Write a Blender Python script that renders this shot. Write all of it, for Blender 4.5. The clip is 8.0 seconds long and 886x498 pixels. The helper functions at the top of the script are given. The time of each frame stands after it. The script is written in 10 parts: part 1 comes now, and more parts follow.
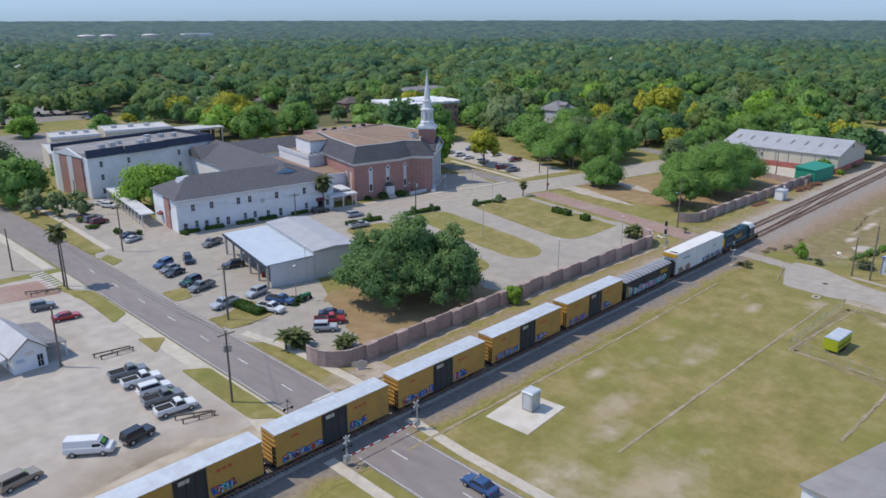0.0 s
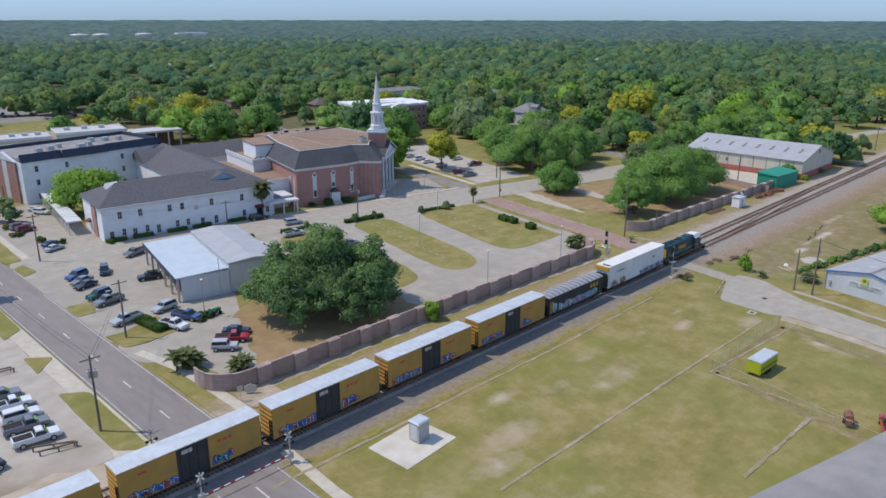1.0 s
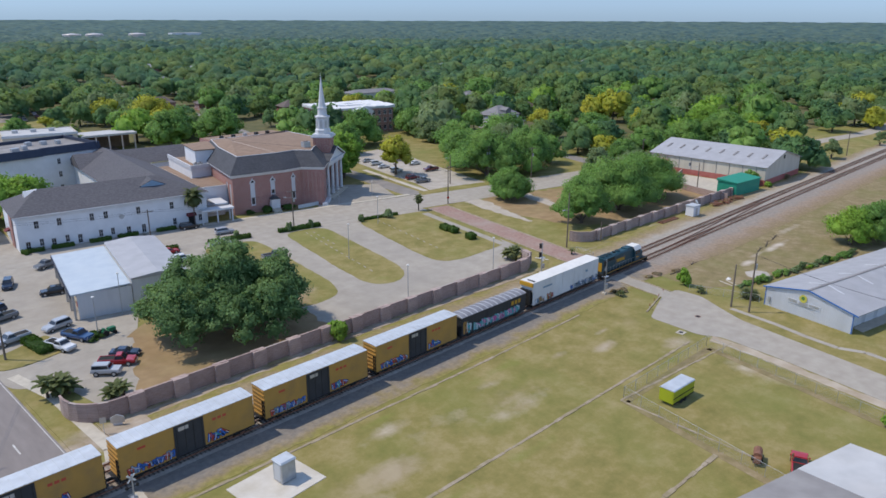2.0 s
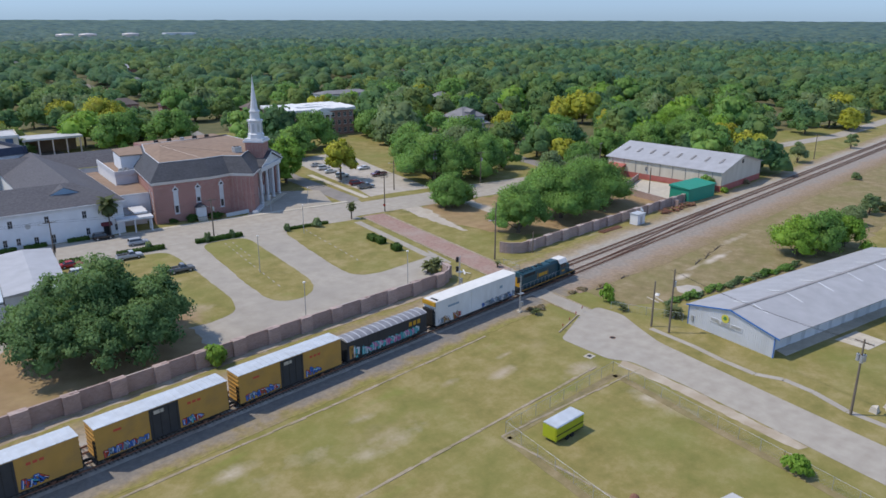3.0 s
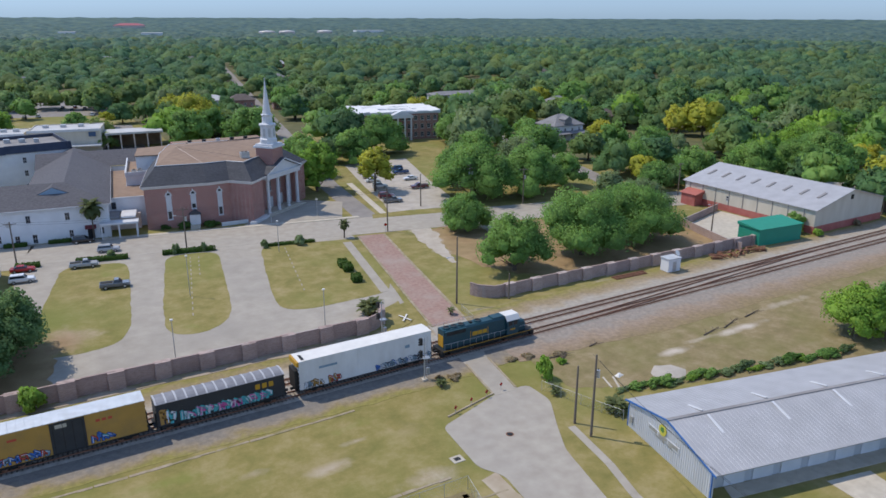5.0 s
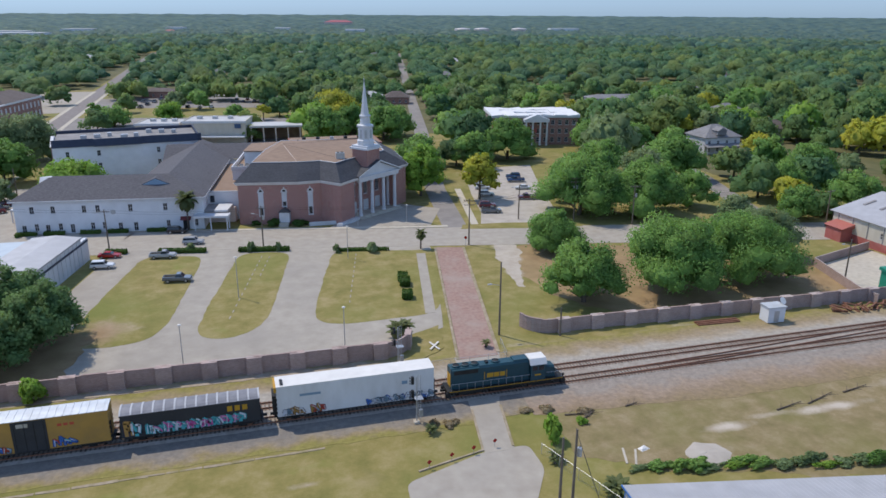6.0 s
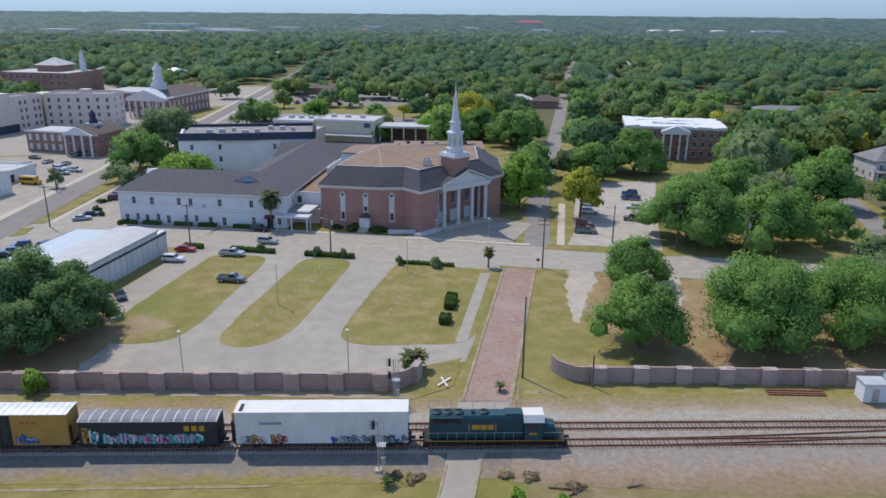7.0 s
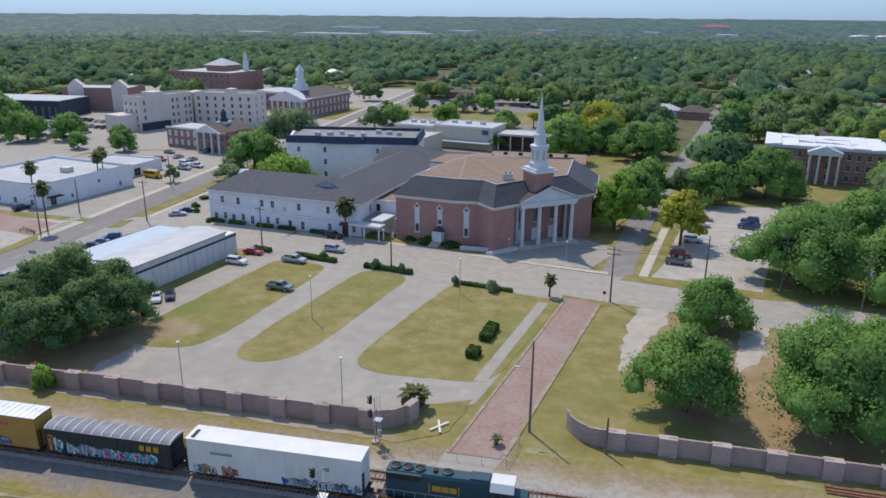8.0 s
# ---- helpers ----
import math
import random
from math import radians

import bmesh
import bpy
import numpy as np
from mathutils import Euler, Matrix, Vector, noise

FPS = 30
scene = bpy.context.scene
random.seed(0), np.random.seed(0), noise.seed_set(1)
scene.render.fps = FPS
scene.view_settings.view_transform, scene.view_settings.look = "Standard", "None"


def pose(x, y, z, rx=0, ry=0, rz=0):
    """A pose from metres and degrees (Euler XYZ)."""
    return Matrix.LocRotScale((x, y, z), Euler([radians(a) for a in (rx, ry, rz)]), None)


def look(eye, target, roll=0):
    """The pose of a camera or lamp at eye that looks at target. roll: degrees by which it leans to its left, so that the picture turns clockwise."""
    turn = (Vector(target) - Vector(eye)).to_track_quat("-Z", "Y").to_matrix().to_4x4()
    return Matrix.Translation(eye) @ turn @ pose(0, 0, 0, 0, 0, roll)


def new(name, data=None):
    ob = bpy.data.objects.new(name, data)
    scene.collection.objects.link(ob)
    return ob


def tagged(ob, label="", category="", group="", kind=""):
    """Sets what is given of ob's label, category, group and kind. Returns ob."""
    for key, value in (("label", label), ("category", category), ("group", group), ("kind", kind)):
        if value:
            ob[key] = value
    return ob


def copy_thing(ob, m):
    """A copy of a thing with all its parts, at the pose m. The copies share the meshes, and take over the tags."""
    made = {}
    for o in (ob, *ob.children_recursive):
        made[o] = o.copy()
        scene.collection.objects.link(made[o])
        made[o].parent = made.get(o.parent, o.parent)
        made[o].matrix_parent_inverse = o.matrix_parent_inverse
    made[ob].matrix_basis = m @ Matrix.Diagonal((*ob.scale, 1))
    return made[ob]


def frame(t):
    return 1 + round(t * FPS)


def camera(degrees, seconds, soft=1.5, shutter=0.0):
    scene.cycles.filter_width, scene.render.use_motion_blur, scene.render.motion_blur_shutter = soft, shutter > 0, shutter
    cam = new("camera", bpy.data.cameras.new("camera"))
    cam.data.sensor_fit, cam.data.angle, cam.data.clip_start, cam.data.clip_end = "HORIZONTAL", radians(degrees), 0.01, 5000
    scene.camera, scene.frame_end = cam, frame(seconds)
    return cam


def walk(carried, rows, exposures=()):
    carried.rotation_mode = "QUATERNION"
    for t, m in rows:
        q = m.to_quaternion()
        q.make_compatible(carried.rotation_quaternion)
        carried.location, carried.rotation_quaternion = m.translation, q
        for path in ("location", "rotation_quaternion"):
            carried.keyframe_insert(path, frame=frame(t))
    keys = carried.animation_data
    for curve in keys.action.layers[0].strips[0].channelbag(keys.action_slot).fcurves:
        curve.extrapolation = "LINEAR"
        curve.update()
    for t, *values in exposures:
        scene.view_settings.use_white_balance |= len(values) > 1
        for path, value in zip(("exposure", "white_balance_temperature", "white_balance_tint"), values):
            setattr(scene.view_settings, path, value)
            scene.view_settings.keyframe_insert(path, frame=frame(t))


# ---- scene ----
# ---------- camera and its walk ----------
EXPOSURE = 0.57
cam = camera(62.22, 8.0, 1.58)
PATH = [
    (0, look((-169.46, -68.89, 52.48), (-101.85, -1.61, 22.45), -0.06)),
    (0.5, look((-162.07, -71.81, 52.62), (-94.42, -4.60, 22.52), -0.02)),
    (1, look((-153.44, -74.43, 52.73), (-85.69, -7.31, 22.67), 0.08)),
    (1.5, look((-144.94, -76.92, 52.86), (-77.04, -9.91, 22.88), 0.20)),
    (3, look((-116.60, -85.39, 52.80), (-48.70, -18.40, 22.75), 0.14)),
    (3.5, look((-104.39, -88.48, 52.61), (-37.37, -20.61, 22.59), 0.13)),
    (4, look((-91.35, -90.78, 52.45), (-27.50, -19.90, 22.45), 0.17)),
    (5.5, look((-50.30, -92.72, 52.86), (-11.97, -5.54, 22.36), 0.20)),
    (6, look((-36.21, -90.88, 53.15), (-9.84, 0.58, 22.49), 0.31)),
    (6.5, look((-22.34, -87.55, 53.41), (-8.45, 6.59, 22.68), 0.41)),
    (7, look((-9.76, -82.73, 53.54), (-7.09, 12.38, 22.77), 0.51)),
    (7.5, look((2.53, -75.67, 53.64), (-6.42, 19.10, 22.99), 0.55)),
    (8, look((11.73, -69.31, 53.81), (-7.80, 23.90, 23.29), 0.48)),
]
walk(cam, PATH, [(0, EXPOSURE), (8, EXPOSURE)])

# ---------- daylight ----------
SUN_TO = Vector((-0.42, 0.48, 1.0)).normalized()
world = bpy.data.worlds.new("World")
scene.world = world
world.use_nodes = True
wn, wl = world.node_tree.nodes, world.node_tree.links
sky = wn.new("ShaderNodeTexSky")
sky.sky_type = "NISHITA"
sky.sun_disc = False
sky.sun_elevation = math.asin(SUN_TO.z)
sky.sun_rotation = math.atan2(SUN_TO.x, SUN_TO.y)
sky.air_density, sky.dust_density, sky.ozone_density = 0.75, 0.0, 3.0
tint = wn.new("ShaderNodeMix")
tint.data_type, tint.blend_type = "RGBA", "MULTIPLY"
tint.inputs[0].default_value = 1.0
wl.new(sky.outputs[0], tint.inputs[6])
# hazy band over the skyline, clear blue higher up
up = wn.new("ShaderNodeSeparateXYZ")
wl.new(wn.new("ShaderNodeTexCoord").outputs["Generated"], up.inputs[0])
haze = wn.new("ShaderNodeValToRGB")
haze.color_ramp.elements[0].position, haze.color_ramp.elements[1].position = 0.0, 0.30
haze.color_ramp.elements[0].color, haze.color_ramp.elements[1].color = (0.205, 0.28, 0.46, 1), (1.42, 1.28, 1.17, 1)
wl.new(up.outputs[2], haze.inputs[0])
wl.new(haze.outputs[0], tint.inputs[7])
wl.new(tint.outputs[2], wn["Background"].inputs[0])
wn["Background"].inputs[1].default_value = 0.15
sun_data = bpy.data.lights.new("sun", "SUN")
sun_data.energy, sun_data.angle, sun_data.color = 2.2, radians(0.6), (1.0, 0.915, 0.79)
sun = new("sun", sun_data)
sun.matrix_world = look(SUN_TO * 300, (0, 0, 0))

# ---------- materials ----------
MATS = {}


def material(name, cols, scale=1.0, rough=0.8, metal=0.0, bump=0.0, bscale=None, big=0.0, bigscale=0.05, bigcol=None,
             per=None, detail=4.0, spec=0.3, stretch=None, nrough=0.5):
    """A procedural surface: a ramp of colours over fine noise, a second large noise for stains and wear, and a bump."""
    m = bpy.data.materials.new(name)
    m.use_nodes = True
    n, l = m.node_tree.nodes, m.node_tree.links
    b = n["Principled BSDF"]
    b.inputs["Roughness"].default_value = rough
    b.inputs["Metallic"].default_value = metal
    b.inputs["Specular IOR Level"].default_value = spec
    geo = n.new("ShaderNodeNewGeometry")
    src = geo.outputs["Position"]
    if stretch:
        vm = n.new("ShaderNodeVectorMath")
        vm.operation = "MULTIPLY"
        vm.inputs[1].default_value = stretch
        l.new(src, vm.inputs[0])
        src = vm.outputs[0]
    fine = n.new("ShaderNodeTexNoise")
    fine.inputs["Scale"].default_value = scale
    fine.inputs["Detail"].default_value = detail
    fine.inputs["Roughness"].default_value = nrough
    l.new(src, fine.inputs["Vector"])
    ramp = n.new("ShaderNodeValToRGB")
    r = ramp.color_ramp
    k = len(cols)
    while len(r.elements) < k:
        r.elements.new(0.5)
    for i, c in enumerate(cols):
        r.elements[i].position = 0.3 + 0.4 * i / max(1, k - 1)
        r.elements[i].color = (*c, 1)
    l.new(fine.outputs["Fac"], ramp.inputs["Fac"])
    out = ramp.outputs["Color"]
    if big > 0:
        wide = n.new("ShaderNodeTexNoise")
        wide.inputs["Scale"].default_value = bigscale
        wide.inputs["Detail"].default_value = 5
        wide.inputs["Roughness"].default_value = 0.6
        l.new(src, wide.inputs["Vector"])
        mr = n.new("ShaderNodeMapRange")
        mr.inputs[1].default_value, mr.inputs[2].default_value = 0.45, 0.68
        mr.inputs[3].default_value, mr.inputs[4].default_value = 0.0, big
        l.new(wide.outputs["Fac"], mr.inputs[0])
        mx = n.new("ShaderNodeMix")
        mx.data_type = "RGBA"
        l.new(mr.outputs[0], mx.inputs[0])
        l.new(out, mx.inputs[6])
        c = bigcol or tuple(0.55 * a for a in cols[0])
        mx.inputs[7].default_value = (*c, 1)
        out = mx.outputs[2]
    if per:
        hs = n.new("ShaderNodeHueSaturation")
        if per[0] == "object":
            rnd = n.new("ShaderNodeObjectInfo").outputs["Random"]
        else:
            rnd = geo.outputs["Random Per Island"]
        mr2 = n.new("ShaderNodeMapRange")
        mr2.inputs[3].default_value, mr2.inputs[4].default_value = 1 - per[1], 1 + per[1]
        l.new(rnd, mr2.inputs[0])
        l.new(mr2.outputs[0], hs.inputs["Value"])
        l.new(out, hs.inputs["Color"])
        out = hs.outputs[0]
    l.new(out, b.inputs["Base Color"])
    if bump > 0:
        bn = n.new("ShaderNodeTexNoise")
        bn.inputs["Scale"].default_value = bscale or scale * 4
        l.new(src, bn.inputs["Vector"])
        bp = n.new("ShaderNodeBump")
        bp.inputs["Strength"].default_value = bump
        bp.inputs["Distance"].default_value = 0.05
        l.new(bn.outputs["Fac"], bp.inputs["Height"])
        l.new(bp.outputs[0], b.inputs["Normal"])
    MATS[name] = m
    return m


def brick_material(name, c1, c2, mortar, w=0.22, h=0.075, rough=0.85):
    """Brickwork on upright walls: the courses follow the height, the bonds run along the wall."""
    m = material(name, [c1, c2], 0.7, rough, bump=0.2, big=0.35, bigscale=0.12)
    n, l = m.node_tree.nodes, m.node_tree.links
    b = n["Principled BSDF"]
    old = b.inputs["Base Color"].links[0].from_socket
    geo = n.new("ShaderNodeNewGeometry")
    sep = n.new("ShaderNodeSeparateXYZ")
    l.new(geo.outputs["Position"], sep.inputs[0])
    add = n.new("ShaderNodeMath")
    l.new(sep.outputs[0], add.inputs[0])
    l.new(sep.outputs[1], add.inputs[1])
    comb = n.new("ShaderNodeCombineXYZ")
    l.new(add.outputs[0], comb.inputs[0])
    l.new(sep.outputs[2], comb.inputs[1])
    bt = n.new("ShaderNodeTexBrick")
    bt.inputs["Scale"].default_value = 1.0
    bt.inputs["Brick Width"].default_value = w
    bt.inputs["Row Height"].default_value = h
    bt.inputs["Mortar Size"].default_value = 0.008
    l.new(comb.outputs[0], bt.inputs["Vector"])
    l.new(old, bt.inputs["Color1"])
    hs = n.new("ShaderNodeHueSaturation")
    hs.inputs["Value"].default_value = 0.75
    l.new(old, hs.inputs["Color"])
    l.new(hs.outputs[0], bt.inputs["Color2"])
    bt.inputs["Mortar"].default_value = (*mortar, 1)
    l.new(bt.outputs["Color"], b.inputs["Base Color"])
    return m


def leaf_material(name, dark, mid, light, yellow=0.0, spread=0.3, grain=0.10, relief=0.0):
    """Foliage: light passes through the leaves, the hue drifts from tree to tree and from leaf to leaf."""
    m = material(name, [dark, mid, light], grain, 0.6, big=yellow, bigscale=0.028, bigcol=(0.34, 0.35, 0.06), per=("island", spread), spec=0.25, detail=3)
    n, l = m.node_tree.nodes, m.node_tree.links
    b = n["Principled BSDF"]
    tr = n.new("ShaderNodeBsdfTranslucent")
    l.new(b.inputs["Base Color"].links[0].from_socket, tr.inputs["Color"])
    if relief:
        nz = n.new("ShaderNodeTexNoise")
        nz.inputs["Scale"].default_value, nz.inputs["Detail"].default_value, nz.inputs["Roughness"].default_value = 0.5, 6, 0.7
        l.new(n.new("ShaderNodeNewGeometry").outputs["Position"], nz.inputs["Vector"])
        bp = n.new("ShaderNodeBump")
        bp.inputs["Strength"].default_value, bp.inputs["Distance"].default_value = 1.0, relief
        l.new(nz.outputs["Fac"], bp.inputs["Height"])
        l.new(bp.outputs[0], b.inputs["Normal"])
        l.new(bp.outputs[0], tr.inputs["Normal"])
    mix = n.new("ShaderNodeMixShader")
    mix.inputs[0].default_value = 0.45
    l.new(b.outputs[0], mix.inputs[1])
    l.new(tr.outputs[0], mix.inputs[2])
    l.new(mix.outputs[0], n["Material Output"].inputs["Surface"])
    return m


def paint(name, c, rough=0.35, metal=0.0, dirt=0.15, scale=0.6):
    return material(name, [tuple(a * 0.9 for a in c), c], scale, rough, metal, big=dirt, bigscale=0.5, bigcol=tuple(0.6 * a + 0.03 for a in c), spec=0.4)


asphalt = material("asphalt", [(0.205, 0.178, 0.165), (0.25, 0.22, 0.205)], 0.8, 0.9, bump=0.2, bscale=20, big=0.5, bigscale=0.09, bigcol=(0.275, 0.245, 0.225), stretch=(1.0, 0.25, 1))
street_paving = material("street_paving", [(0.325, 0.285, 0.237), (0.40, 0.36, 0.302)], 0.5, 0.9, bump=0.15, bscale=14, big=0.35, bigscale=0.035, bigcol=(0.30, 0.28, 0.26), detail=9)
lot_paving = material("lot_paving", [(0.305, 0.27, 0.225), (0.41, 0.368, 0.31)], 0.3, 0.92, bump=0.2, bscale=15, big=0.6, bigscale=0.06, bigcol=(0.29, 0.26, 0.225), detail=10, nrough=0.66)
concrete = material("concrete", [(0.44, 0.388, 0.315), (0.55, 0.498, 0.41)], 0.9, 0.9, bump=0.15, bscale=12, big=0.4, bigscale=0.12, bigcol=(0.35, 0.315, 0.265))
gravel_lot = material("gravel_lot", [(0.365, 0.322, 0.275), (0.475, 0.427, 0.37)], 0.35, 0.95, bump=0.4, bscale=10, big=0.5, bigscale=0.10, bigcol=(0.36, 0.32, 0.27))
kerb_mat = material("kerb_concrete", [(0.27, 0.215, 0.14), (0.40, 0.33, 0.25)], 0.8, 0.95, big=0.8, bigscale=0.25, bigcol=(0.22, 0.19, 0.08))
line_white = material("road_line_white", [(0.42, 0.40, 0.37), (0.62, 0.60, 0.57)], 1.2, 0.85)
line_yellow = material("road_line_yellow", [(0.55, 0.36, 0.06), (0.62, 0.42, 0.09)], 2.0, 0.8)
brick_paving = material("brick_paving", [(0.27, 0.165, 0.132), (0.36, 0.24, 0.198)], 1.3, 0.9, bump=0.3, bscale=9, big=0.75, bigscale=0.12, bigcol=(0.36, 0.295, 0.25), detail=8)
grass_lawn = material("grass_lawn", [(0.150, 0.140, 0.036), (0.242, 0.200, 0.066), (0.345, 0.275, 0.135)], 0.2, 0.95, bump=0.6, bscale=5, big=0.75, bigscale=0.035, bigcol=(0.170, 0.187, 0.042), detail=10, nrough=0.72)
sandy = material("sandy_soil", [(0.36, 0.285, 0.205), (0.50, 0.43, 0.345)], 0.3, 0.95, bump=0.4, bscale=5, big=0.5, bigscale=0.16, bigcol=(0.27, 0.21, 0.12), detail=8)
worn_sand = material("worn_sand", [(0.36, 0.30, 0.235), (0.50, 0.445, 0.375)], 0.35, 0.95, bump=0.4, bscale=6, big=0.5, bigscale=0.2, bigcol=(0.42, 0.37, 0.31), detail=9, nrough=0.68)
pale_sand = material("pale_sand", [(0.50, 0.455, 0.39), (0.62, 0.58, 0.52)], 0.4, 0.95, bump=0.3, bscale=6, big=0.3, bigscale=0.3, bigcol=(0.4, 0.33, 0.2), detail=8)
leaf_litter = material("leaf_litter", [(0.25, 0.165, 0.085), (0.35, 0.245, 0.13)], 0.3, 0.95, bump=0.4, bscale=6, big=0.35, bigscale=0.1, bigcol=(0.2, 0.17, 0.06), detail=8)
ballast_mat = material("ballast", [(0.26, 0.225, 0.19), (0.37, 0.33, 0.285)], 1.2, 0.95, bump=0.8, bscale=9, big=0.5, bigscale=0.12, bigcol=(0.25, 0.18, 0.14), detail=8)
ballast_pale = material("ballast_pale", [(0.33, 0.29, 0.24), (0.45, 0.41, 0.355)], 0.8, 0.95, bump=0.7, bscale=9, big=0.4, bigscale=0.15, bigcol=(0.28, 0.245, 0.17), detail=8)
rusty_ballast = material("rust_stained_ballast", [(0.21, 0.12, 0.08), (0.32, 0.20, 0.14)], 1.2, 0.95, bump=0.8, bscale=9, big=0.5, bigscale=0.2, bigcol=(0.27, 0.22, 0.185), detail=8)
rust = material("rail_steel", [(0.19, 0.085, 0.05), (0.28, 0.14, 0.09)], 2, 0.65, 0.2)
sleeper_mat = material("sleeper_wood", [(0.13, 0.105, 0.085), (0.20, 0.165, 0.14)], 1.5, 0.95, per=("island", 0.35))
church_brick = brick_material("church_brick", (0.35, 0.155, 0.125), (0.44, 0.205, 0.17), (0.44, 0.33, 0.29))
# town brick lightened a little: haze over the town put into its colour
city_brick = brick_material("city_brick", (0.30, 0.13, 0.10), (0.37, 0.185, 0.15), (0.40, 0.32, 0.28))
wall_brick = brick_material("wall_block", (0.37, 0.265, 0.235), (0.45, 0.335, 0.30), (0.41, 0.34, 0.31), 0.4, 0.1)
wall_pier = brick_material("wall_pier_block", (0.42, 0.31, 0.275), (0.50, 0.385, 0.345), (0.45, 0.37, 0.34), 0.4, 0.1)
white_wall = material("white_painted_brick", [(0.66, 0.665, 0.68), (0.74, 0.745, 0.76)], 0.5, 0.75, bump=0.1, bscale=8, big=0.25, bigscale=0.12, bigcol=(0.60, 0.59, 0.58))
white_trim = paint("white_trim", (0.64, 0.64, 0.65), 0.5, dirt=0.12)
cream_wall = material("cream_stucco", [(0.52, 0.465, 0.375), (0.60, 0.545, 0.45)], 0.5, 0.85, big=0.2, bigscale=0.2, bigcol=(0.48, 0.42, 0.33), stretch=(1, 1, 0.3))
beige_wall = material("beige_stucco", [(0.62, 0.52, 0.46), (0.70, 0.60, 0.535)], 0.4, 0.85, big=0.2, bigscale=0.1, bigcol=(0.45, 0.38, 0.34))
metal_wall = material("metal_cladding", [(0.56, 0.575, 0.6), (0.64, 0.655, 0.68)], 0.6, 0.5, 0.2, big=0.25, bigscale=0.2, stretch=(1, 1, 0.2), bigcol=(0.46, 0.46, 0.46))
shingle = material("dark_shingle", [(0.08, 0.077, 0.085), (0.125, 0.12, 0.13)], 1.6, 0.9, bump=0.3, bscale=5, big=0.35, bigscale=0.14, bigcol=(0.13, 0.126, 0.13), stretch=(1, 1, 3))
mansard = material("slate_mansard", [(0.058, 0.059, 0.067), (0.095, 0.096, 0.105)], 1.5, 0.85, bump=0.3, bscale=5, big=0.3, bigscale=0.2, stretch=(1, 1, 4))
navy_band = material("navy_parapet", [(0.035, 0.042, 0.07), (0.05, 0.06, 0.09)], 0.8, 0.6, big=0.2, bigscale=0.2)
brown_roof = material("brown_gravel_roof", [(0.235, 0.162, 0.115), (0.30, 0.21, 0.15)], 0.6, 0.95, bump=0.2, big=0.45, bigscale=0.09, bigcol=(0.22, 0.155, 0.115))
flat_roof = material("grey_membrane_roof", [(0.23, 0.215, 0.21), (0.31, 0.295, 0.285)], 0.3, 0.9, big=0.5, bigscale=0.1, bigcol=(0.17, 0.165, 0.165))
pale_roof = material("white_membrane_roof", [(0.43, 0.43, 0.43), (0.53, 0.525, 0.52)], 0.3, 0.8, big=0.45, bigscale=0.12, bigcol=(0.42, 0.4, 0.38))
metal_roof = material("galvanised_roof", [(0.40, 0.39, 0.395), (0.47, 0.46, 0.465)], 0.4, 0.55, 0.25, big=0.2, bigscale=0.12, bigcol=(0.33, 0.32, 0.31))
blue_roof = material("pale_blue_metal_roof", [(0.42, 0.48, 0.54), (0.48, 0.54, 0.59)], 0.4, 0.7, 0.1, big=0.25, bigscale=0.2, bigcol=(0.48, 0.52, 0.55))
grey_house_roof = material("grey_shingle", [(0.19, 0.185, 0.19), (0.26, 0.25, 0.25)], 1.5, 0.9, bump=0.2, big=0.3, bigscale=0.3)
dark_roof = material("weathered_dark_roof", [(0.12, 0.095, 0.085), (0.17, 0.14, 0.125)], 1.0, 0.9, big=0.3, bigscale=0.2)
glass = material("window_glass", [(0.018, 0.022, 0.028), (0.035, 0.04, 0.05)], 0.6, 0.08, 0.0, spec=0.6)
dark_inside = material("dark_opening", [(0.02, 0.02, 0.02), (0.035, 0.033, 0.03)], 1, 0.9)
wood_pole = material("pole_wood", [(0.13, 0.1, 0.075), (0.2, 0.165, 0.13)], 2, 0.9, stretch=(1, 1, 0.15))
steel_grey = material("galvanised_steel", [(0.42, 0.43, 0.44), (0.52, 0.53, 0.54)], 1.5, 0.45, 0.6, big=0.2, bigscale=1)
black_iron = material("black_steel", [(0.018, 0.018, 0.018), (0.035, 0.034, 0.033)], 2, 0.6, 0.2)
rubber = material("tyre_rubber", [(0.015, 0.015, 0.015), (0.025, 0.025, 0.025)], 3, 0.85)
bark = material("bark", [(0.085, 0.065, 0.05), (0.16, 0.125, 0.1)], 1.5, 0.95, bump=0.6, stretch=(1, 1, 0.2))
oak_leaf = leaf_material("oak_leaves", (0.132, 0.262, 0.063), (0.19, 0.345, 0.08), (0.262, 0.418, 0.1), relief=0.5)
live_oak_leaf = leaf_material("live_oak_leaves", (0.105, 0.195, 0.075), (0.15, 0.26, 0.09), (0.21, 0.325, 0.115), relief=0.5)
bright_leaf = leaf_material("fresh_leaves", (0.172, 0.325, 0.046), (0.232, 0.40, 0.056), (0.30, 0.455, 0.07), relief=0.5)
dry_grass = material("dry_rough_grass", [(0.16, 0.13, 0.055), (0.24, 0.185, 0.092), (0.34, 0.265, 0.165)], 0.3, 0.95, bump=0.6, bscale=5, big=0.65, bigscale=0.07, bigcol=(0.175, 0.165, 0.05), detail=10, nrough=0.74)
worn_asphalt = material("worn_asphalt", [(0.20, 0.18, 0.165), (0.27, 0.245, 0.225)], 0.3, 0.9, bump=0.15, bscale=14, big=0.5, bigscale=0.05, bigcol=(0.31, 0.28, 0.25), detail=9)
yellow_leaf = leaf_material("yellow_green_leaves", (0.31, 0.34, 0.04), (0.42, 0.43, 0.05), (0.53, 0.50, 0.07), relief=0.5)
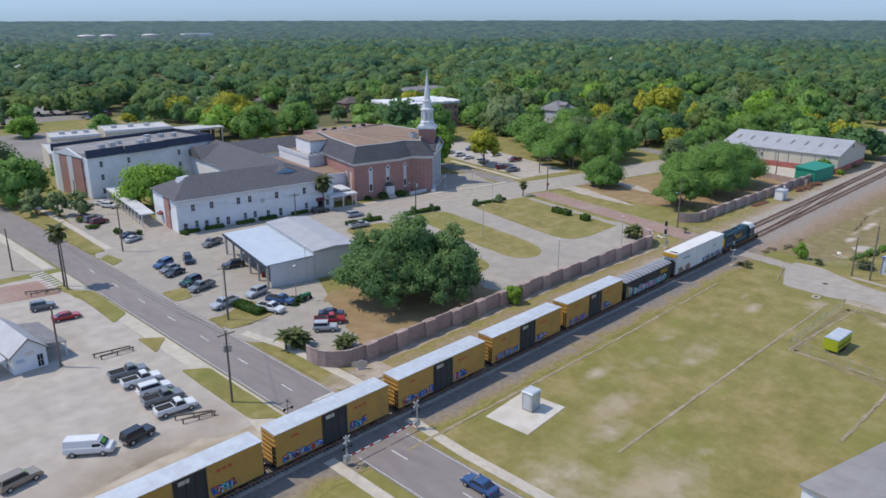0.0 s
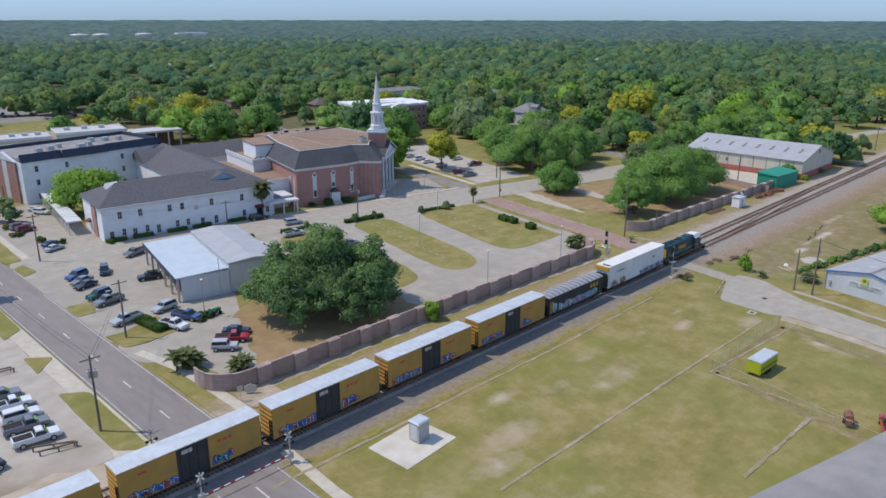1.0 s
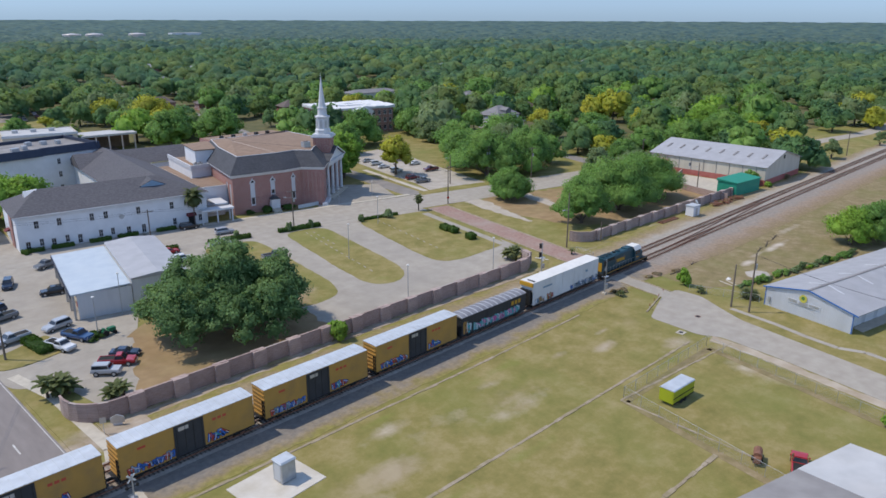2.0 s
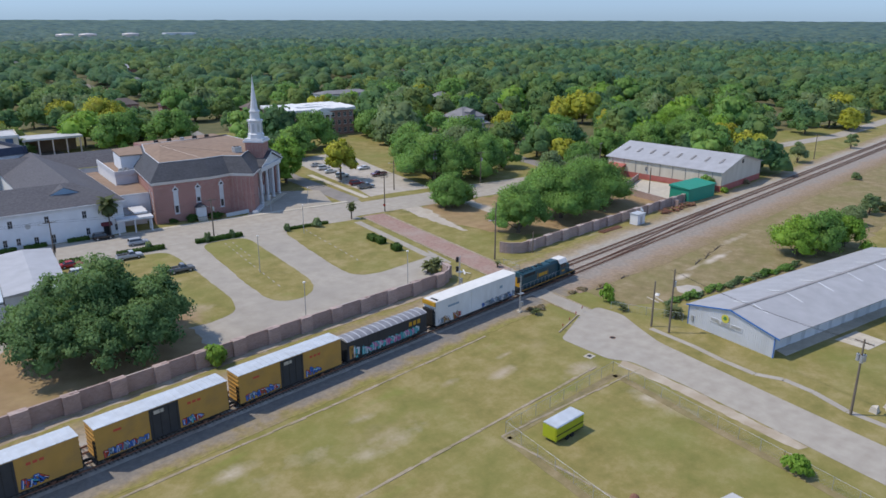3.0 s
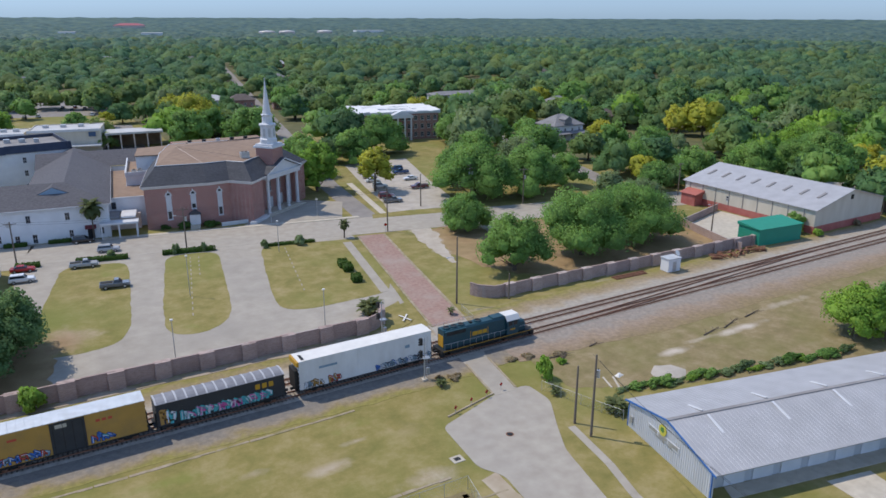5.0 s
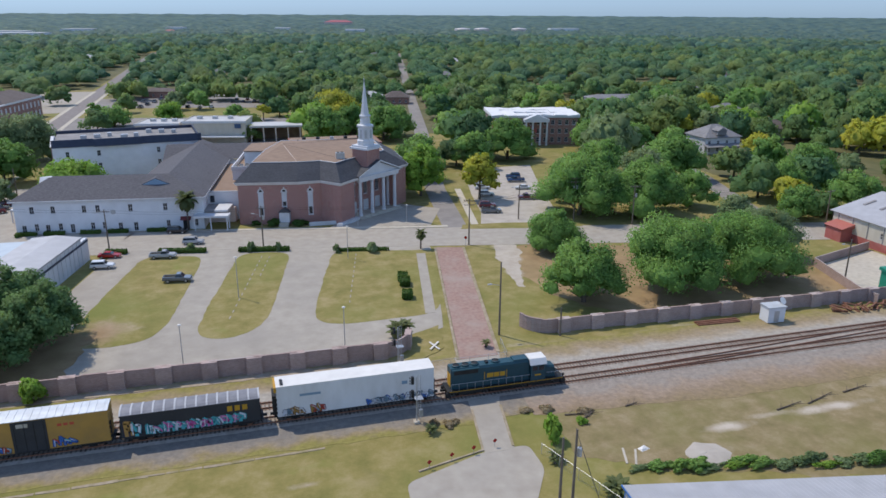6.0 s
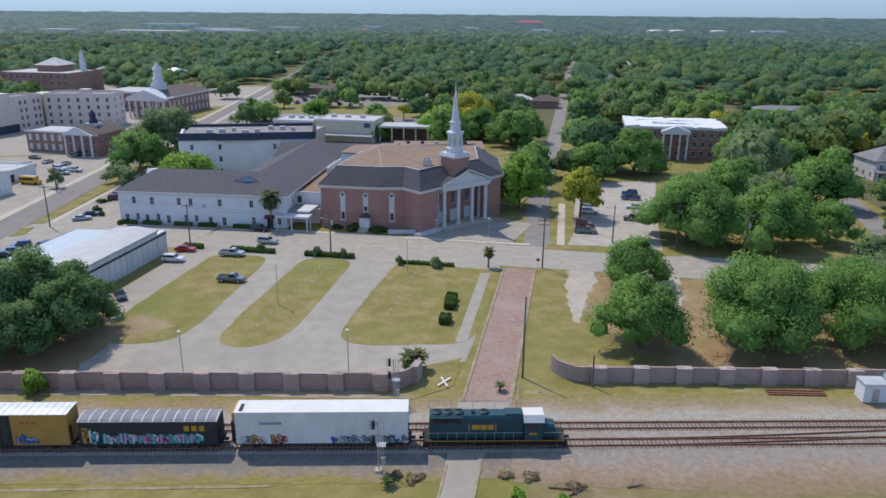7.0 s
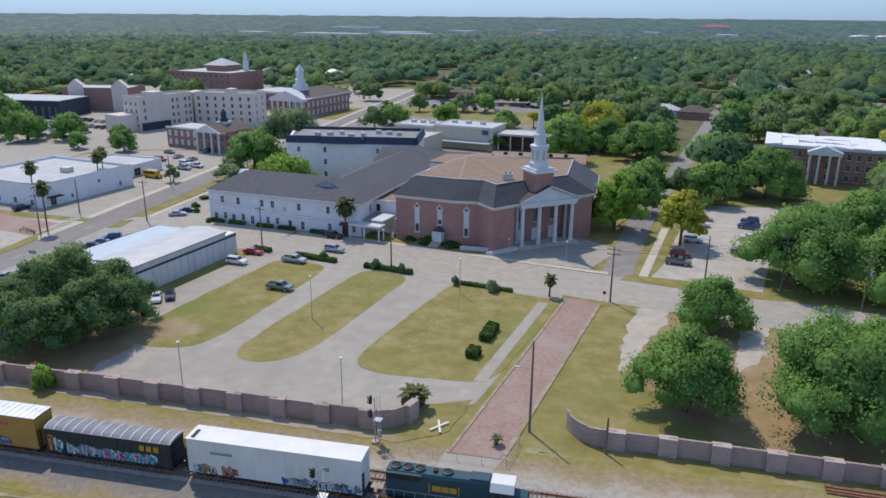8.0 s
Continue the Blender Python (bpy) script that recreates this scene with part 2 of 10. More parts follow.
# distance haze put into two leaf colours as blue: faint here, stronger next
wood_leaf = leaf_material("woodland_leaves", (0.07, 0.165, 0.08), (0.14, 0.27, 0.095), (0.25, 0.365, 0.11), yellow=0.55, spread=0.2, grain=0.05, relief=1.2)
hazed_wood_leaf = leaf_material("haze_blue_woodland", (0.075, 0.185, 0.115), (0.14, 0.28, 0.13), (0.24, 0.37, 0.14), yellow=0.5, spread=0.2, grain=0.045, relief=2.5)
grey_leaf = leaf_material("grey_green_leaves", (0.16, 0.235, 0.10), (0.205, 0.285, 0.12), (0.25, 0.33, 0.15), relief=0.5)
hedge_leaf = leaf_material("hedge_leaves", (0.055, 0.115, 0.02), (0.08, 0.15, 0.027), (0.11, 0.18, 0.035))
palm_leaf = leaf_material("palm_fronds", (0.075, 0.095, 0.035), (0.105, 0.125, 0.045), (0.14, 0.155, 0.06))

cycad_leaf = leaf_material("cycad_fronds", (0.10, 0.125, 0.045), (0.14, 0.165, 0.06), (0.19, 0.2, 0.085))

dry_leaf = leaf_material("dry_brush", (0.26, 0.20, 0.11), (0.34, 0.27, 0.16), (0.43, 0.35, 0.22))


def spotted(base, spots, col1, col2):
    """Bare sand worn through the grass: soft-edged ovals broken up by noise."""
    n, l = base.node_tree.nodes, base.node_tree.links
    b = n["Principled BSDF"]
    old = b.inputs["Base Color"].links[0].from_socket
    geo = n.new("ShaderNodeNewGeometry")
    nz = n.new("ShaderNodeTexNoise")
    nz.inputs["Scale"].default_value = 0.22
    nz.inputs["Detail"].default_value = 8
    nz.inputs["Roughness"].default_value = 0.65
    l.new(geo.outputs["Position"], nz.inputs["Vector"])
    total = None
    for x, y, rx, ry, s in spots:
        sub = n.new("ShaderNodeVectorMath")
        sub.operation = "SUBTRACT"
        sub.inputs[1].default_value = (x, y, 0)
        l.new(geo.outputs["Position"], sub.inputs[0])
        sc = n.new("ShaderNodeVectorMath")
        sc.operation = "MULTIPLY"
        sc.inputs[1].default_value = (1 / rx, 1 / ry, 0)
        l.new(sub.outputs[0], sc.inputs[0])
        ln = n.new("ShaderNodeVectorMath")
        ln.operation = "LENGTH"
        l.new(sc.outputs[0], ln.inputs[0])
        mr = n.new("ShaderNodeMapRange")
        mr.inputs[1].default_value, mr.inputs[2].default_value, mr.inputs[3].default_value, mr.inputs[4].default_value = 0.1, 1.7, s, 0.0
        l.new(ln.outputs["Value"], mr.inputs[0])
        if total is None:
            total = mr.outputs[0]
        else:
            mx = n.new("ShaderNodeMath")
            mx.operation = "MAXIMUM"
            l.new(total, mx.inputs[0])
            l.new(mr.outputs[0], mx.inputs[1])
            total = mx.outputs[0]
    add = n.new("ShaderNodeMath")
    l.new(total, add.inputs[0])
    l.new(nz.outputs["Fac"], add.inputs[1])
    th = n.new("ShaderNodeMapRange")
    th.inputs[1].default_value, th.inputs[2].default_value = 0.86, 1.4
    l.new(add.outputs[0], th.inputs[0])
    rp = n.new("ShaderNodeValToRGB")
    rp.color_ramp.elements[0].position, rp.color_ramp.elements[1].position = 0.35, 0.65
    rp.color_ramp.elements[0].color, rp.color_ramp.elements[1].color = (*col1, 1), (*col2, 1)
    l.new(nz.outputs["Fac"], rp.inputs["Fac"])
    mix = n.new("ShaderNodeMix")
    mix.data_type = "RGBA"
    l.new(th.outputs[0], mix.inputs[0])
    l.new(old, mix.inputs[6])
    l.new(rp.outputs["Color"], mix.inputs[7])
    l.new(mix.outputs[2], b.inputs["Base Color"])


SPOTS = [(-36.4, -19.4, 3.4, 1.3, 0.95), (-62, -21.8, 8, 2.0, 0.7), (-98.5, -35.4, 8, 3.5, 0.95), (-31, -15.5, 2.5, 0.8, 0.7), (-80, -13.5, 6, 1.8, 0.7), (-61, -14.5, 4, 1.4, 0.6), (-86, -21, 5.5, 2.6, 0.95), (-93, -24, 4.5, 2, 0.9), (-107, -27, 6, 7, 0.8), (-101, -34, 12, 4.5, 0.85), (-45, -16, 3.5, 1.2, 0.7), (-62, -20, 9, 2, 0.5), (-74, -17, 10, 3, 0.5),
         (32, -18, 8, 1.5, 0.75), (22, -16, 5, 1.1, 0.75), (26, -24, 4, 1.8, 0.8), (-60, 38, 5.5, 7, 0.8), (-64, 34, 4, 3, 0.7), (24, 58, 3, 9, 0.95), (41, 57, 3, 7, 0.9), (-27, -27, 5, 2, 0.8), (-27.5, -42, 2.2, 7, 0.8), (-24, -52, 2, 8, 0.6), (12, -14, 9, 4, 0.5), (10, 13.5, 10, 1.6, 0.55), (40, 13, 16, 1.6, 0.6), (-112, 12, 6, 3, 0.4)]
spotted(grass_lawn, SPOTS, (0.31, 0.235, 0.14), (0.47, 0.395, 0.30))
spotted(grass_lawn, [(-61, 37, 5, 7, 0.85), (-65, 34, 4, 3, 0.8), (-56, 60, 2.5, 9, 0.45), (-22, 33, 5, 2.5, 0.5), (-43, 33, 3, 3, 0.4), (4, 12, 6, 1.5, 0.6)], (0.22, 0.14, 0.07), (0.33, 0.225, 0.13))
spotted(grass_lawn, [(-88, -21, 17, 5, 0.6), (-62, -19, 16, 4, 0.55), (-100, -33, 12, 7, 0.6), (-38, -18, 9, 3, 0.5), (-24, -17, 4, 3, 0.5), (-36, -44, 9, 8, 0.35)], (0.255, 0.195, 0.088), (0.325, 0.255, 0.13))
spotted(grass_lawn, [(-86, -29.8, 9, 1.4, 0.6), (-70, -30, 9, 1.6, 0.55), (-56, -12.4, 14, 2.2, 0.5), (-30, -12, 6, 2, 0.5), (-34, -30, 8, 0.9, 0.6), (-78, -10.6, 9, 1.2, 0.5), (-41, 33, 3, 2.2, 0.5), (-50, 70, 3, 6, 0.5), (18, 42, 2, 6, 0.4)], (0.15, 0.185, 0.03), (0.19, 0.215, 0.045))
spotted(grass_lawn, [(-92, 11.6, 24, 3.6, 1.5), (-62, 11.6, 22, 3.6, 1.5), (-34, 11.4, 22, 3.6, 1.5), (-14, 9.0, 9, 3.4, 1.1), (14, 9.4, 12, 1.8, 0.7), (34, 10.0, 14, 1.8, 0.7)], (0.27, 0.205, 0.135), (0.44, 0.37, 0.295))
SAND = [(24.3, 66, 3.4, 6, 0.7), (22.6, 58, 3.2, 6, 0.7), (20, 48, 2.4, 5, 0.7), (41.5, 63, 3.4, 5, 0.7), (40.6, 54, 3.0, 5, 0.7), (37, 46, 2, 4, 0.6)]
spotted(grass_lawn, SAND, (0.42, 0.37, 0.31), (0.58, 0.54, 0.48))
spotted(leaf_litter, SAND, (0.42, 0.37, 0.31), (0.58, 0.54, 0.48))
spotted(dry_grass, [(43, -17.2, 7, 1.2, 0.95), (25, -17.8, 5, 1.1, 0.9), (33, -16.6, 5, 0.9, 0.7), (60, -13.5, 9, 1.4, 0.7), (19.5, -23, 4.5, 2.2, 0.6)], (0.36, 0.29, 0.21), (0.50, 0.43, 0.35))
spotted(lot_paving, [(-70, 60, 3, 14, 0.6), (-44, 50, 1.5, 20, 0.35), (-21, 46, 1.5, 18, 0.35), (-60, 22, 30, 1.2, 0.4), (-98, 60, 6, 14, 0.5), (-108, 50, 3, 20, 0.6), (-100, 34, 6, 4, 0.6)], (0.27, 0.235, 0.195), (0.34, 0.305, 0.265))
spotted(gravel_lot, [(-140, 12, 16, 6, 1.0), (-160, 10, 20, 6, 1.0), (-128, 16, 4, 6, 0.8), (-136, 60, 10, 6, 0.6), (-150, 30, 10, 5, 0.5), (46, 100, 6, 20, 0.4)], (0.22, 0.17, 0.115), (0.38, 0.325, 0.26))


def margin(name, side, start, stops):
    """Railway margin: gravel, then dirt, then dry grass, wandering into one another away from the rails."""
    m = material(name, [(0.7, 0.7, 0.7), (1.2, 1.18, 1.15)], 1.1, 0.95, bump=0.6, bscale=8, detail=9, nrough=0.7)
    n, l = m.node_tree.nodes, m.node_tree.links
    b = n["Principled BSDF"]
    grain = b.inputs["Base Color"].links[0].from_socket
    geo = n.new("ShaderNodeNewGeometry")
    sep = n.new("ShaderNodeSeparateXYZ")
    l.new(geo.outputs["Position"], sep.inputs[0])
    nz = n.new("ShaderNodeTexNoise")
    nz.inputs["Scale"].default_value, nz.inputs["Detail"].default_value, nz.inputs["Roughness"].default_value = 0.16, 9, 0.66
    l.new(geo.outputs["Position"], nz.inputs["Vector"])
    mr = n.new("ShaderNodeMapRange")
    mr.inputs[1].default_value, mr.inputs[2].default_value = side * start, side * (start + 10)
    l.new(sep.outputs[1], mr.inputs[0])
    mad = n.new("ShaderNodeMath")
    mad.operation = "MULTIPLY_ADD"
    mad.inputs[1].default_value, mad.inputs[2].default_value = 0.9, -0.45
    l.new(nz.outputs["Fac"], mad.inputs[0])
    add = n.new("ShaderNodeMath")
    l.new(mr.outputs[0], add.inputs[0])
    l.new(mad.outputs[0], add.inputs[1])
    rp = n.new("ShaderNodeValToRGB")
    e = rp.color_ramp.elements
    while len(e) < len(stops):
        e.new(0.5)
    for q, (p, c) in zip(e, stops):
        q.position, q.color = p, (*c, 1)
    l.new(add.outputs[0], rp.inputs[0])
    mx = n.new("ShaderNodeMix")
    mx.data_type, mx.blend_type = "RGBA", "MULTIPLY"
    mx.inputs[0].default_value = 1.0
    l.new(rp.outputs["Color"], mx.inputs[6])
    l.new(grain, mx.inputs[7])
    l.new(mx.outputs[2], b.inputs["Base Color"])
    return m


GRASSY = (0.25, 0.22, 0.068)
margin_north = margin("railway_margin_north", 1, 5.5, [(0.12, (0.37, 0.335, 0.29)), (0.27, (0.36, 0.30, 0.225)), (0.42, (0.30, 0.235, 0.15)), (0.58, (0.285, 0.225, 0.12)), (0.75, GRASSY)])
# southern gravel colour lowered further to deepen the train's shadow along the rails
margin_south = margin("railway_margin_south", -1, 2.0, [(0.18, (0.215, 0.195, 0.175)), (0.34, (0.26, 0.22, 0.17)), (0.45, (0.27, 0.215, 0.12)), (0.56, GRASSY)])
margin_dry = margin("railway_margin_dry", -1, 2.0, [(0.15, (0.29, 0.25, 0.215)), (0.4, (0.31, 0.235, 0.175)), (0.62, (0.27, 0.20, 0.13)), (0.9, (0.25, 0.19, 0.10))])

# ---------- mesh helpers ----------


class Geo:
    """A heap of faces that becomes one mesh."""

    def __init__(self):
        self.v, self.f = [], []

    def add(self, verts, faces):
        k = len(self.v)
        self.v += [tuple(p) for p in verts]
        self.f += [tuple(i + k for i in q) for q in faces]
        return self

    def box(self, x0, x1, y0, y1, z0, z1, m=None):
        p = [(x, y, z) for z in (z0, z1) for y in (y0, y1) for x in (x0, x1)]
        if m is not None:
            p = [m @ Vector(q) for q in p]
        return self.add(p, [(0, 2, 3, 1), (4, 5, 7, 6), (0, 1, 5, 4), (2, 6, 7, 3), (0, 4, 6, 2), (1, 3, 7, 5)])

    def prism(self, pts, z0, z1):
        n = len(pts)
        a = sum(pts[i][0] * pts[(i + 1) % n][1] - pts[(i + 1) % n][0] * pts[i][1] for i in range(n))
        if a < 0:
            pts = pts[::-1]
        v = [(x, y, z0) for x, y in pts] + [(x, y, z1) for x, y in pts]
        return self.add(v, [tuple(range(n))[::-1], tuple(range(n, 2 * n))] + [(i, (i + 1) % n, n + (i + 1) % n, n + i) for i in range(n)])

    def loft(self, rings, caps=True):
        n = len(rings[0])
        v = [p for r in rings for p in r]
        q = [(k * n + i, k * n + (i + 1) % n, (k + 1) * n + (i + 1) % n, (k + 1) * n + i) for k in range(len(rings) - 1) for i in range(n)]
        if caps:
            q += [tuple(range(n))[::-1], tuple(range((len(rings) - 1) * n, len(rings) * n))]
        return self.add(v, q)

    def cyl(self, p0, p1, r0, r1=None, n=8):
        r1 = r0 if r1 is None else r1
        p0, p1 = Vector(p0), Vector(p1)
        d = (p1 - p0).normalized()
        u = d.orthogonal().normalized()
        w = d.cross(u)
        ring = lambda c, r: [c + r * (math.cos(2 * math.pi * i / n) * u + math.sin(2 * math.pi * i / n) * w) for i in range(n)]
        return self.loft([ring(p0, r0), ring(p1, r1)])

    def lathe(self, prof, n=12, c=(0, 0)):
        return self.loft([[(c[0] + r * math.cos(2 * math.pi * (i + 0.5) / n), c[1] + r * math.sin(2 * math.pi * (i + 0.5) / n), z) for i in range(n)] for r, z in prof])


def mesh_of(name, geo, mat, smooth=False):
    me = bpy.data.meshes.new(name)
    me.from_pydata(geo.v, [], geo.f)
    me.materials.append(mat)
    if smooth:
        me.polygons.foreach_set("use_smooth", [True] * len(me.polygons))
    me.update()
    return me


def fast_mesh(name, verts, quads, mat, normals=None):
    """A mesh from arrays: n x 3 places and m x 4 (or m x 3) corners."""
    me = bpy.data.meshes.new(name)
    k = quads.shape[1]
    me.vertices.add(len(verts))
    me.vertices.foreach_set("co", np.ascontiguousarray(verts, dtype=np.float32).ravel())
    me.loops.add(quads.size)
    me.loops.foreach_set("vertex_index", np.ascontiguousarray(quads, dtype=np.int32).ravel())
    me.polygons.add(len(quads))
    me.polygons.foreach_set("loop_start", np.arange(0, quads.size, k, dtype=np.int32))
    me.materials.append(mat)
    me.update(calc_edges=True)
    if normals is not None:
        me.polygons.foreach_set("use_smooth", np.ones(len(quads), dtype=bool))
        me.normals_split_custom_set_from_vertices(normals.tolist())
    return me


def part(name, geo, mat, parent=None, label="", smooth=False):
    ob = new(name, geo if isinstance(geo, bpy.types.Mesh) else mesh_of(name, geo, mat, smooth))
    if parent is not None:
        ob.parent = parent
    if label:
        ob["label"] = label
    return ob


def thing(name, label, category, x=0, y=0, z=0, rz=0, group=""):
    ob = tagged(new(name), label, category, group)
    ob.matrix_basis = pose(x, y, z, 0, 0, rz)
    return ob


def structure(name, geo, mat, label, category):
    return tagged(part(name, geo, mat), label, category, "", "structure")


def ragged(pts, step=1.5, amp=0.5, seed=0):
    """A polygon's outline with an uneven, natural edge."""
    out = []
    n = len(pts)
    for i in range(n):
        a, b = Vector(pts[i]), Vector(pts[(i + 1) % n])
        k = max(1, int((b - a).length / step))
        for j in range(k):
            p = a.lerp(b, j / k)
            q = noise.noise_vector(Vector((p.x * 0.35 + seed, p.y * 0.35, seed * 3.1)))
            q2 = noise.noise_vector(Vector((p.x * 1.3 + seed, p.y * 1.3, seed * 1.7)))
            out.append((p.x + amp * (q.x + 0.5 * q2.x), p.y + amp * (q.y + 0.5 * q2.y)))
    return out


def rounded(pts, r, n=5):
    """A polygon with its corners rounded."""
    out = []
    m = len(pts)
    for i in range(m):
        p, a, b = Vector(pts[i]), Vector(pts[i - 1]), Vector(pts[(i + 1) % m])
        ra = min(r, 0.45 * (a - p).length)
        rb = min(r, 0.45 * (b - p).length)
        s, e = p + (a - p).normalized() * ra, p + (b - p).normalized() * rb
        for k in range(n + 1):
            t = k / n
            out.append(tuple((1 - t) ** 2 * s + 2 * t * (1 - t) * p + t * t * e))
    return out


def band(line, w, z0, z1, geo=None):
    """A strip of width w along a line of points."""
    geo = geo or Geo()
    for a, b in zip(line[:-1], line[1:]):
        a, b = Vector(a), Vector(b)
        n = (b - a).normalized()
        n = Vector((-n.y, n.x)) * w / 2
        geo.prism([tuple(a - n), tuple(b - n), tuple(b + n), tuple(a + n)], z0, z1)
    return geo


def lattice(g, us, zs, y0, y1, m):
    """A window frame with its glazing bars in one piece; every other strip is solid."""
    nu, nz = len(us), len(zs)
    v = [m @ Vector((u, y, z)) for y in (y0, y1) for z in zs for u in us]
    at = lambda i, j, back: back * nu * nz + j * nu + i
    solid = lambda i, j: 0 <= i < nu - 1 and 0 <= j < nz - 1 and (i % 2 == 0 or j % 2 == 0)
    faces = []
    for i in range(nu - 1):
        for j in range(nz - 1):
            if not solid(i, j):
                continue
            q = [(i, j), (i + 1, j), (i + 1, j + 1), (i, j + 1)]
            faces.append(tuple(at(a, b, 0) for a, b in q))
            faces.append(tuple(at(a, b, 1) for a, b in reversed(q)))
            for k, (di, dj) in enumerate(((0, -1), (1, 0), (0, 1), (-1, 0))):
                if not solid(i + di, j + dj):
                    (a, b), (c, d) = q[k], q[(k + 1) % 4]
                    faces.append((at(c, d, 0), at(a, b, 0), at(a, b, 1), at(c, d, 1)))
    return g.add(v, faces)


def facade(parent, a, b, z0, z1, mat, holes=(), thick=0.3, name="wall", frame_mat=None, pane_mat=None, label="", sill=True, bars=(1, 1)):
    """An upright wall from a to b (outside on its right), with windows let in: holes are (from, to, bottom, top) along the wall."""
    a, b = Vector(a), Vector(b)
    d = (b - a)
    length = d.length
    d.normalize()
    m = Matrix(((d.x, -d.y, 0, a.x), (d.y, d.x, 0, a.y), (0, 0, 1, 0), (0, 0, 0, 1)))
    us = sorted({0, length, *[h[0] for h in holes], *[h[1] for h in holes]})
    zs = sorted({z0, z1, *[h[2] for h in holes], *[h[3] for h in holes]})
    g = Geo()
    for i in range(len(us) - 1):
        for j in range(len(zs) - 1):
            um, zm = (us[i] + us[i + 1]) / 2, (zs[j] + zs[j + 1]) / 2
            if any(h[0] < um < h[1] and h[2] < zm < h[3] for h in holes):
                continue
            q = [(us[i], zs[j]), (us[i + 1], zs[j]), (us[i + 1], zs[j + 1]), (us[i], zs[j + 1])]
            g.add([m @ Vector((u, 0, z)) for u, z in q], [(0, 1, 2, 3)])
            g.add([m @ Vector((u, thick, z)) for u, z in q], [(3, 2, 1, 0)])
    for u0, u1, h0, h1 in [(0, length, z0, z1), *holes]:
        q = [(u0, h0), (u1, h0), (u1, h1), (u0, h1)]
        g.add([m @ Vector((u, y, z)) for y in (0, thick) for u, z in q], [(0, 4, 5, 1), (1, 5, 6, 2), (2, 6, 7, 3), (3, 7, 4, 0)])
    w = part(name, g, mat, parent, label)
    for u0, u1, h0, h1 in holes:
        f = Geo()
        t = 0.09
        across = [u0, u0 + t] + [x + e for k in range(1, bars[0] + 1) for x in (u0 + (u1 - u0) * k / (bars[0] + 1),) for e in (-0.025, 0.025)] + [u1 - t, u1]
        up = [h0, h0 + t] + [z + e for k in range(1, bars[1] + 1) for z in (h0 + (h1 - h0) * k / (bars[1] + 1),) for e in (-0.03, 0.03)] + [h1 - t, h1]
        lattice(f, across, up, 0.06, 0.16, m)
        if sill:
            f.box(u0 - 0.08, u1 + 0.08, -0.06, 0.06, h0 - 0.1, h0, m)
        wi = part("window", f, frame_mat or white_trim, parent)
        part("pane", Geo().box(u0 + t, u1 - t, 0.11, 0.13, h0 + t, h1 - t, m), pane_mat or glass, wi)
    return w


def row(n, length, w, z0, z1, start=None, end=None):
    """n openings evenly spread along a wall."""
    s = start if start is not None else length / n / 2
    e = end if end is not None else length - length / n / 2
    return [(c - w / 2, c + w / 2, z0, z1) for c in ([s + (e - s) * i / max(1, n - 1) for i in range(n)] if n > 1 else [(s + e) / 2])]


def block(parent, x0, x1, y0, y1, z0, z1, mat, south=(), east=(), north=(), west=(), **kw):
    """Four walls round a rectangle; the openings of each are given along it."""
    facade(parent, (x0, y0), (x1, y0), z0, z1, mat, south, **kw)
    facade(parent, (x1, y0 + 0.3), (x1, y1 - 0.3), z0, z1, mat, east, **kw)
    facade(parent, (x1, y1), (x0, y1), z0, z1, mat, north, **kw)
    facade(parent, (x0, y1 - 0.3), (x0, y0 + 0.3), z0, z1, mat, west, **kw)


def hip(x0, x1, y0, y1, z0, z1, over=0.5, ridge=None, gable=False):
    """A hipped or gabled roof with its ridge along the longer side, with thickness at the eaves."""
    x0, x1, y0, y1 = x0 - over, x1 + over, y0 - over, y1 + over
    g = Geo()
    if x1 - x0 >= y1 - y0:
        c = (y0 + y1) / 2
        k = 0 if gable else (y1 - y0) / 2
        r = [(x0 + k, c, z1), (x1 - k, c, z1)]
        v = [(x0, y0, z0), (x1, y0, z0), (x1, y1, z0), (x0, y1, z0), *r]
        f = [(0, 1, 5, 4), (2, 3, 4, 5), (1, 2, 5), (3, 0, 4)]
    else:
        c = (x0 + x1) / 2
        k = 0 if gable else (x1 - x0) / 2
        r = [(c, y0 + k, z1), (c, y1 - k, z1)]
        v = [(x0, y0, z0), (x1, y0, z0), (x1, y1, z0), (x0, y1, z0), *r]
        f = [(1, 2, 5, 4), (3, 0, 4, 5), (0, 1, 4), (2, 3, 5)]
    v += [(x, y, z - 0.25) for x, y, z in v[:4]]
    f += [(0, 6, 7, 1), (1, 7, 8, 2), (2, 8, 9, 3), (3, 9, 6, 0), (9, 8, 7, 6)]
    return g.add(v, f)

# ---------- ground, roads, lots ----------


def lie(x, y):
    """Lie of the land: level for a kilometre, a shallow basin, then a slow rise to the skyline."""
    return float(np.interp(math.hypot(x, y), (0, 1000, 2000, 2900, 3600, 4300, 4800), (0, 0, -14, -21, -9, 14, 34)))


g = Geo()
rings = [0, 60, 130, 220, 340, 520, 800, 1000, 1300, 1700, 2000, 2450, 2900, 3250, 3600, 3950, 4300, 4800]
g.v = [(0, 0, 0)] + [(r * math.cos(2 * math.pi * i / 64), r * math.sin(2 * math.pi * i / 64), 0) for r in rings[1:] for i in range(64)]
g.f = [(0, 1 + i, 1 + (i + 1) % 64) for i in range(64)]
for k in range(len(rings) - 2):
    g.f += [(1 + k * 64 + i, 1 + (k + 1) * 64 + i, 1 + (k + 1) * 64 + (i + 1) % 64, 1 + k * 64 + (i + 1) % 64) for i in range(64)]
g.v = [(x, y, lie(x, y)) for x, y, z in g.v]
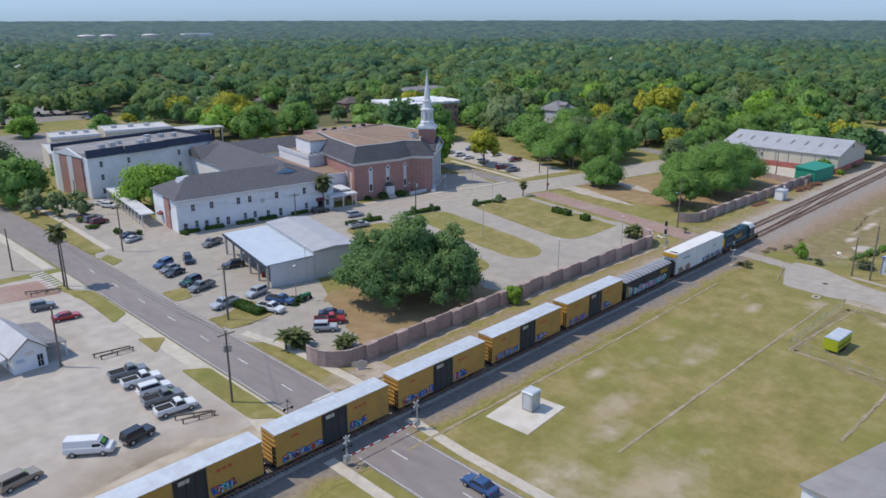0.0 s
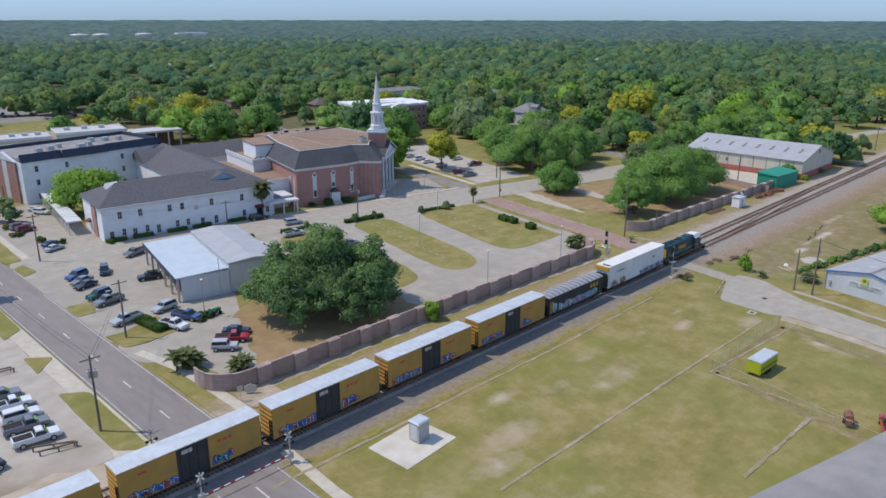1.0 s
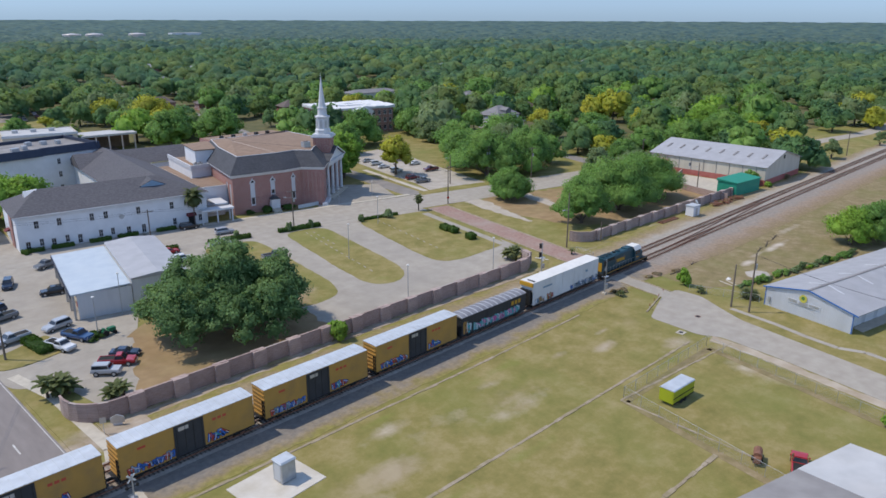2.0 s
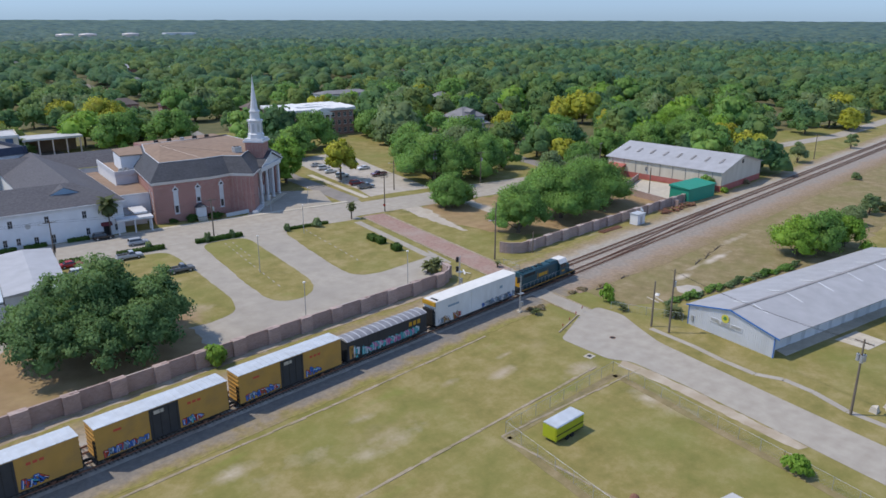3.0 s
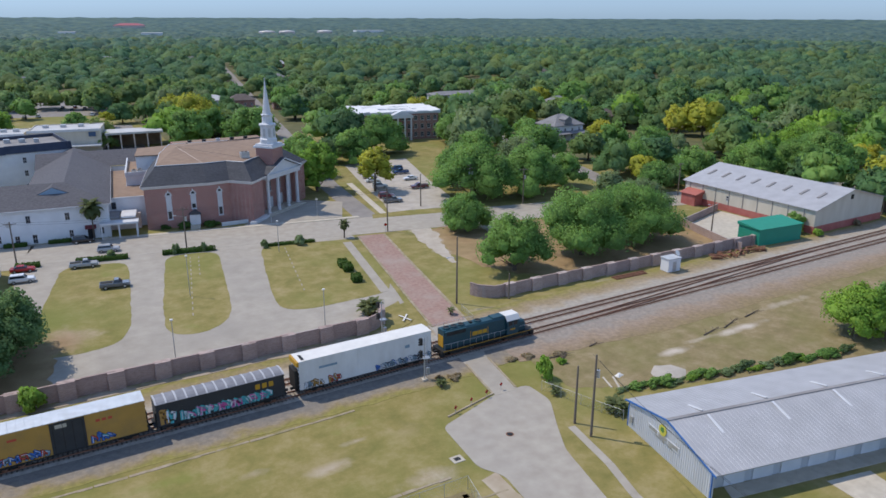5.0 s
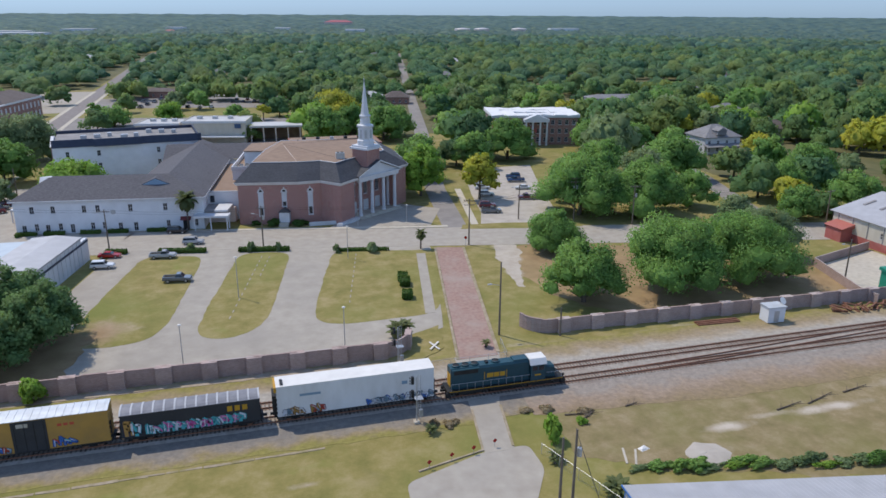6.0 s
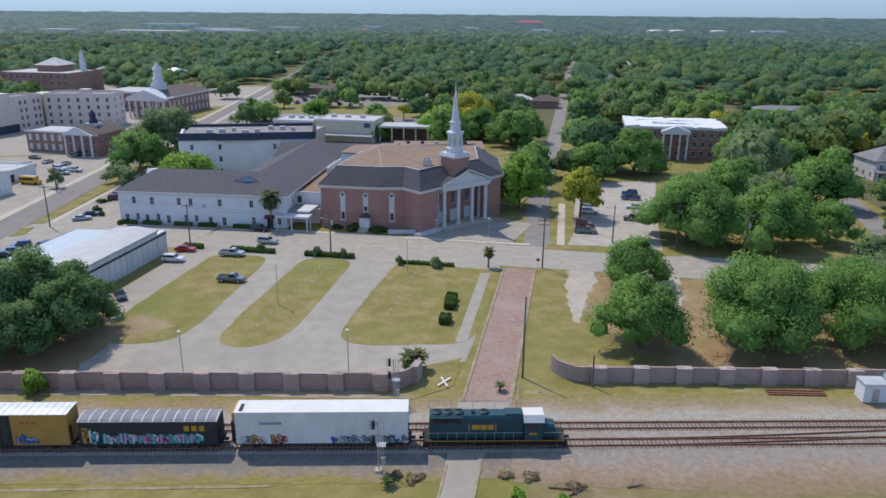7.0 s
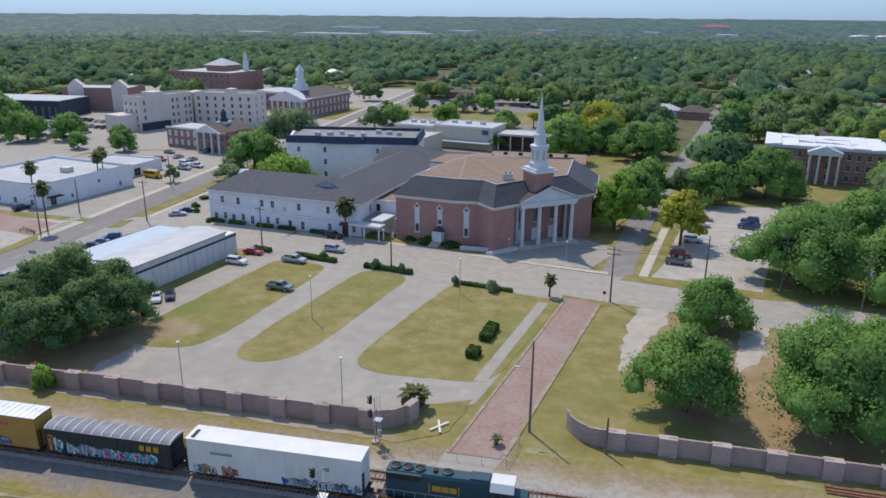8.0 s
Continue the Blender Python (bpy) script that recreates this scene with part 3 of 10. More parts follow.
structure("ground", g, grass_lawn, "dry yellow-green grass over sandy soil", "ground")

# road_1 runs straight north over the crossing and through the town
NORTH = Vector((-0.012, 1.0))
bend = Vector((-116.4, 100))
far_end = bend + NORTH * 900
road = [(-116.4, -260), (-116.4, 100), tuple(far_end)]
structure("road_1", band(road, 8.6, 0.0, 0.05), asphalt, "grey asphalt two-lane road crossing the railway", "road")
gl = Geo()
for x in (-120.4, -112.4):
    gl.prism([(x - 0.055, -200), (x + 0.055, -200), (x + 0.055, -5.2), (x - 0.055, -5.2)], 0.05, 0.058)
    gl.prism([(x - 0.055, 7.5), (x + 0.055, 7.5), (x + 0.055, 78), (x - 0.055, 78)], 0.05, 0.058)
structure("edge_line", gl, line_white, "worn white edge lines on the asphalt", "road marking")
for k in range(-6, 17):
    y = 4.2 + 12.5 * k
    if -7 < y < 8:
        continue
    d = Geo().prism([(-116.5, y - 1.5), (-116.3, y - 1.5), (-116.3, y + 1.5), (-116.5, y + 1.5)], 0.05, 0.058)
    if y < 97:
        structure("lane_dash", d, line_white, "white centre dash on the asphalt", "road marking")
structure("stop_line", Geo().box(-116.2, -112.5, 10.3, 10.8, 0.05, 0.058), line_white, "white stop lines before the railway crossing", "road marking")

# lots and streets
structure("lot_west", Geo().prism(ragged([(-123.5, 6.5), (-123.5, 60), (-126, 96), (-200, 96), (-200, 62), (-190, 2)], 2, 0.6, 2), 0.0, 0.03), gravel_lot, "pale worn gravel and concrete car lot", "car park")
structure("lot_dirt", Geo().prism(ragged([(-125, 3), (-190, 2), (-190, 9), (-150, 11), (-132, 13), (-127, 9)], 2.0, 0.5, 5), 0.0, 0.045), sandy, "bare sandy dirt beside the gravel lot", "ground")
structure("side_street", Geo().prism([(-126, 82), (-126, 93), (-240, 117), (-240, 106)], 0.0, 0.06), brick_paving, "red brick side street", "road")
structure("lot_annex", Geo().prism([(-112.1, 46), (-103, 41), (-92, 37), (-70, 84), (-46, 79), (-46, 99), (-88, 106), (-86, 160), (-102, 160), (-109, 108), (-112.1, 98)], 0.0, 0.04), lot_paving, "pale concrete car park beside the white annex", "car park")
structure("lot_driveway", Geo().prism(rounded([(-112.1, 45), (-112.1, 34), (-104, 31), (-98, 25), (-90, 33), (-93, 42)], 3), 0.0, 0.035), lot_paving, "pale concrete driveway off the road", "car park")
structure("lot_store", Geo().prism([(-121.2, 99), (-121.4, 195), (-150, 200), (-185, 190), (-185, 104)], 0.0, 0.03), lot_paving, "pale concrete car park by the stores", "car park")
st = [(-110, 107.4), (-64, 93.2), (-30, 86.4), (14, 77.2), (60, 67.6), (98, 59.5), (180, 40)]
structure("street_1", band(st, 15.5, 0.0, 0.05), street_paving, "pale worn concrete street before the church", "road")
structure("street_2", band([(17, 80), (24, 127), (31.5, 163), (48.6, 241), (70, 345), (190, 920)], 6.4, 0.0, 0.04), worn_asphalt, "narrow street running between trees", "road")
structure("street_3", band([(98, 60), (117, 121), (190, 470)], 6.4, 0.0, 0.04), worn_asphalt, "pale street past the wooden house", "road")
structure("street_4", band([(170, 42), (260, 26), (420, 24)], 7.0, 0.0, 0.04), street_paving, "pale street beside the railway", "road")
structure("parking_lot", Geo().prism([(-64, 86), (-74, 40), (-106, 30), (-104, 18), (-20, 17.2), (-3, 24), (-1.5, 30), (7, 69.5), (7, 72)], 0.0, 0.03), lot_paving, "pale grey car park with drive aisles", "car park")
structure("church_lot", Geo().prism([(25.2, 86), (36, 83.6), (47, 81.5), (57, 120), (68, 156), (42, 155), (33, 118), (29, 97)], 0.0, 0.03), gravel_lot, "pale gravel car park beside the church", "car park")
structure("church_forecourt", Geo().prism([(-14, 92.5), (12, 88), (19, 104), (8, 113), (-8, 100)], 0.0, 0.07), lot_paving, "concrete forecourt at the church steps", "pavement")
structure("lot_verge", Geo().prism(ragged([(18.5, 82.4), (20.1, 86.2), (30.7, 85.4), (50.9, 80.3), (50.4, 76.9), (42.5, 77.6), (34.3, 79.2), (27.9, 80.6)], 1.2, 0.25, 43), 0.0, 0.08), grass_lawn, "strip of dry grass between street and gravel lot", "grass")
structure("sidewalk_lot", band([(23.4, 85.5), (31, 126)], 1.9, 0.0, 0.07), concrete, "broken concrete pavement beside the gravel lot", "pavement")
structure("sidewalk_church", band([(-47, 98.6), (-12, 91.4), (10, 87), (16, 86)], 1.6, 0.0, 0.12), concrete, "pale concrete pavement along the church", "pavement")
structure("sidewalk_east", band([(-110.4, 39), (-108.2, 28), (-107.8, 8.5), (-109.5, 3)], 1.7, 0.0, 0.06), concrete, "concrete pavement beside the road", "pavement")
structure("sidewalk_south", band([(-109.6, -2.8), (-110.4, -14), (-110.6, -120)], 1.6, 0.0, 0.06), concrete, "concrete pavement beside the road", "pavement")
structure("sidewalk_southwest", band([(-123.4, -3), (-123.4, -120)], 1.6, 0.0, 0.06), concrete, "concrete pavement beside the road", "pavement")
structure("sidewalk_west", Geo().prism([(-120.9, 9), (-120.9, 96), (-123.6, 96), (-123.6, 22), (-126, 9)], 0.0, 0.06), concrete, "broad concrete pavement beside the road", "pavement")
structure("sidewalk_annex", band([(-107.4, 105), (-105.6, 158), (-107.6, 205)], 1.6, 0.0, 0.08), concrete, "concrete pavement along the annex verge", "pavement")
for pts in ([(-124.9, 33.3), (-121.3, 30.7), (-121.4, 9.3), (-125.1, 12.6)], [(-124.6, 49.8), (-120.9, 46.7), (-124.8, 42.0)], [(-124, 82.3), (-121.0, 79), (-121.1, 62.5), (-124.6, 59.4)], [(-111.6, 10.2), (-111.6, 30), (-110.0, 27), (-109.0, 24), (-109.8, 10)],
            [(-112, 49), (-108.9, 48.4), (-101.5, 52), (-100.2, 43), (-107.8, 41.4), (-111.2, 42)], [(-111.9, 67.8), (-107.2, 67.6), (-108.4, 61.2), (-112, 61.3)], [(-111.7, 92), (-111.8, 99), (-109.5, 101), (-108.5, 94)],
            [(-112, 104), (-112, 205), (-109, 205), (-107, 158), (-108.5, 104)], [(-106.8, 9), (-107, 24), (-104, 20), (-101, 15.5), (-101, 9)]):
    structure("verge", Geo().prism(ragged(rounded(pts, 0.9, 3), 1.5, 0.1, 3), 0.0, 0.13), grass_lawn, "strip of dry grass verge with a concrete edge", "grass")
for pts in ([(-57.5, 79.8), (-44.7, 77), (-47, 58), (-50.1, 37.6), (-52.8, 32), (-60.2, 30.3), (-67, 33), (-63, 55)],
            [(-36.7, 76.7), (-25.2, 74.5), (-28.5, 57), (-31.9, 38.7), (-34.9, 31.6), (-40.3, 28.9), (-45.2, 31.6), (-43.8, 42)],
            [(-15.8, 72.6), (7.5, 67.6), (7.2, 66), (-1.6, 30.7), (-20.1, 29.8), (-24.6, 33), (-22.5, 45)]):
    structure("grass_island", Geo().prism(ragged(rounded(pts, 4.5), 1.0, 0.22, len(pts)), 0.0, 0.05), grass_lawn, "low island of dry grass in the car park", "grass")
for a, b in (((-10.9, 69.3), (-17.5, 38.0)), ((-31.9, 73.1), (-39.7, 36.2)), ((-30.2, 72.5), (-33.4, 57.4))):
    a, b = Vector(a), Vector(b)
    for k in range(int((b - a).length / 2.9)):
        p = a + (b - a).normalized() * 2.9 * k
        q = p + (b - a).normalized() * (1.2 + 0.35 * noise.noise((k * 2.7, a.x, 0.3)))
        structure("parking_stop", band([tuple(p), tuple(q)], 0.2, 0.0, 0.1), lot_paving, "pale concrete parking stop sunk in the grass", "kerb")
structure("island_path", Geo().prism([(2.6, 66), (4.6, 65.6), (-2.4, 31), (-4.4, 31)], 0.0, 0.06), lot_paving, "worn grey path across the grass", "path")
structure("wall_verge", Geo().prism(ragged([(-104, 15), (-104, 17.5), (-60, 17.8), (-14, 17.4), (-10, 22), (-3.5, 25), (-5, 16), (-11, 12)], 1.5, 0.4, 8), 0.0, 0.08), grass_lawn, "grass strip behind the wall", "grass")
structure("oak_litter", Geo().prism(ragged([(-100, 18), (-64, 18), (-62, 36), (-70, 46), (-90, 44)], 1.5, 1.6, 4), 0.0, 0.085), leaf_litter, "brown leaf litter under the oak", "ground")
structure("brick_street", Geo().prism([(-3.9, 11), (2.6, 11), (14.2, 67.6), (8.2, 69)], 0.0, 0.10), brick_paving, "faded red brick street", "road")
gk = band([(-4.2, 11), (7.9, 69)], 0.45, 0.0, 0.16)
band([(3.0, 12), (14.5, 67.6)], 0.6, 0.0, 0.14, gk)
structure("brick_street_kerb", gk, kerb_mat, "broken pale kerbs along the brick street", "kerb")
structure("park_litter", Geo().prism(ragged([(25, 66), (42, 63), (78, 52), (90, 40), (84, 17), (60, 21), (30, 22), (23, 30), (21, 44)], 2, 2.2, 9), 0.0, 0.022), leaf_litter, "tan leaf litter under the trees", "ground")

structure("lot_town", Geo().prism([(-121.6, 197), (-122.5, 300), (-137, 302), (-136, 352), (-123.5, 354), (-125, 470), (-345, 480), (-345, 150), (-187, 120), (-187, 192), (-150, 202)], 0.0, 0.025), street_paving, "pale grey paved car parks and streets in town", "car park")
structure("lot_rear", Geo().prism([(-113, 232), (-114, 300), (-114, 330), (-60, 318), (-8, 305), (-14, 230), (-30, 224), (-86, 222)], 0.0, 0.03), worn_asphalt, "grey car park behind the church blocks", "car park")
structure("lot_rear_far", Geo().prism([(-115, 372), (-116, 420), (-20, 445), (-4, 425), (-12, 352), (-60, 362)], 0.0, 0.03), worn_asphalt, "grey car park under scattered trees", "car park")
structure("pavement_town", band([(-122.6, 100), (-123.4, 300), (-124.8, 470)], 2.2, 0.0, 0.09), concrete, "concrete pavement beside the road", "pavement")
structure("pavement_town", band([(-112.4, 206), (-113.4, 300), (-115, 470)], 2.2, 0.0, 0.09), concrete, "concrete pavement beside the road", "pavement")
structure("town_street", band([(-350, 225), (-240, 202), (-122, 178)], 10.0, 0.0, 0.045), street_paving, "pale street before the civic building", "road")
forest_floor = material("forest_floor", [(0.085, 0.09, 0.035), (0.15, 0.135, 0.06)], 0.15, 0.95, big=0.4, bigscale=0.03, bigcol=(0.19, 0.16, 0.075), detail=7)
structure("woods_floor", Geo().prism(ragged([(-4, 432), (-112, 428), (-112, 990), (860, 990), (900, 40), (320, 40), (190, 62), (150, 100), (124, 118), (118, 238), (60, 236), (-2, 236), (-4, 310)], 6, 2.0, 7), 0.0, 0.012), forest_floor, "shaded grass and leaf litter under the woods", "ground")
structure("woods_floor", Geo().prism([(-990, 484), (-128, 484), (-128, 990), (-990, 990)], 0.0, 0.012), forest_floor, "shaded grass and leaf litter under the woods", "ground")
structure("dry_scrub", Geo().prism(ragged([(3, -7), (40, -7.4), (120, -8), (230, -8), (230, -30), (120, -36), (66, -38), (34, -32), (10, -24), (3, -19), (2.6, -12)], 1.5, 1.3, 21), 0.0, 0.015), dry_grass, "dry brown rough grass beside the railway", "grass")

# railway land: gravel shoulders and bare soil on both sides
structure("margin_north", Geo().prism(ragged([(-104, 5.4), (-104, 13.2), (-60, 13.4), (-14, 13.0), (16, 13.2), (60, 13.4), (104, 11.2), (300, 12), (300, 5.4)], 1.5, 0.6, 11), 0.0, 0.03), margin_north, "gravel, dirt and dry grass beside the tracks", "ground")
structure("margin_west", Geo().prism(ragged([(-260, 5.4), (-260, 12), (-121.5, 11), (-121.5, 5.4)], 1.5, 0.6, 12), 0.0, 0.05), sandy, "bare rutted dirt between the lot and the tracks", "ground")
structure("margin_south", Geo().prism(ragged([(-260, -1.6), (-260, -8), (-120, -8), (-60, -7.6), (-8, -8), (2, -7), (2, -1.6)], 1.5, 0.5, 14), 0.0, 0.03), margin_south, "dark gravel, deepened for the train's shadow, running out into grass beside the tracks", "ground")
structure("margin_south_east", Geo().prism(ragged([(1.2, -1.6), (1.2, -8), (30, -11), (110, -11), (300, -12), (300, -1.6)], 1.5, 0.6, 15), 0.0, 0.035), margin_dry, "reddish gravel and dirt beside the tracks", "ground")

# the paved crossing and the lane to the south
structure("crossing_path", Geo().prism([(-4.5, 12), (3.2, 12), (1.5, 6.5), (-2.5, -3.5), (-4.6, -15), (-8.6, -15), (-7.0, -4)], 0.0, 0.06), lot_paving, "worn pale paving up to the tracks", "path")
structure("sand_track", Geo().prism(ragged([(23.0, 70.7), (27.9, 71.8), (26.5, 60.1), (23.1, 53.1), (19.9, 43.4), (18.5, 39.0), (17.6, 39.8), (18.2, 47.3), (19.4, 57.2)], 0.7, 0.6, 41), 0.0, 0.035), worn_sand, "pale bare sand worn into a track between trees", "ground")
structure("sand_track", Geo().prism(ragged([(40.2, 67.0), (45.6, 67.6), (44.2, 60.4), (42.1, 55.1), (40.3, 48.0), (36.5, 43.1), (36.2, 47.1), (38.7, 56.7)], 0.7, 0.6, 42), 0.0, 0.035), worn_sand, "pale bare sand worn into a track between trees", "ground")
structure("lane_south", Geo().prism(rounded([(-19.6, -18.4), (-8.5, -14.6), (-2.6, -14.6), (-2.6, -20), (-6.2, -26), (-8.9, -31), (-14.3, -54), (-17.4, -68), (-31, -130), (-39.5, -130), (-26, -68), (-22.6, -53), (-20.2, -42), (-18.8, -31.5), (-20.6, -28.5)], 1.2), 0.0, 0.045), street_paving, "pale concrete lane ending at the railway", "road")
structure("lane_sand", Geo().prism(ragged([(-19.0, -30.5), (-20.4, -42), (-22.8, -53), (-24.5, -61), (-26.2, -60), (-24.2, -50), (-22.4, -40), (-21.8, -31)], 0.8, 0.5, 31), 0.0, 0.03), sandy, "sandy strip along the lane", "ground")
structure("path_kerb", band([(-2.6, -4.2), (-4.6, -14.4)], 0.3, 0.0, 0.14, band([(-6.9, -4.4), (-8.7, -14.4)], 0.3, 0.0, 0.14)), kerb_mat, "grey kerbs beside the paved path", "kerb")
for line in ([(-24, -32), (-49.7, -31.6), (-56, -60)], [(-24, -32), (-30.5, -60), (-40, -100)]):
    structure("fence_strip", band([(a - 0.6, c - 0.2) for a, c in line], 1.3, 0.0, 0.02), dry_grass, "dead grass along the fence line", "grass")
for k in range(8):
    y = 86.8 + 1.55 * k
    structure("crosswalk_bar", Geo().prism([(-126.9, y), (-123.9, y + 0.3), (-123.9, y + 0.9), (-126.9, y + 0.6)], 0.0, 0.075), line_white, "white crosswalk bar across the brick street", "road marking")


def broken(line, w, h, seed):
    """An old kerb in uneven, slightly shifted lengths, with gaps."""
    r = random.Random(seed)
    g = Geo()
    for a, b in zip(line[:-1], line[1:]):
        a, b = Vector(a), Vector(b)
        d = (b - a).normalized()
        n = Vector((-d.y, d.x))
        s = 0.0
        while s < (b - a).length:
            e = min((b - a).length, s + r.uniform(0.8, 3.2))
            o = n * r.uniform(-0.05, 0.05)
            band([tuple(a + d * s + o), tuple(a + d * e + o + n * r.uniform(-0.06, 0.06))], w * r.uniform(0.7, 1.35), 0.0, h * r.uniform(0.5, 1.1), g)
            s = e + r.choice((0.0, 0.02, 0.15))
    return g


gk = broken([(-96.5, -27.6), (-60, -28.0), (-24.6, -28.6)], 0.4, 0.07, 3)
structure("old_kerb", gk, kerb_mat, "broken old kerb lying across the grass", "kerb")
structure("old_kerb", broken([(-20, -34), (-50.5, -31.2), (-51.4, -51)], 0.36, 0.06, 4), kerb_mat, "broken old kerb along the fence", "kerb")
structure("old_kerb", broken([(-54.3, -47.3), (-74, -46.7)], 0.5, 0.1, 5), kerb_mat, "short broken kerb in the grass", "kerb")
structure("drain_frame", Geo().box(-22.7, -21.1, -26.4, -25.0, 0.0, 0.07), concrete, "square concrete frame of a storm drain", "drain")
structure("drain_grate", Geo().box(-22.3, -21.5, -26.05, -25.35, 0.0, 0.078), black_iron, "dark iron grate of a storm drain", "drain")
structure("verge_kerb", broken([(-120, -8.3), (-60, -8.8), (-28, -8.4)], 0.42, 0.07, 6), kerb_mat, "thin worn concrete edge beside the railway", "kerb")
structure("equipment_pad", Geo().prism([(-101.8, -9.8), (-101.4, -16.9), (-92, -16.1), (-92.6, -9.1)], 0.0, 0.07), pale_sand, "pale gravel pad round the signal cabinet", "ground")
structure("worn_trail", band([(-4.6, -27), (-6.2, -36), (-8, -42), (-9, -47.5), (-7.7, -51.4), (-8.6, -56), (-11.1, -61.5), (-12.3, -72), (-16, -92)], 1.1, 0.0, 0.02), lot_paving, "worn grey track beside the lane", "path")

# ---------- railway ----------
RAIL_Z = 0.42
T2 = 4.1


def bed(name, y0, y1, x0, x1):
    s = [(y0 - 1.9, 0.0), (y0 - 1.25, 0.2), (y1 + 1.25, 0.2), (y1 + 1.9, 0.0)]
    structure(name, Geo().loft([[(x0, y, z) for y, z in s], [(x1, y, z) for y, z in s]]), ballast_mat, "grey-brown stone ballast under the tracks", "railway")


bed("ballast_bed", 0.0, T2, -300, 480)


def rail_line(pts, name="rail"):
    for side in (-0.75, 0.75):
        v = []
        for i, p in enumerate(pts):
            a, b = Vector(pts[max(0, i - 1)]), Vector(pts[min(len(pts) - 1, i + 1)])
            d = (b - a).normalized()
            c = Vector(p) + Vector((-d.y, d.x)) * side
            n = Vector((-d.y, d.x))
            v.append([(*(c + n * o), z) for o, z in ((-0.07, 0.26), (0.07, 0.26), (0.04, RAIL_Z - 0.04), (0.04, RAIL_Z), (-0.04, RAIL_Z), (-0.04, RAIL_Z - 0.04))])
        structure(name, Geo().loft(v), rust, "rusty brown steel rail", "railway")


gr = Geo()
for y, x0 in ((T2, -300), (0, 8)):
    for q in (-0.75, 0.75):
        gr.prism([(x0, y + q - 0.36), (480, y + q - 0.36), (480, y + q + 0.36), (x0, y + q + 0.36)], 0.19, 0.214)
structure("ballast_rusty", gr, rusty_ballast, "rust-stained ballast along the rails", "railway")
ease = lambda t: t * t * (3 - 2 * t)
rail_line([(-300, 0), (480, 0)])
rail_line([(-300, T2), (480, T2)])
rail_line([(12 + 93 * k / 16, T2 * ease(k / 16)) for k in range(17)], "crossover_rail")
rng = random.Random(4)
gs = Geo()
for y in (0, T2):
    x = -200
    while x < 260:
        gs.box(x - 0.11, x + 0.11, y - 1.3 + rng.uniform(-0.05, 0.05), y + 1.3, 0.19, 0.235 + rng.uniform(0, 0.015))
        x += 0.56
ties = structure("sleepers", gs, sleeper_mat, "weathered dark timber sleepers", "railway")
ties["kind"] = "stuff"

# ---------- buildings ----------


def wall_run(name, pts, h, first, spacing, label):
    """A block wall along a line: panels, and piers that stand proud."""
    w = thing(name, label, "wall")
    acc = 0
    nextp = first
    step = 0
    for a, b in zip(pts[:-1], pts[1:]):
        a, b = Vector(a), Vector(b)
        d = (b - a).normalized()
        n = Vector((-d.y, d.x))
        L = (b - a).length
        s = 0
        while s < L - 1e-6:
            e = min(L, s + max(0.2, nextp - acc))
            dz = 0.12 * noise.noise((step * 3.3, h, 0.5))
            p, q = a + d * s, a + d * e
            part("panel", Geo().prism([tuple(p - n * 0.12), tuple(q - n * 0.12), tuple(q + n * 0.12), tuple(p + n * 0.12)], 0, h + dz), wall_brick, w)
            part("coping", Geo().prism([tuple(p - n * 0.17), tuple(q - n * 0.17), tuple(q + n * 0.17), tuple(p + n * 0.17)], h + dz, h + dz + 0.09), wall_brick, w)
            acc += e - s
            s = e
            if acc >= nextp - 1e-6:
                k, t = 1.15, 0.55
                p, q = a + d * (s - k), a + d * (s + k)
                part("pier", Geo().prism([tuple(p - n * t), tuple(q - n * t), tuple(q + n * t), tuple(p + n * t)], 0, h + 0.1), wall_pier, w)
                nextp += spacing
            step += 1
    return w


arc = lambda c, r, a0, a1, k=7: [(c[0] + r * math.cos(radians(a0 + (a1 - a0) * i / k)), c[1] + r * math.sin(radians(a0 + (a1 - a0) * i / k))) for i in range(k + 1)]
wall_run("boundary_wall", arc((-103.5, 21), 5.6, 170, 270) + [(-60, 15.4), (-15.4, 14.7)] + arc((-15.4, 19.7), 5, -90, 0), 2.75, 12, 6.55, "pinkish-tan concrete block wall with piers beside the railway")
wall_run("boundary_wall", arc((15.5, 22), 5.2, 190, 262) + [(22, 16.8), (60, 15.4), (88, 14.2)], 2.5, 8.6, 6.45, "pinkish-grey concrete block wall with piers under the trees")

# church: brick octagonal sanctuary with mansard roof, portico and steeple
church = thing("church", "red brick church with white portico and steeple", "church")
P = [(-36, 101.2), (-20.8, 98.5), (-15.0, 98.9), (-10.6, 93.9), (-6.2, 98.6), (-8.2, 101.2), (4.4, 111.6), (6.4, 109.2), (11.5, 114.5), (12, 136), (-24, 142), (-30.6, 122.8)]
EZ = 11.3


def tall_window(w, x, z0, z1):
    return (x - w / 2, x + w / 2, z0, z1)


holes = {0: [tall_window(1.35, 5.7, 2.2, 8.6), tall_window(1.35, 11.7, 4.6, 8.6)], 1: [tall_window(1.35, 3.0, 2.2, 8.6)], 5: [tall_window(1.6, x, 0.4, 3.4) for x in (3.2, 8.2, 13.2)] + [tall_window(1.5, x, 5.2, 8.6) for x in (3.2, 8.2, 13.2)], 11: [tall_window(1.3, x, 2.4, 8.6) for x in (16.6, 19.8)]}
for i in range(len(P)):
    facade(church, P[i], P[(i + 1) % len(P)], 0, EZ, church_brick, holes.get(i, ()), bars=(1, 4), pane_mat=white_trim if i in (0, 1, 11) else glass)
plinth = Geo()
cx, cy = -12.0, 117.0
out = lambda k, dz=0: [(x + (x - cx) * k, y + (y - cy) * k, dz) for x, y in PM]
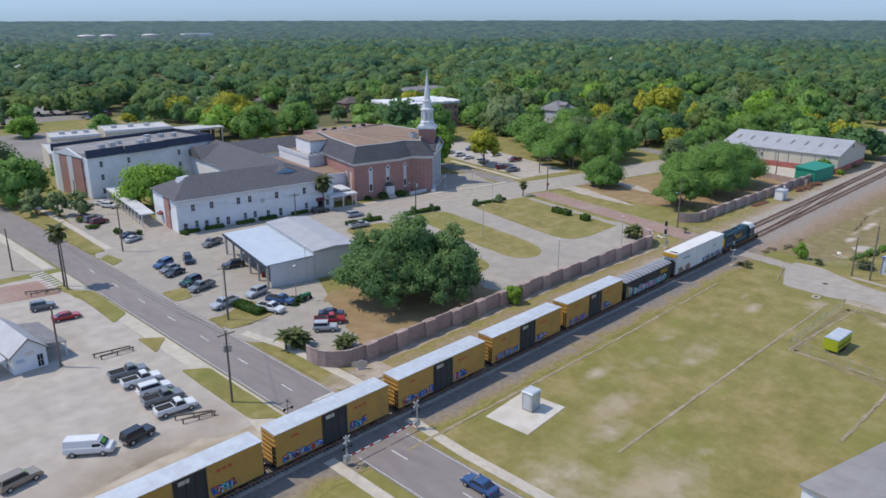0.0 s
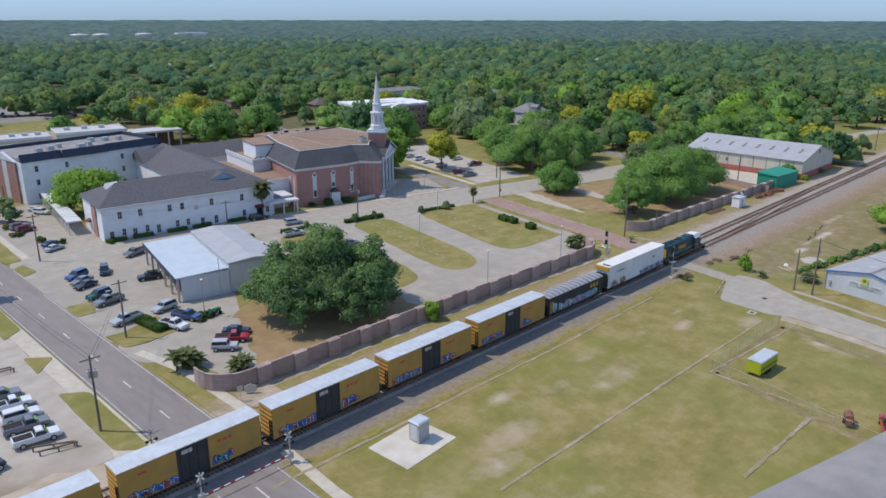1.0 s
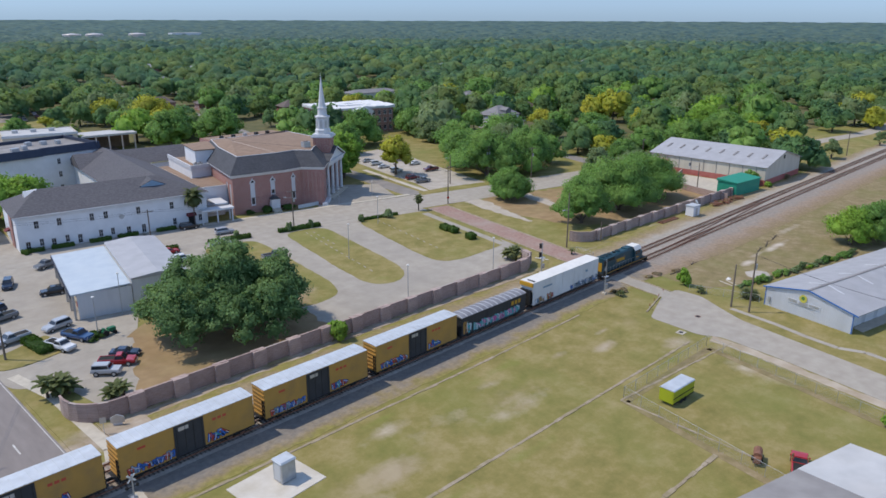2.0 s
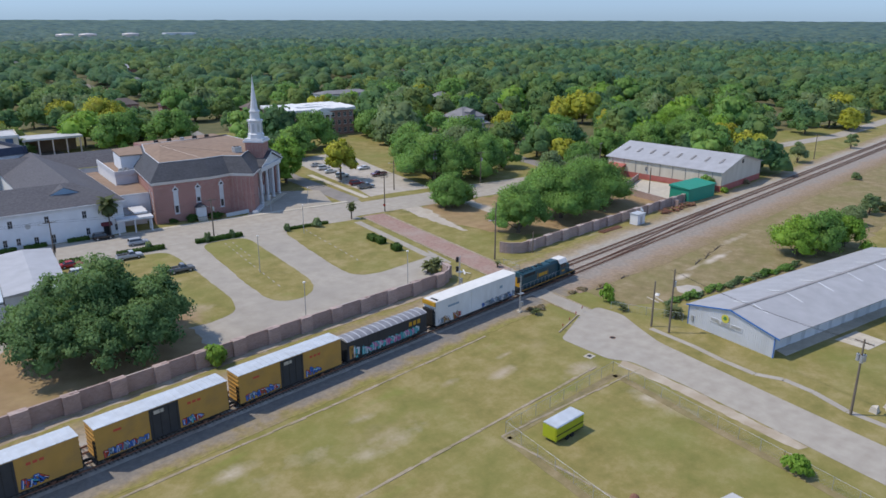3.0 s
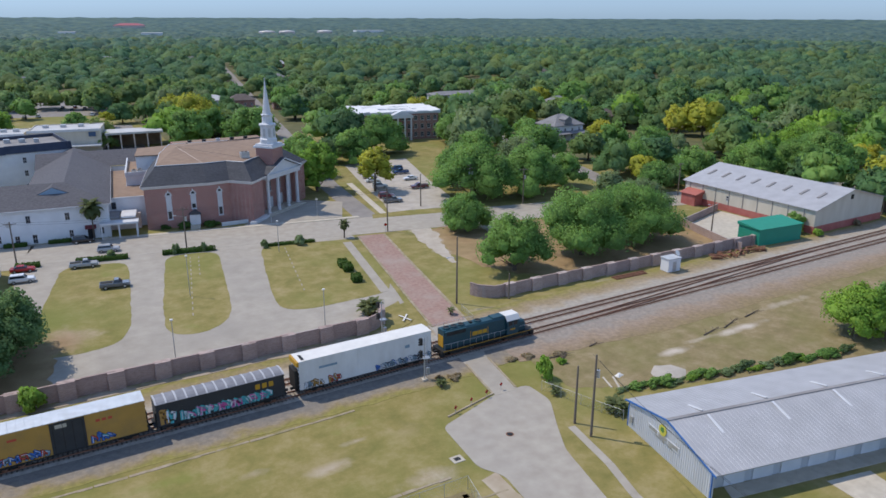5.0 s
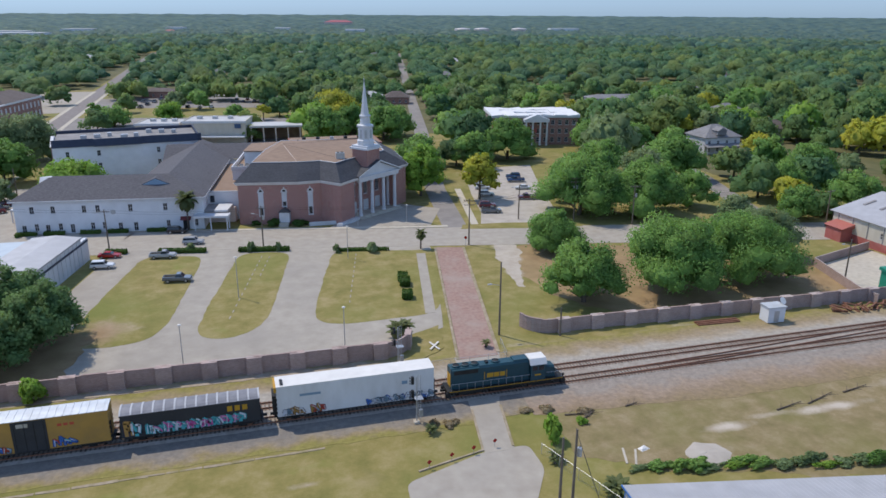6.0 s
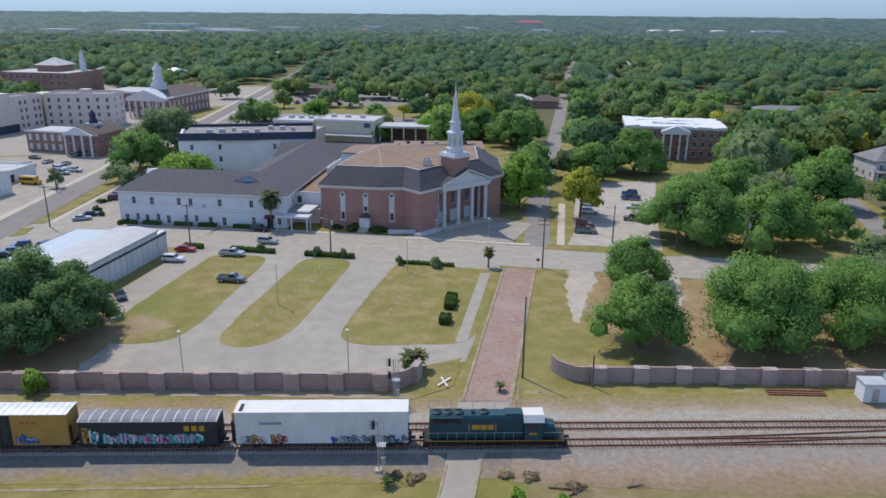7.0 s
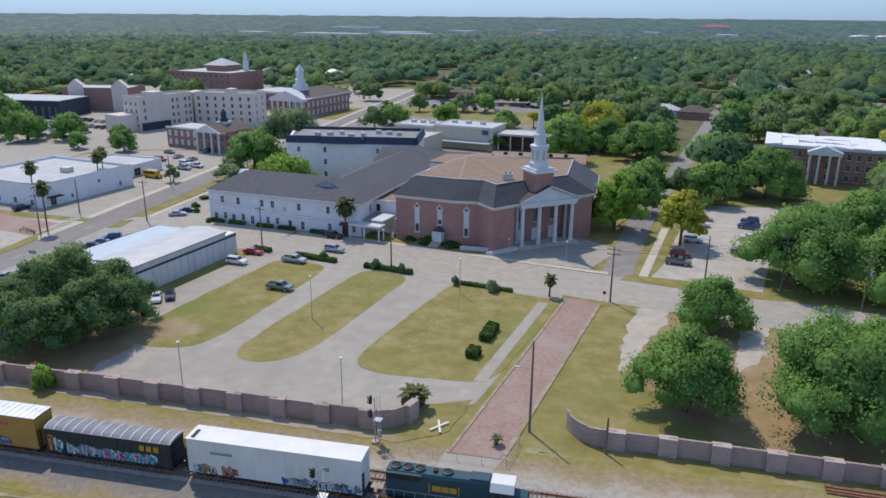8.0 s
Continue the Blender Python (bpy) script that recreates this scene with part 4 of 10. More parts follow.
PM = [(-36, 101.2), (-20.8, 98.5), (-15.0, 98.9), (-10.6, 93.9), (-6.2, 98.6), (11.5, 114.5), (12, 136), (-24, 142), (-30.6, 122.8)]
part("cornice", Geo().loft([out(0.015, EZ - 0.75), out(0.03, EZ - 0.35), out(0.04, EZ), out(0.0, EZ + 0.05)]), white_trim, church, "white moulded cornice")
DECK = [(-32.0, 104.6), (-20.4, 102.6), (-14.4, 102.8), (-10.8, 98.9), (-7.6, 102.6), (5.0, 114.0), (5.6, 135.4), (-22, 137.5), (-27.4, 123.4)]
part("mansard_roof", Geo().loft([out(0.035, EZ + 0.05), [(x, y, 15.6) for x, y in DECK]]), mansard, church, "dark slate mansard roof")
gr = Geo()
n = len(DECK)
apex = (-22.5, 124.0, 16.9)
gr.add([(x, y, 15.62) for x, y in DECK] + [apex], [(i, (i + 1) % n, n) for i in range(n)])
part("roof_deck", gr, brown_roof, church, "brown gravel roof deck")
ge = Geo()
for i in range(n):
    ge.cyl((*DECK[i], 15.65), (*DECK[(i + 1) % n], 15.65), 0.11, n=6)
part("roof_edge", ge, white_trim, church, "pale metal roof edging")
for i in (1, 4, 6):
    part("deck_seam", Geo().cyl((*DECK[i], 15.64), apex, 0.05, n=6), beige_wall if i == 1 else dark_roof, church)
for x, y in ((-8.8, 104.5),):
    u = part("rooftop_unit", Geo().box(x - 1.1, x + 1.1, y - 0.9, y + 0.9, 15.6, 17.3), steel_grey, church)
    part("fan_guard", Geo().cyl((x - 0.5, y, 17.3), (x - 0.5, y, 17.45), 0.4, n=10).cyl((x + 0.5, y, 17.3), (x + 0.5, y, 17.45), 0.4, n=10), black_iron, u)
part("rear_parapet", Geo().box(-19, 9, 135.8, 151, 0, 14.2), church_brick, church)
part("rear_roof", Geo().box(-18.6, 8.6, 136.2, 150.6, 14.2, 14.3), brown_roof, church)
for k in range(5):
    part("roof_vent", Geo().box(-15 + 4.4 * k, -13.9 + 4.4 * k, 144, 145, 14.3, 15.2), (black_iron, black_iron, steel_grey)[k % 3], church)
curb = band([(-17.5, 132.2), (5.8, 135.9)], 0.5, 14.2, 16.0)
part("roof_curb", band([(-17.5, 132.2), (-17.0, 137.0)], 0.4, 14.2, 15.9, curb), dark_roof, church, "dark roof curb")
# terrace and white upper block on the west side
part("terrace", Geo().prism([(-37, 122.4), (-30.4, 122.9), (-25.6, 142.6), (-33, 145.5)], 0, 10.1), white_wall, church)
part("terrace_roof", Geo().prism([(-36.7, 122.7), (-30.6, 123.2), (-25.9, 142.3), (-32.9, 145.1)], 10.1, 10.2), brown_roof, church)
part("terrace_parapet", band([(-33, 145.6), (-37.05, 122.3), (-30.2, 122.7)], 0.35, 10.1, 11.3), white_trim, church, "white terrace parapet")
ub = part("upper_block", Geo().prism([(-33.3, 126.6), (-27, 125.2), (-23.6, 139.4), (-30.6, 138.6)], 10.1, 14.7), white_wall, church, "white upper block")
part("block_roof", Geo().prism([(-33.6, 126.3), (-26.8, 124.8), (-22, 140), (-30.8, 139)], 14.7, 15.0), brown_roof, ub)
for x, y in ((-34.4, 124.6), (-32.8, 124.9)):
    u = part("rooftop_unit", Geo().box(x - 0.6, x + 0.6, y - 0.5, y + 0.5, 10.2, 11.5), steel_grey, church)
    part("fan_guard", Geo().cyl((x, y, 11.5), (x, y, 11.6), 0.4, n=10), black_iron, u)
# windows' white surrounds with rounded heads
for i, xs in ((0, (5.7, 11.7)), (1, (3.0,)), (5, (3.2, 8.2, 13.2))):
    a, b = Vector(P[i]), Vector(P[(i + 1) % len(P)])
    d = (b - a).normalized()
    m = Matrix(((d.x, -d.y, 0, a.x), (d.y, d.x, 0, a.y), (0, 0, 1, 0), (0, 0, 0, 1)))
    for x in xs:
        z = 8.6
        fan = Geo().loft([[m @ Vector((x + 0.8 * math.cos(t), y, z + 0.95 * math.sin(t))) for t in [math.pi * k / 10 for k in range(11)]] for y in (-0.07, 0.02)])
        head = part("window_head", fan, white_trim, church)
        part("head_grille", Geo().loft([[m @ Vector((x + 0.42 * math.cos(t), y, z + 0.1 + 0.6 * math.sin(t))) for t in [math.pi * k / 8 for k in range(9)]] for y in (-0.09, -0.06)]), glass, head)
        part("crest", Geo().box(x - 0.95, x + 0.95, -0.1, 0.0, z - 0.1, z + 0.05, m).box(x - 0.13, x + 0.13, -0.12, 0.0, z + 0.8, z + 1.35, m), white_trim, head)
        if i != 5:
            part("lower_light", Geo().box(x - 0.42, x + 0.42, 0.03, 0.06, 2.5 if x not in (11.7,) else 4.9, 4.4 if x not in (11.7,) else 6.0, m), glass, church)
# side porch with a small gabled hood
a = Vector(P[0]).lerp(Vector(P[1]), 0.76)
hood = part("door_hood", Geo().box(-1.3, 1.3, -1.6, 0, 0, 2.6, pose(a.x, a.y - 0.1, 0.9, 0, 0, -15)), white_trim, church, "white side-door hood")
part("hood_roof", Geo().loft([[pose(a.x, a.y - 0.1, 0.9, 0, 0, -15) @ Vector(q) for q in ((-1.5, y, 2.6), (1.5, y, 2.6), (0, y, 3.7))] for y in (-1.8, 0)]), mansard, hood)
part("hood_steps", Geo().box(-1.2, 1.2, -3.6, -1.6, 0, 0.45, pose(a.x, a.y, 0, 0, 0, -15)).box(-1.2, 1.2, -2.6, -1.6, 0.45, 0.9, pose(a.x, a.y, 0, 0, 0, -15)), concrete, church)
part("ramp_wall", Geo().box(-0.15, 0.15, -0.2, 8, 0, 1.0, pose(-18.5, 95.5, 0, 0, 0, -103 + 12)), white_trim, church)
part("base_course", Geo().prism([(-12, 93), (-10.4, 92.6), (-5, 98), (-6.4, 99.4)], 0, 0.8), white_trim, church)
# portico
pa, pb = Vector((-5.0, 99.2)), Vector((7.8, 108.6))
pd = (pb - pa).normalized()
pn = Vector((pd.y, -pd.x))
pm = Matrix(((pd.x, -pd.y, 0, pa.x), (pd.y, pd.x, 0, pa.y), (0, 0, 1, 0), (0, 0, 0, 1)))
pl = (pb - pa).length
part("portico_floor", Geo().box(-0.5, pl + 0.5, -0.6, 3.6, 0, 0.55, pm).box(-0.5, pl + 0.5, -1.6, -0.6, 0, 0.3, pm), concrete, church)
for k in range(4):
    x = 1.0 + (pl - 2.0) * k / 3
    col = Geo().lathe([(0.62, 0.55), (0.62, 0.8), (0.5, 0.95), (0.5, 3), (0.43, 9.4), (0.5, 9.55), (0.62, 9.75), (0.62, 10.0)], 14)
    col.v = [tuple(pm @ Vector((v[0] + x, v[1] + 0.3, v[2]))) for v in col.v]
    part("column", col, white_trim, church, smooth=False)
for x in (0.9, pl - 0.9):
    col = Geo().lathe([(0.6, 0.55), (0.5, 0.95), (0.43, 9.4), (0.6, 9.75), (0.6, 10.0)], 14)
    col.v = [tuple(pm @ Vector((v[0] + x, v[1] + 3.0, v[2]))) for v in col.v]
    part("column", col, white_trim, church)
part("entablature", Geo().box(0.1, pl - 0.1, -0.5, 4.0, 10.0, 11.0, pm).box(-0.3, pl + 0.3, -0.8, 4.0, 11.0, 11.35, pm), white_trim, church)
part("pediment", Geo().loft([[pm @ Vector(q) for q in ((-0.3, y, 11.35), (pl + 0.3, y, 11.35), (pl / 2, y, 14.4))] for y in (-0.3, 3.8)]), white_trim, church)
ped = Geo()
for s in (0, 1):
    x0, x1 = (-0.5, pl / 2) if s == 0 else (pl / 2, pl + 0.5)
    z0, z1 = (11.35, 14.7) if s == 0 else (14.7, 11.35)
    ped.loft([[pm @ Vector(q) for q in ((x0, y, z0), (x1, y, z1), (x1, y, z1 + 0.35), (x0, y, z0 + 0.35))] for y in (-0.9, 6.5)])
part("portico_roof", ped, mansard, church)
rk = Geo()
for s in (0, 1):
    x0, x1 = (-0.5, pl / 2) if s == 0 else (pl / 2, pl + 0.5)
    z0, z1 = (11.3, 14.65) if s == 0 else (14.65, 11.3)
    rk.loft([[pm @ Vector(q) for q in ((x0, y, z0), (x1, y, z1), (x1, y, z1 + 0.36), (x0, y, z0 + 0.36))] for y in (-1.0, -0.88)])
part("rake_moulding", rk, white_trim, church)
for x in (3.2, 8.2, 13.2):
    dm = Matrix.Translation((0, 0, 0))
    q = Vector(P[5]) + (Vector(P[6]) - Vector(P[5])).normalized() * x
    part("door", Geo().box(-1.0, 1.0, -0.15, 0.0, 0.55, 3.6, pose(q.x, q.y, 0, 0, 0, math.degrees(math.atan2(pd.y, pd.x)))), white_trim, church)
# steeple
sm = pose(-1.6, 105.4, 0, 0, 0, 39.5)


def turned(geo, m):
    geo.v = [tuple(m @ Vector(v)) for v in geo.v]
    return geo


steeple = part("steeple", turned(Geo().box(-2.6, 2.6, -2.6, 2.6, 11, 18.0), sm), church_brick, church, "brick steeple base")
part("base_cornice", turned(Geo().box(-3.1, 3.1, -3.1, 3.1, 18.0, 18.5).box(-2.7, 2.7, -2.7, 2.7, 18.5, 19.0), sm), white_trim, steeple)
part("lower_stage", turned(Geo().lathe([(2.35, 19.0), (2.35, 20.2), (2.05, 20.5), (2.0, 23.6), (2.3, 23.8), (2.35, 24.3), (1.6, 24.5)], 8), sm), white_trim, steeple)
for k in range(8):
    a = radians(45 * k)
    part("louvre", turned(Geo().box(-0.36, 0.36, 1.86, 1.93, 20.9, 23.2, pose(0, 0, 0, 0, 0, 45 * k)), sm), steel_grey, steeple)
part("upper_stage", turned(Geo().lathe([(1.55, 24.4), (1.45, 24.8), (1.35, 26.4), (1.6, 26.6), (1.6, 26.9), (1.2, 27.0)], 8), sm), white_trim, steeple)
part("spire", turned(Geo().lathe([(1.2, 26.95), (0.98, 28.2), (0.06, 36.0)], 8), sm), white_trim, steeple)
part("finial", turned(Geo().lathe([(0.05, 36.0), (0.14, 36.25), (0.03, 36.5), (0.02, 37.2)], 6), sm), white_trim, steeple)

# link between church and annex: low white walls, covered entrance
link = thing("church_link", "low white link building with brown flat roof", "building")
part("lower_wall", Geo().prism([(-44.5, 108.4), (-34.7, 106.8), (-31, 122.2), (-37.2, 122.4), (-33.2, 146), (-39.5, 147)], 0, 7.4), white_wall, link)
part("flat_roof", Geo().prism([(-44.3, 108.6), (-34.7, 107.0), (-31, 122.1), (-37.3, 122.3), (-33.4, 145.8), (-39.4, 146.7)], 7.4, 7.55), brown_roof, link)
part("parapet", band([(-44.6, 108.5), (-34.9, 106.7)], 0.3, 7.4, 7.85), white_trim, link)
part("link_window", Geo().box(-0.55, 0.55, -0.05, 0.02, 4.9, 6.7, pose(-42.6, 107.9, 0, 0, 0, -12)), glass, link)
part("side_roof", Geo().prism([(-46.6, 101.3), (-42.4, 100.5), (-41.2, 107.4), (-45.6, 108.3)], 4.1, 4.5), flat_roof, link, "dark flat roof over the entrance")
part("recess_wall", Geo().prism([(-46.2, 106.4), (-37, 104.6), (-36.6, 106.2), (-45.9, 108.2)], 0, 4.0), beige_wall, link, "tan wall in the shade of the porch")
porch = part("porch_roof", Geo().prism([(-47.5, 97.8), (-38.8, 96.2), (-38.2, 99.4), (-47, 101)], 3.5, 4.0), white_trim, link)
part("porch_walk_roof", Geo().prism([(-42.2, 99.9), (-38.9, 99.3), (-37.4, 106.2), (-40.9, 107)], 4.3, 4.7), white_trim, link)
for x, y in ((-47.1, 98.2), (-39.2, 96.7), (-38.7, 99.0), (-43.2, 97.4)):
    part("post", Geo().box(x - 0.15, x + 0.15, y - 0.15, y + 0.15, 0, 3.5), white_trim, link)

# white two-storey annex; local x runs along the street front
annex = thing("church_annex", "white painted two-storey annex with dark hipped roof", "building", -89.4, 105.8, 0, -7.6)
AL, AD, AZ = 45.0, 19.0, 8.3
up = [(x - 0.55, x + 0.55, 5.2, 7.1) for x in (4.2, 9.1, 16.4, 19.6, 27.4, 35.8)]
lo = [(x - 0.5, x + 0.5, 0.9, 2.7) for x in (4.8, 10.4, 18.0, 20.8, 36.2, 43.0)]
dr = [(x - 0.55, x + 0.55, 0.15, 2.4) for x in (1.9, 7.4, 13.2, 24.6, 28.3)]
facade(annex, (0, 0), (AL, 0), 0, AZ, white_wall, up + lo + dr)
facade(annex, (AL, 0.3), (AL, AD), 0, AZ, white_wall, [(5, 6.1, 5.2, 7.0)])
facade(annex, (AL, AD), (0, AD), 0, AZ, white_wall)
facade(annex, (0, AD), (0, 0.3), 0, AZ, white_wall, [(13.5, 14.5, 5.2, 7.0)])
part("brick_panel", Geo().box(-0.25, -0.02, 5.2, 9.2, 0, AZ - 0.1), church_brick, annex, "red brick panel on the end wall")
part("door_awning", Geo().loft([[(x, 0, 3.5), (x, -1.2, 2.75), (x, 0, 2.75)] for x in (39.3, 41.8)]), paint("maroon_canvas", (0.16, 0.035, 0.04), 0.8), annex, "maroon canvas awning")
part("end_awning", Geo().loft([[(0, y, 3.4), (-1.2, y, 2.7), (0, y, 2.7)] for y in (11.5, 13.8)]), MATS["maroon_canvas"], annex)
part("entry_door", Geo().box(39.8, 41.3, -0.08, 0.0, 0.1, 2.6), dark_inside, annex)
part("crest", Geo().cyl((23.2, -0.1, 5.2), (23.2, 0.0, 5.2), 0.62, n=16), steel_grey, annex)
RT = 12.7
fr = [(-0.7, -0.7, AZ + 0.25), (45.7, -0.7, AZ + 0.25), (45.7, 19.7, AZ + 0.25), (-0.7, 19.7, AZ + 0.25), (6.5, 9.5, RT), (35.5, 9.5, RT)]
part("roof", Geo().add(fr, [(0, 1, 5, 4), (1, 2, 5), (2, 3, 4, 5), (3, 0, 4), (3, 2, 1, 0)]), shingle, annex, "dark grey shingle hipped roof")
rr_ = [(25.3, -0.6, AZ + 0.29), (45.72, -0.6, AZ + 0.29), (45.72, 64, AZ + 0.29), (25.3, 64, AZ + 0.29), (35.5, 9.6, RT + 0.04), (35.5, 64, RT + 0.04)]
part("rear_wing_roof", Geo().add(rr_, [(1, 2, 5, 4), (3, 0, 4, 5), (0, 1, 4), (2, 3, 5)]), shingle, annex, "dark shingle roof of the rear wing")
bk = [(25.2, 50, AZ + 0.33), (66, 50, AZ + 0.33), (66, 66, AZ + 0.33), (25.2, 66, AZ + 0.33), (25.2, 58, RT - 0.4), (66, 58, RT - 0.4)]
part("cross_wing_roof", Geo().add(bk, [(0, 1, 5, 4), (2, 3, 4, 5), (1, 2, 5), (3, 0, 4)]), shingle, annex, "dark shingle roof of the cross wing")
part("east_wall", Geo().box(44.7, 45.0, AD, 64, 0, AZ), white_wall, annex)
part("west_wall", Geo().box(26.0, 26.3, AD, 64, 0, AZ), white_wall, annex)
part("cross_wall", Geo().box(45.0, 65.5, 50.7, 51, 0, AZ), white_wall, annex)
part("eave_trim", Geo().box(45.6, 45.78, -0.6, 50, AZ - 0.1, AZ + 0.28), white_trim, annex)
part("gutter", Geo().box(-0.75, AL + 0.7, -0.78, -0.66, AZ + 0.02, AZ + 0.27), white_trim, annex)
part("dormer", Geo().loft([[(29.2, 5.0, 10.8), (36.8, 5.0, 10.8), (33, 5.0, 12.5)], [(32.6, 9.2, 12.4), (33.4, 9.2, 12.4), (33, 9.2, 12.7)]]), shingle, annex)
part("dormer_vent", Geo().loft([[(29.7, y, 10.85), (36.3, y, 10.85), (33, y, 12.35)] for y in (4.88, 4.98)]), paint("slate_blue", (0.25, 0.35, 0.45), 0.6), annex, "pale blue louvred gable vent")
part("hip_dormer", Geo().loft([[(3.8, 8.3, 11.1), (3.8, 11.0, 11.1), (3.8, 9.65, 12.5)], [(6.8, 9.0, 12.6), (6.8, 10.3, 12.6), (6.8, 9.65, 12.75)]]), white_trim, annex)

# white three-storey block with navy parapet
hall = thing("education_block", "white three-storey block with dark navy parapet", "building", -90.4, 160.0, 0, 7)
w3 = [h for z in (1.0, 5.2, 9.2) for h in ((3.6, 4.7, z, z + 1.8), (12.6, 13.7, z, z + 1.8), (30.4, 31.5, z, z + 1.8))]
facade(hall, (0, 0), (44, 0), 0, 12.4, white_wall, w3)
facade(hall, (44, 0.3), (44, 22), 0, 12.4, white_wall, [(9, 10, 8.6, 10.2)])
facade(hall, (44, 22.3), (0, 22.3), 0, 12.4, white_wall)
facade(hall, (0, 22), (0, 0.3), 0, 12.4, white_wall, [(18.2, 19.2, z, z + 1.8) for z in (1, 5.2, 9.2)])
for y in (3.0, 11.0):
    part("brick_bay", Geo().box(-0.5, -0.02, y, y + 5.4, 0, 12.0), church_brick, hall, "red brick bay")
    part("white_pier", Geo().box(-0.6, -0.02, y + 5.4, y + 8.45, 0, 12.2), white_trim, hall)
part("gable", Geo().loft([[(x, 2.5, 12.4), (x, 19.5, 12.4), (x, 11, 14.6)] for x in (-0.7, 0.2)]), white_trim, hall)
par = Geo()
for x0, x1, y in ((0, 12, -0.5), (12, 26, -1.4), (26, 44.6, -0.5)):
    par.loft([[(x, y, 12.4), (x, y + 0.8, 14.7), (x, y + 1.2, 14.7), (x, y + 1.2, 12.4)] for x in (x0, x1)])
par.loft([[(44.6, y, 12.4), (43.8, y, 14.7), (43.4, y, 14.7), (43.4, y, 12.4)] for y in (-0.5, 22.5)])
par.box(0, 44, 21.8, 22.4, 12.4, 14.6)
part("parapet", par, navy_band, hall, "dark navy sloping parapet")
part("roof", Geo().box(0.3, 43.7, 0.3, 22, 12.4, 13.6), flat_roof, hall)
rng = random.Random(3)
for k in range(8):
    x, y = 8 + 4 * k, 6 + rng.uniform(-1, 8)
    part("rooftop_unit", Geo().box(x, x + rng.uniform(1.2, 2.4), y, y + 1.6, 13.6, 14.8), steel_grey, hall)
walkway = thing("covered_walkway", "white covered walkway with dark bays", "walkway", -93.5, 118, 0, -9)
part("roof", Geo().box(0, 3.4, 0, 40, 3.2, 3.55), white_trim, walkway)
for k in range(12):
    part("post", Geo().box(0.1, 0.35, 0.2 + 3.5 * k, 0.45 + 3.5 * k, 0, 3.2), white_trim, walkway)

# flat-roofed blocks behind
for x, y, w, d, h, wm, rm, nm, lb in ((-86, 208, 30, 26, 7.4, cream_wall, pale_roof, "rear_block", "flat-roofed pale block behind the church hall"), (-75, 240, 18, 16, 8.4, cream_wall, pale_roof, "rear_block", "cream flat-roofed block behind the church"), (-56, 235, 26, 18, 9.4, cream_wall, pale_roof, "rear_block", "long cream flat-roofed block with a blue sign")):
    b = thing(nm, lb, "building", x, y, 0, -12)
    block(b, 0, w, 0, d, 0, h, wm)
    part("roof", Geo().box(0.4, w - 0.4, 0.4, d - 0.4, h - 0.5, h - 0.3), rm, b)
    part("fascia", Geo().box(-0.3, w + 0.3, -0.35, 0, h - 0.9, h + 0.05), white_trim, b)
    for k in range(3):
        part("rooftop_unit", Geo().box(4 + k * w / 4, 6 + k * w / 4, d / 2, d / 2 + 2, h - 0.3, h + 0.8), steel_grey, b)
    if w == 26:
        part("sign_board", Geo().box(21.6, 24.2, -0.5, -0.36, 6.4, 8.2), paint("sign_blue", (0.05, 0.10, 0.2)), b)
        part("loading_canopy", Geo().box(0, 26, -4, -0.4, 3.0, 3.4), white_trim, b)
cport = thing("carport", "long carport with a flat pale roof on posts", "carport", -29, 231, 0, -6)
part("roof", Geo().box(0, 22, 0, 12, 6.2, 7.0), pale_roof, cport)
part("back_wall", Geo().box(0.4, 21.6, 10.5, 11, 0, 6.2), brown_roof, cport)
for k in range(5):
    part("post", Geo().box(0.4 + 5.1 * k, 0.9 + 5.1 * k, 0.4, 0.9, 0, 6.2), beige_wall, cport)

# garage with canopy; local x along the grid, y away from the railway
gar = thing("repair_garage", "white metal workshop with pale blue canopy over the bays", "garage", -75.4, 51.0, 0, -12)
facade(gar, (-10, 0), (0, 0), 0, 5.9, metal_wall)
facade(gar, (0, 0.3), (0, 27), 0, 5.9, metal_wall)
part("end_bay", Geo().box(-9, -0.02, 27.02, 30.6, 0, 5.1), metal_wall, gar)
facade(gar, (0, 27), (-10, 27), 0, 5.9, white_wall)
facade(gar, (-10, 26.7), (-10, 0.3), 0, 5.9, white_wall, [(1.2 + 5.1 * k, 5.4 + 5.1 * k, 0.02, 3.8) for k in range(5)], pane_mat=dark_inside, sill=False, bars=(0, 0))
rib = Geo()
for k in range(14):
    rib.box(0.02, 0.09, 0.6 + 2 * k, 0.75 + 2 * k, 0.1, 5.9)
part("seam", rib, metal_wall, gar)
part("dark_band", Geo().box(0.02, 0.12, 0.2, 30.5, 4.35, 4.8), navy_band, gar, "dark horizontal band")
part("roof", Geo().loft([[(-10.2, y, 5.9), (0.3, y, 5.9), (0.3, y, 6.2), (-5, y, 6.7), (-10.2, y, 6.2)] for y in (-0.3, 27.3)]), metal_roof, gar, "pale grey low metal roof")
part("canopy", Geo().loft([[(-20.6, y, 4.8), (-10.3, y, 5.2), (-10.3, y, 5.45), (-20.6, y, 5.05)] for y in (-0.5, 27.3)]), blue_roof, gar, "pale blue metal canopy")
part("canopy_edge", Geo().box(-20.75, -20.61, -0.6, 27.4, 4.4, 5.1), navy_band, gar)
part("end_wall", Geo().box(-19.6, -10.2, -0.3, -0.1, 0, 4.9), metal_wall, gar)
for k in range(6):
    part("post", Geo().box(-20.4, -20.0, -0.3 + 5.4 * k, 0.1 + 5.4 * k, 0, 4.85), steel_grey, gar)

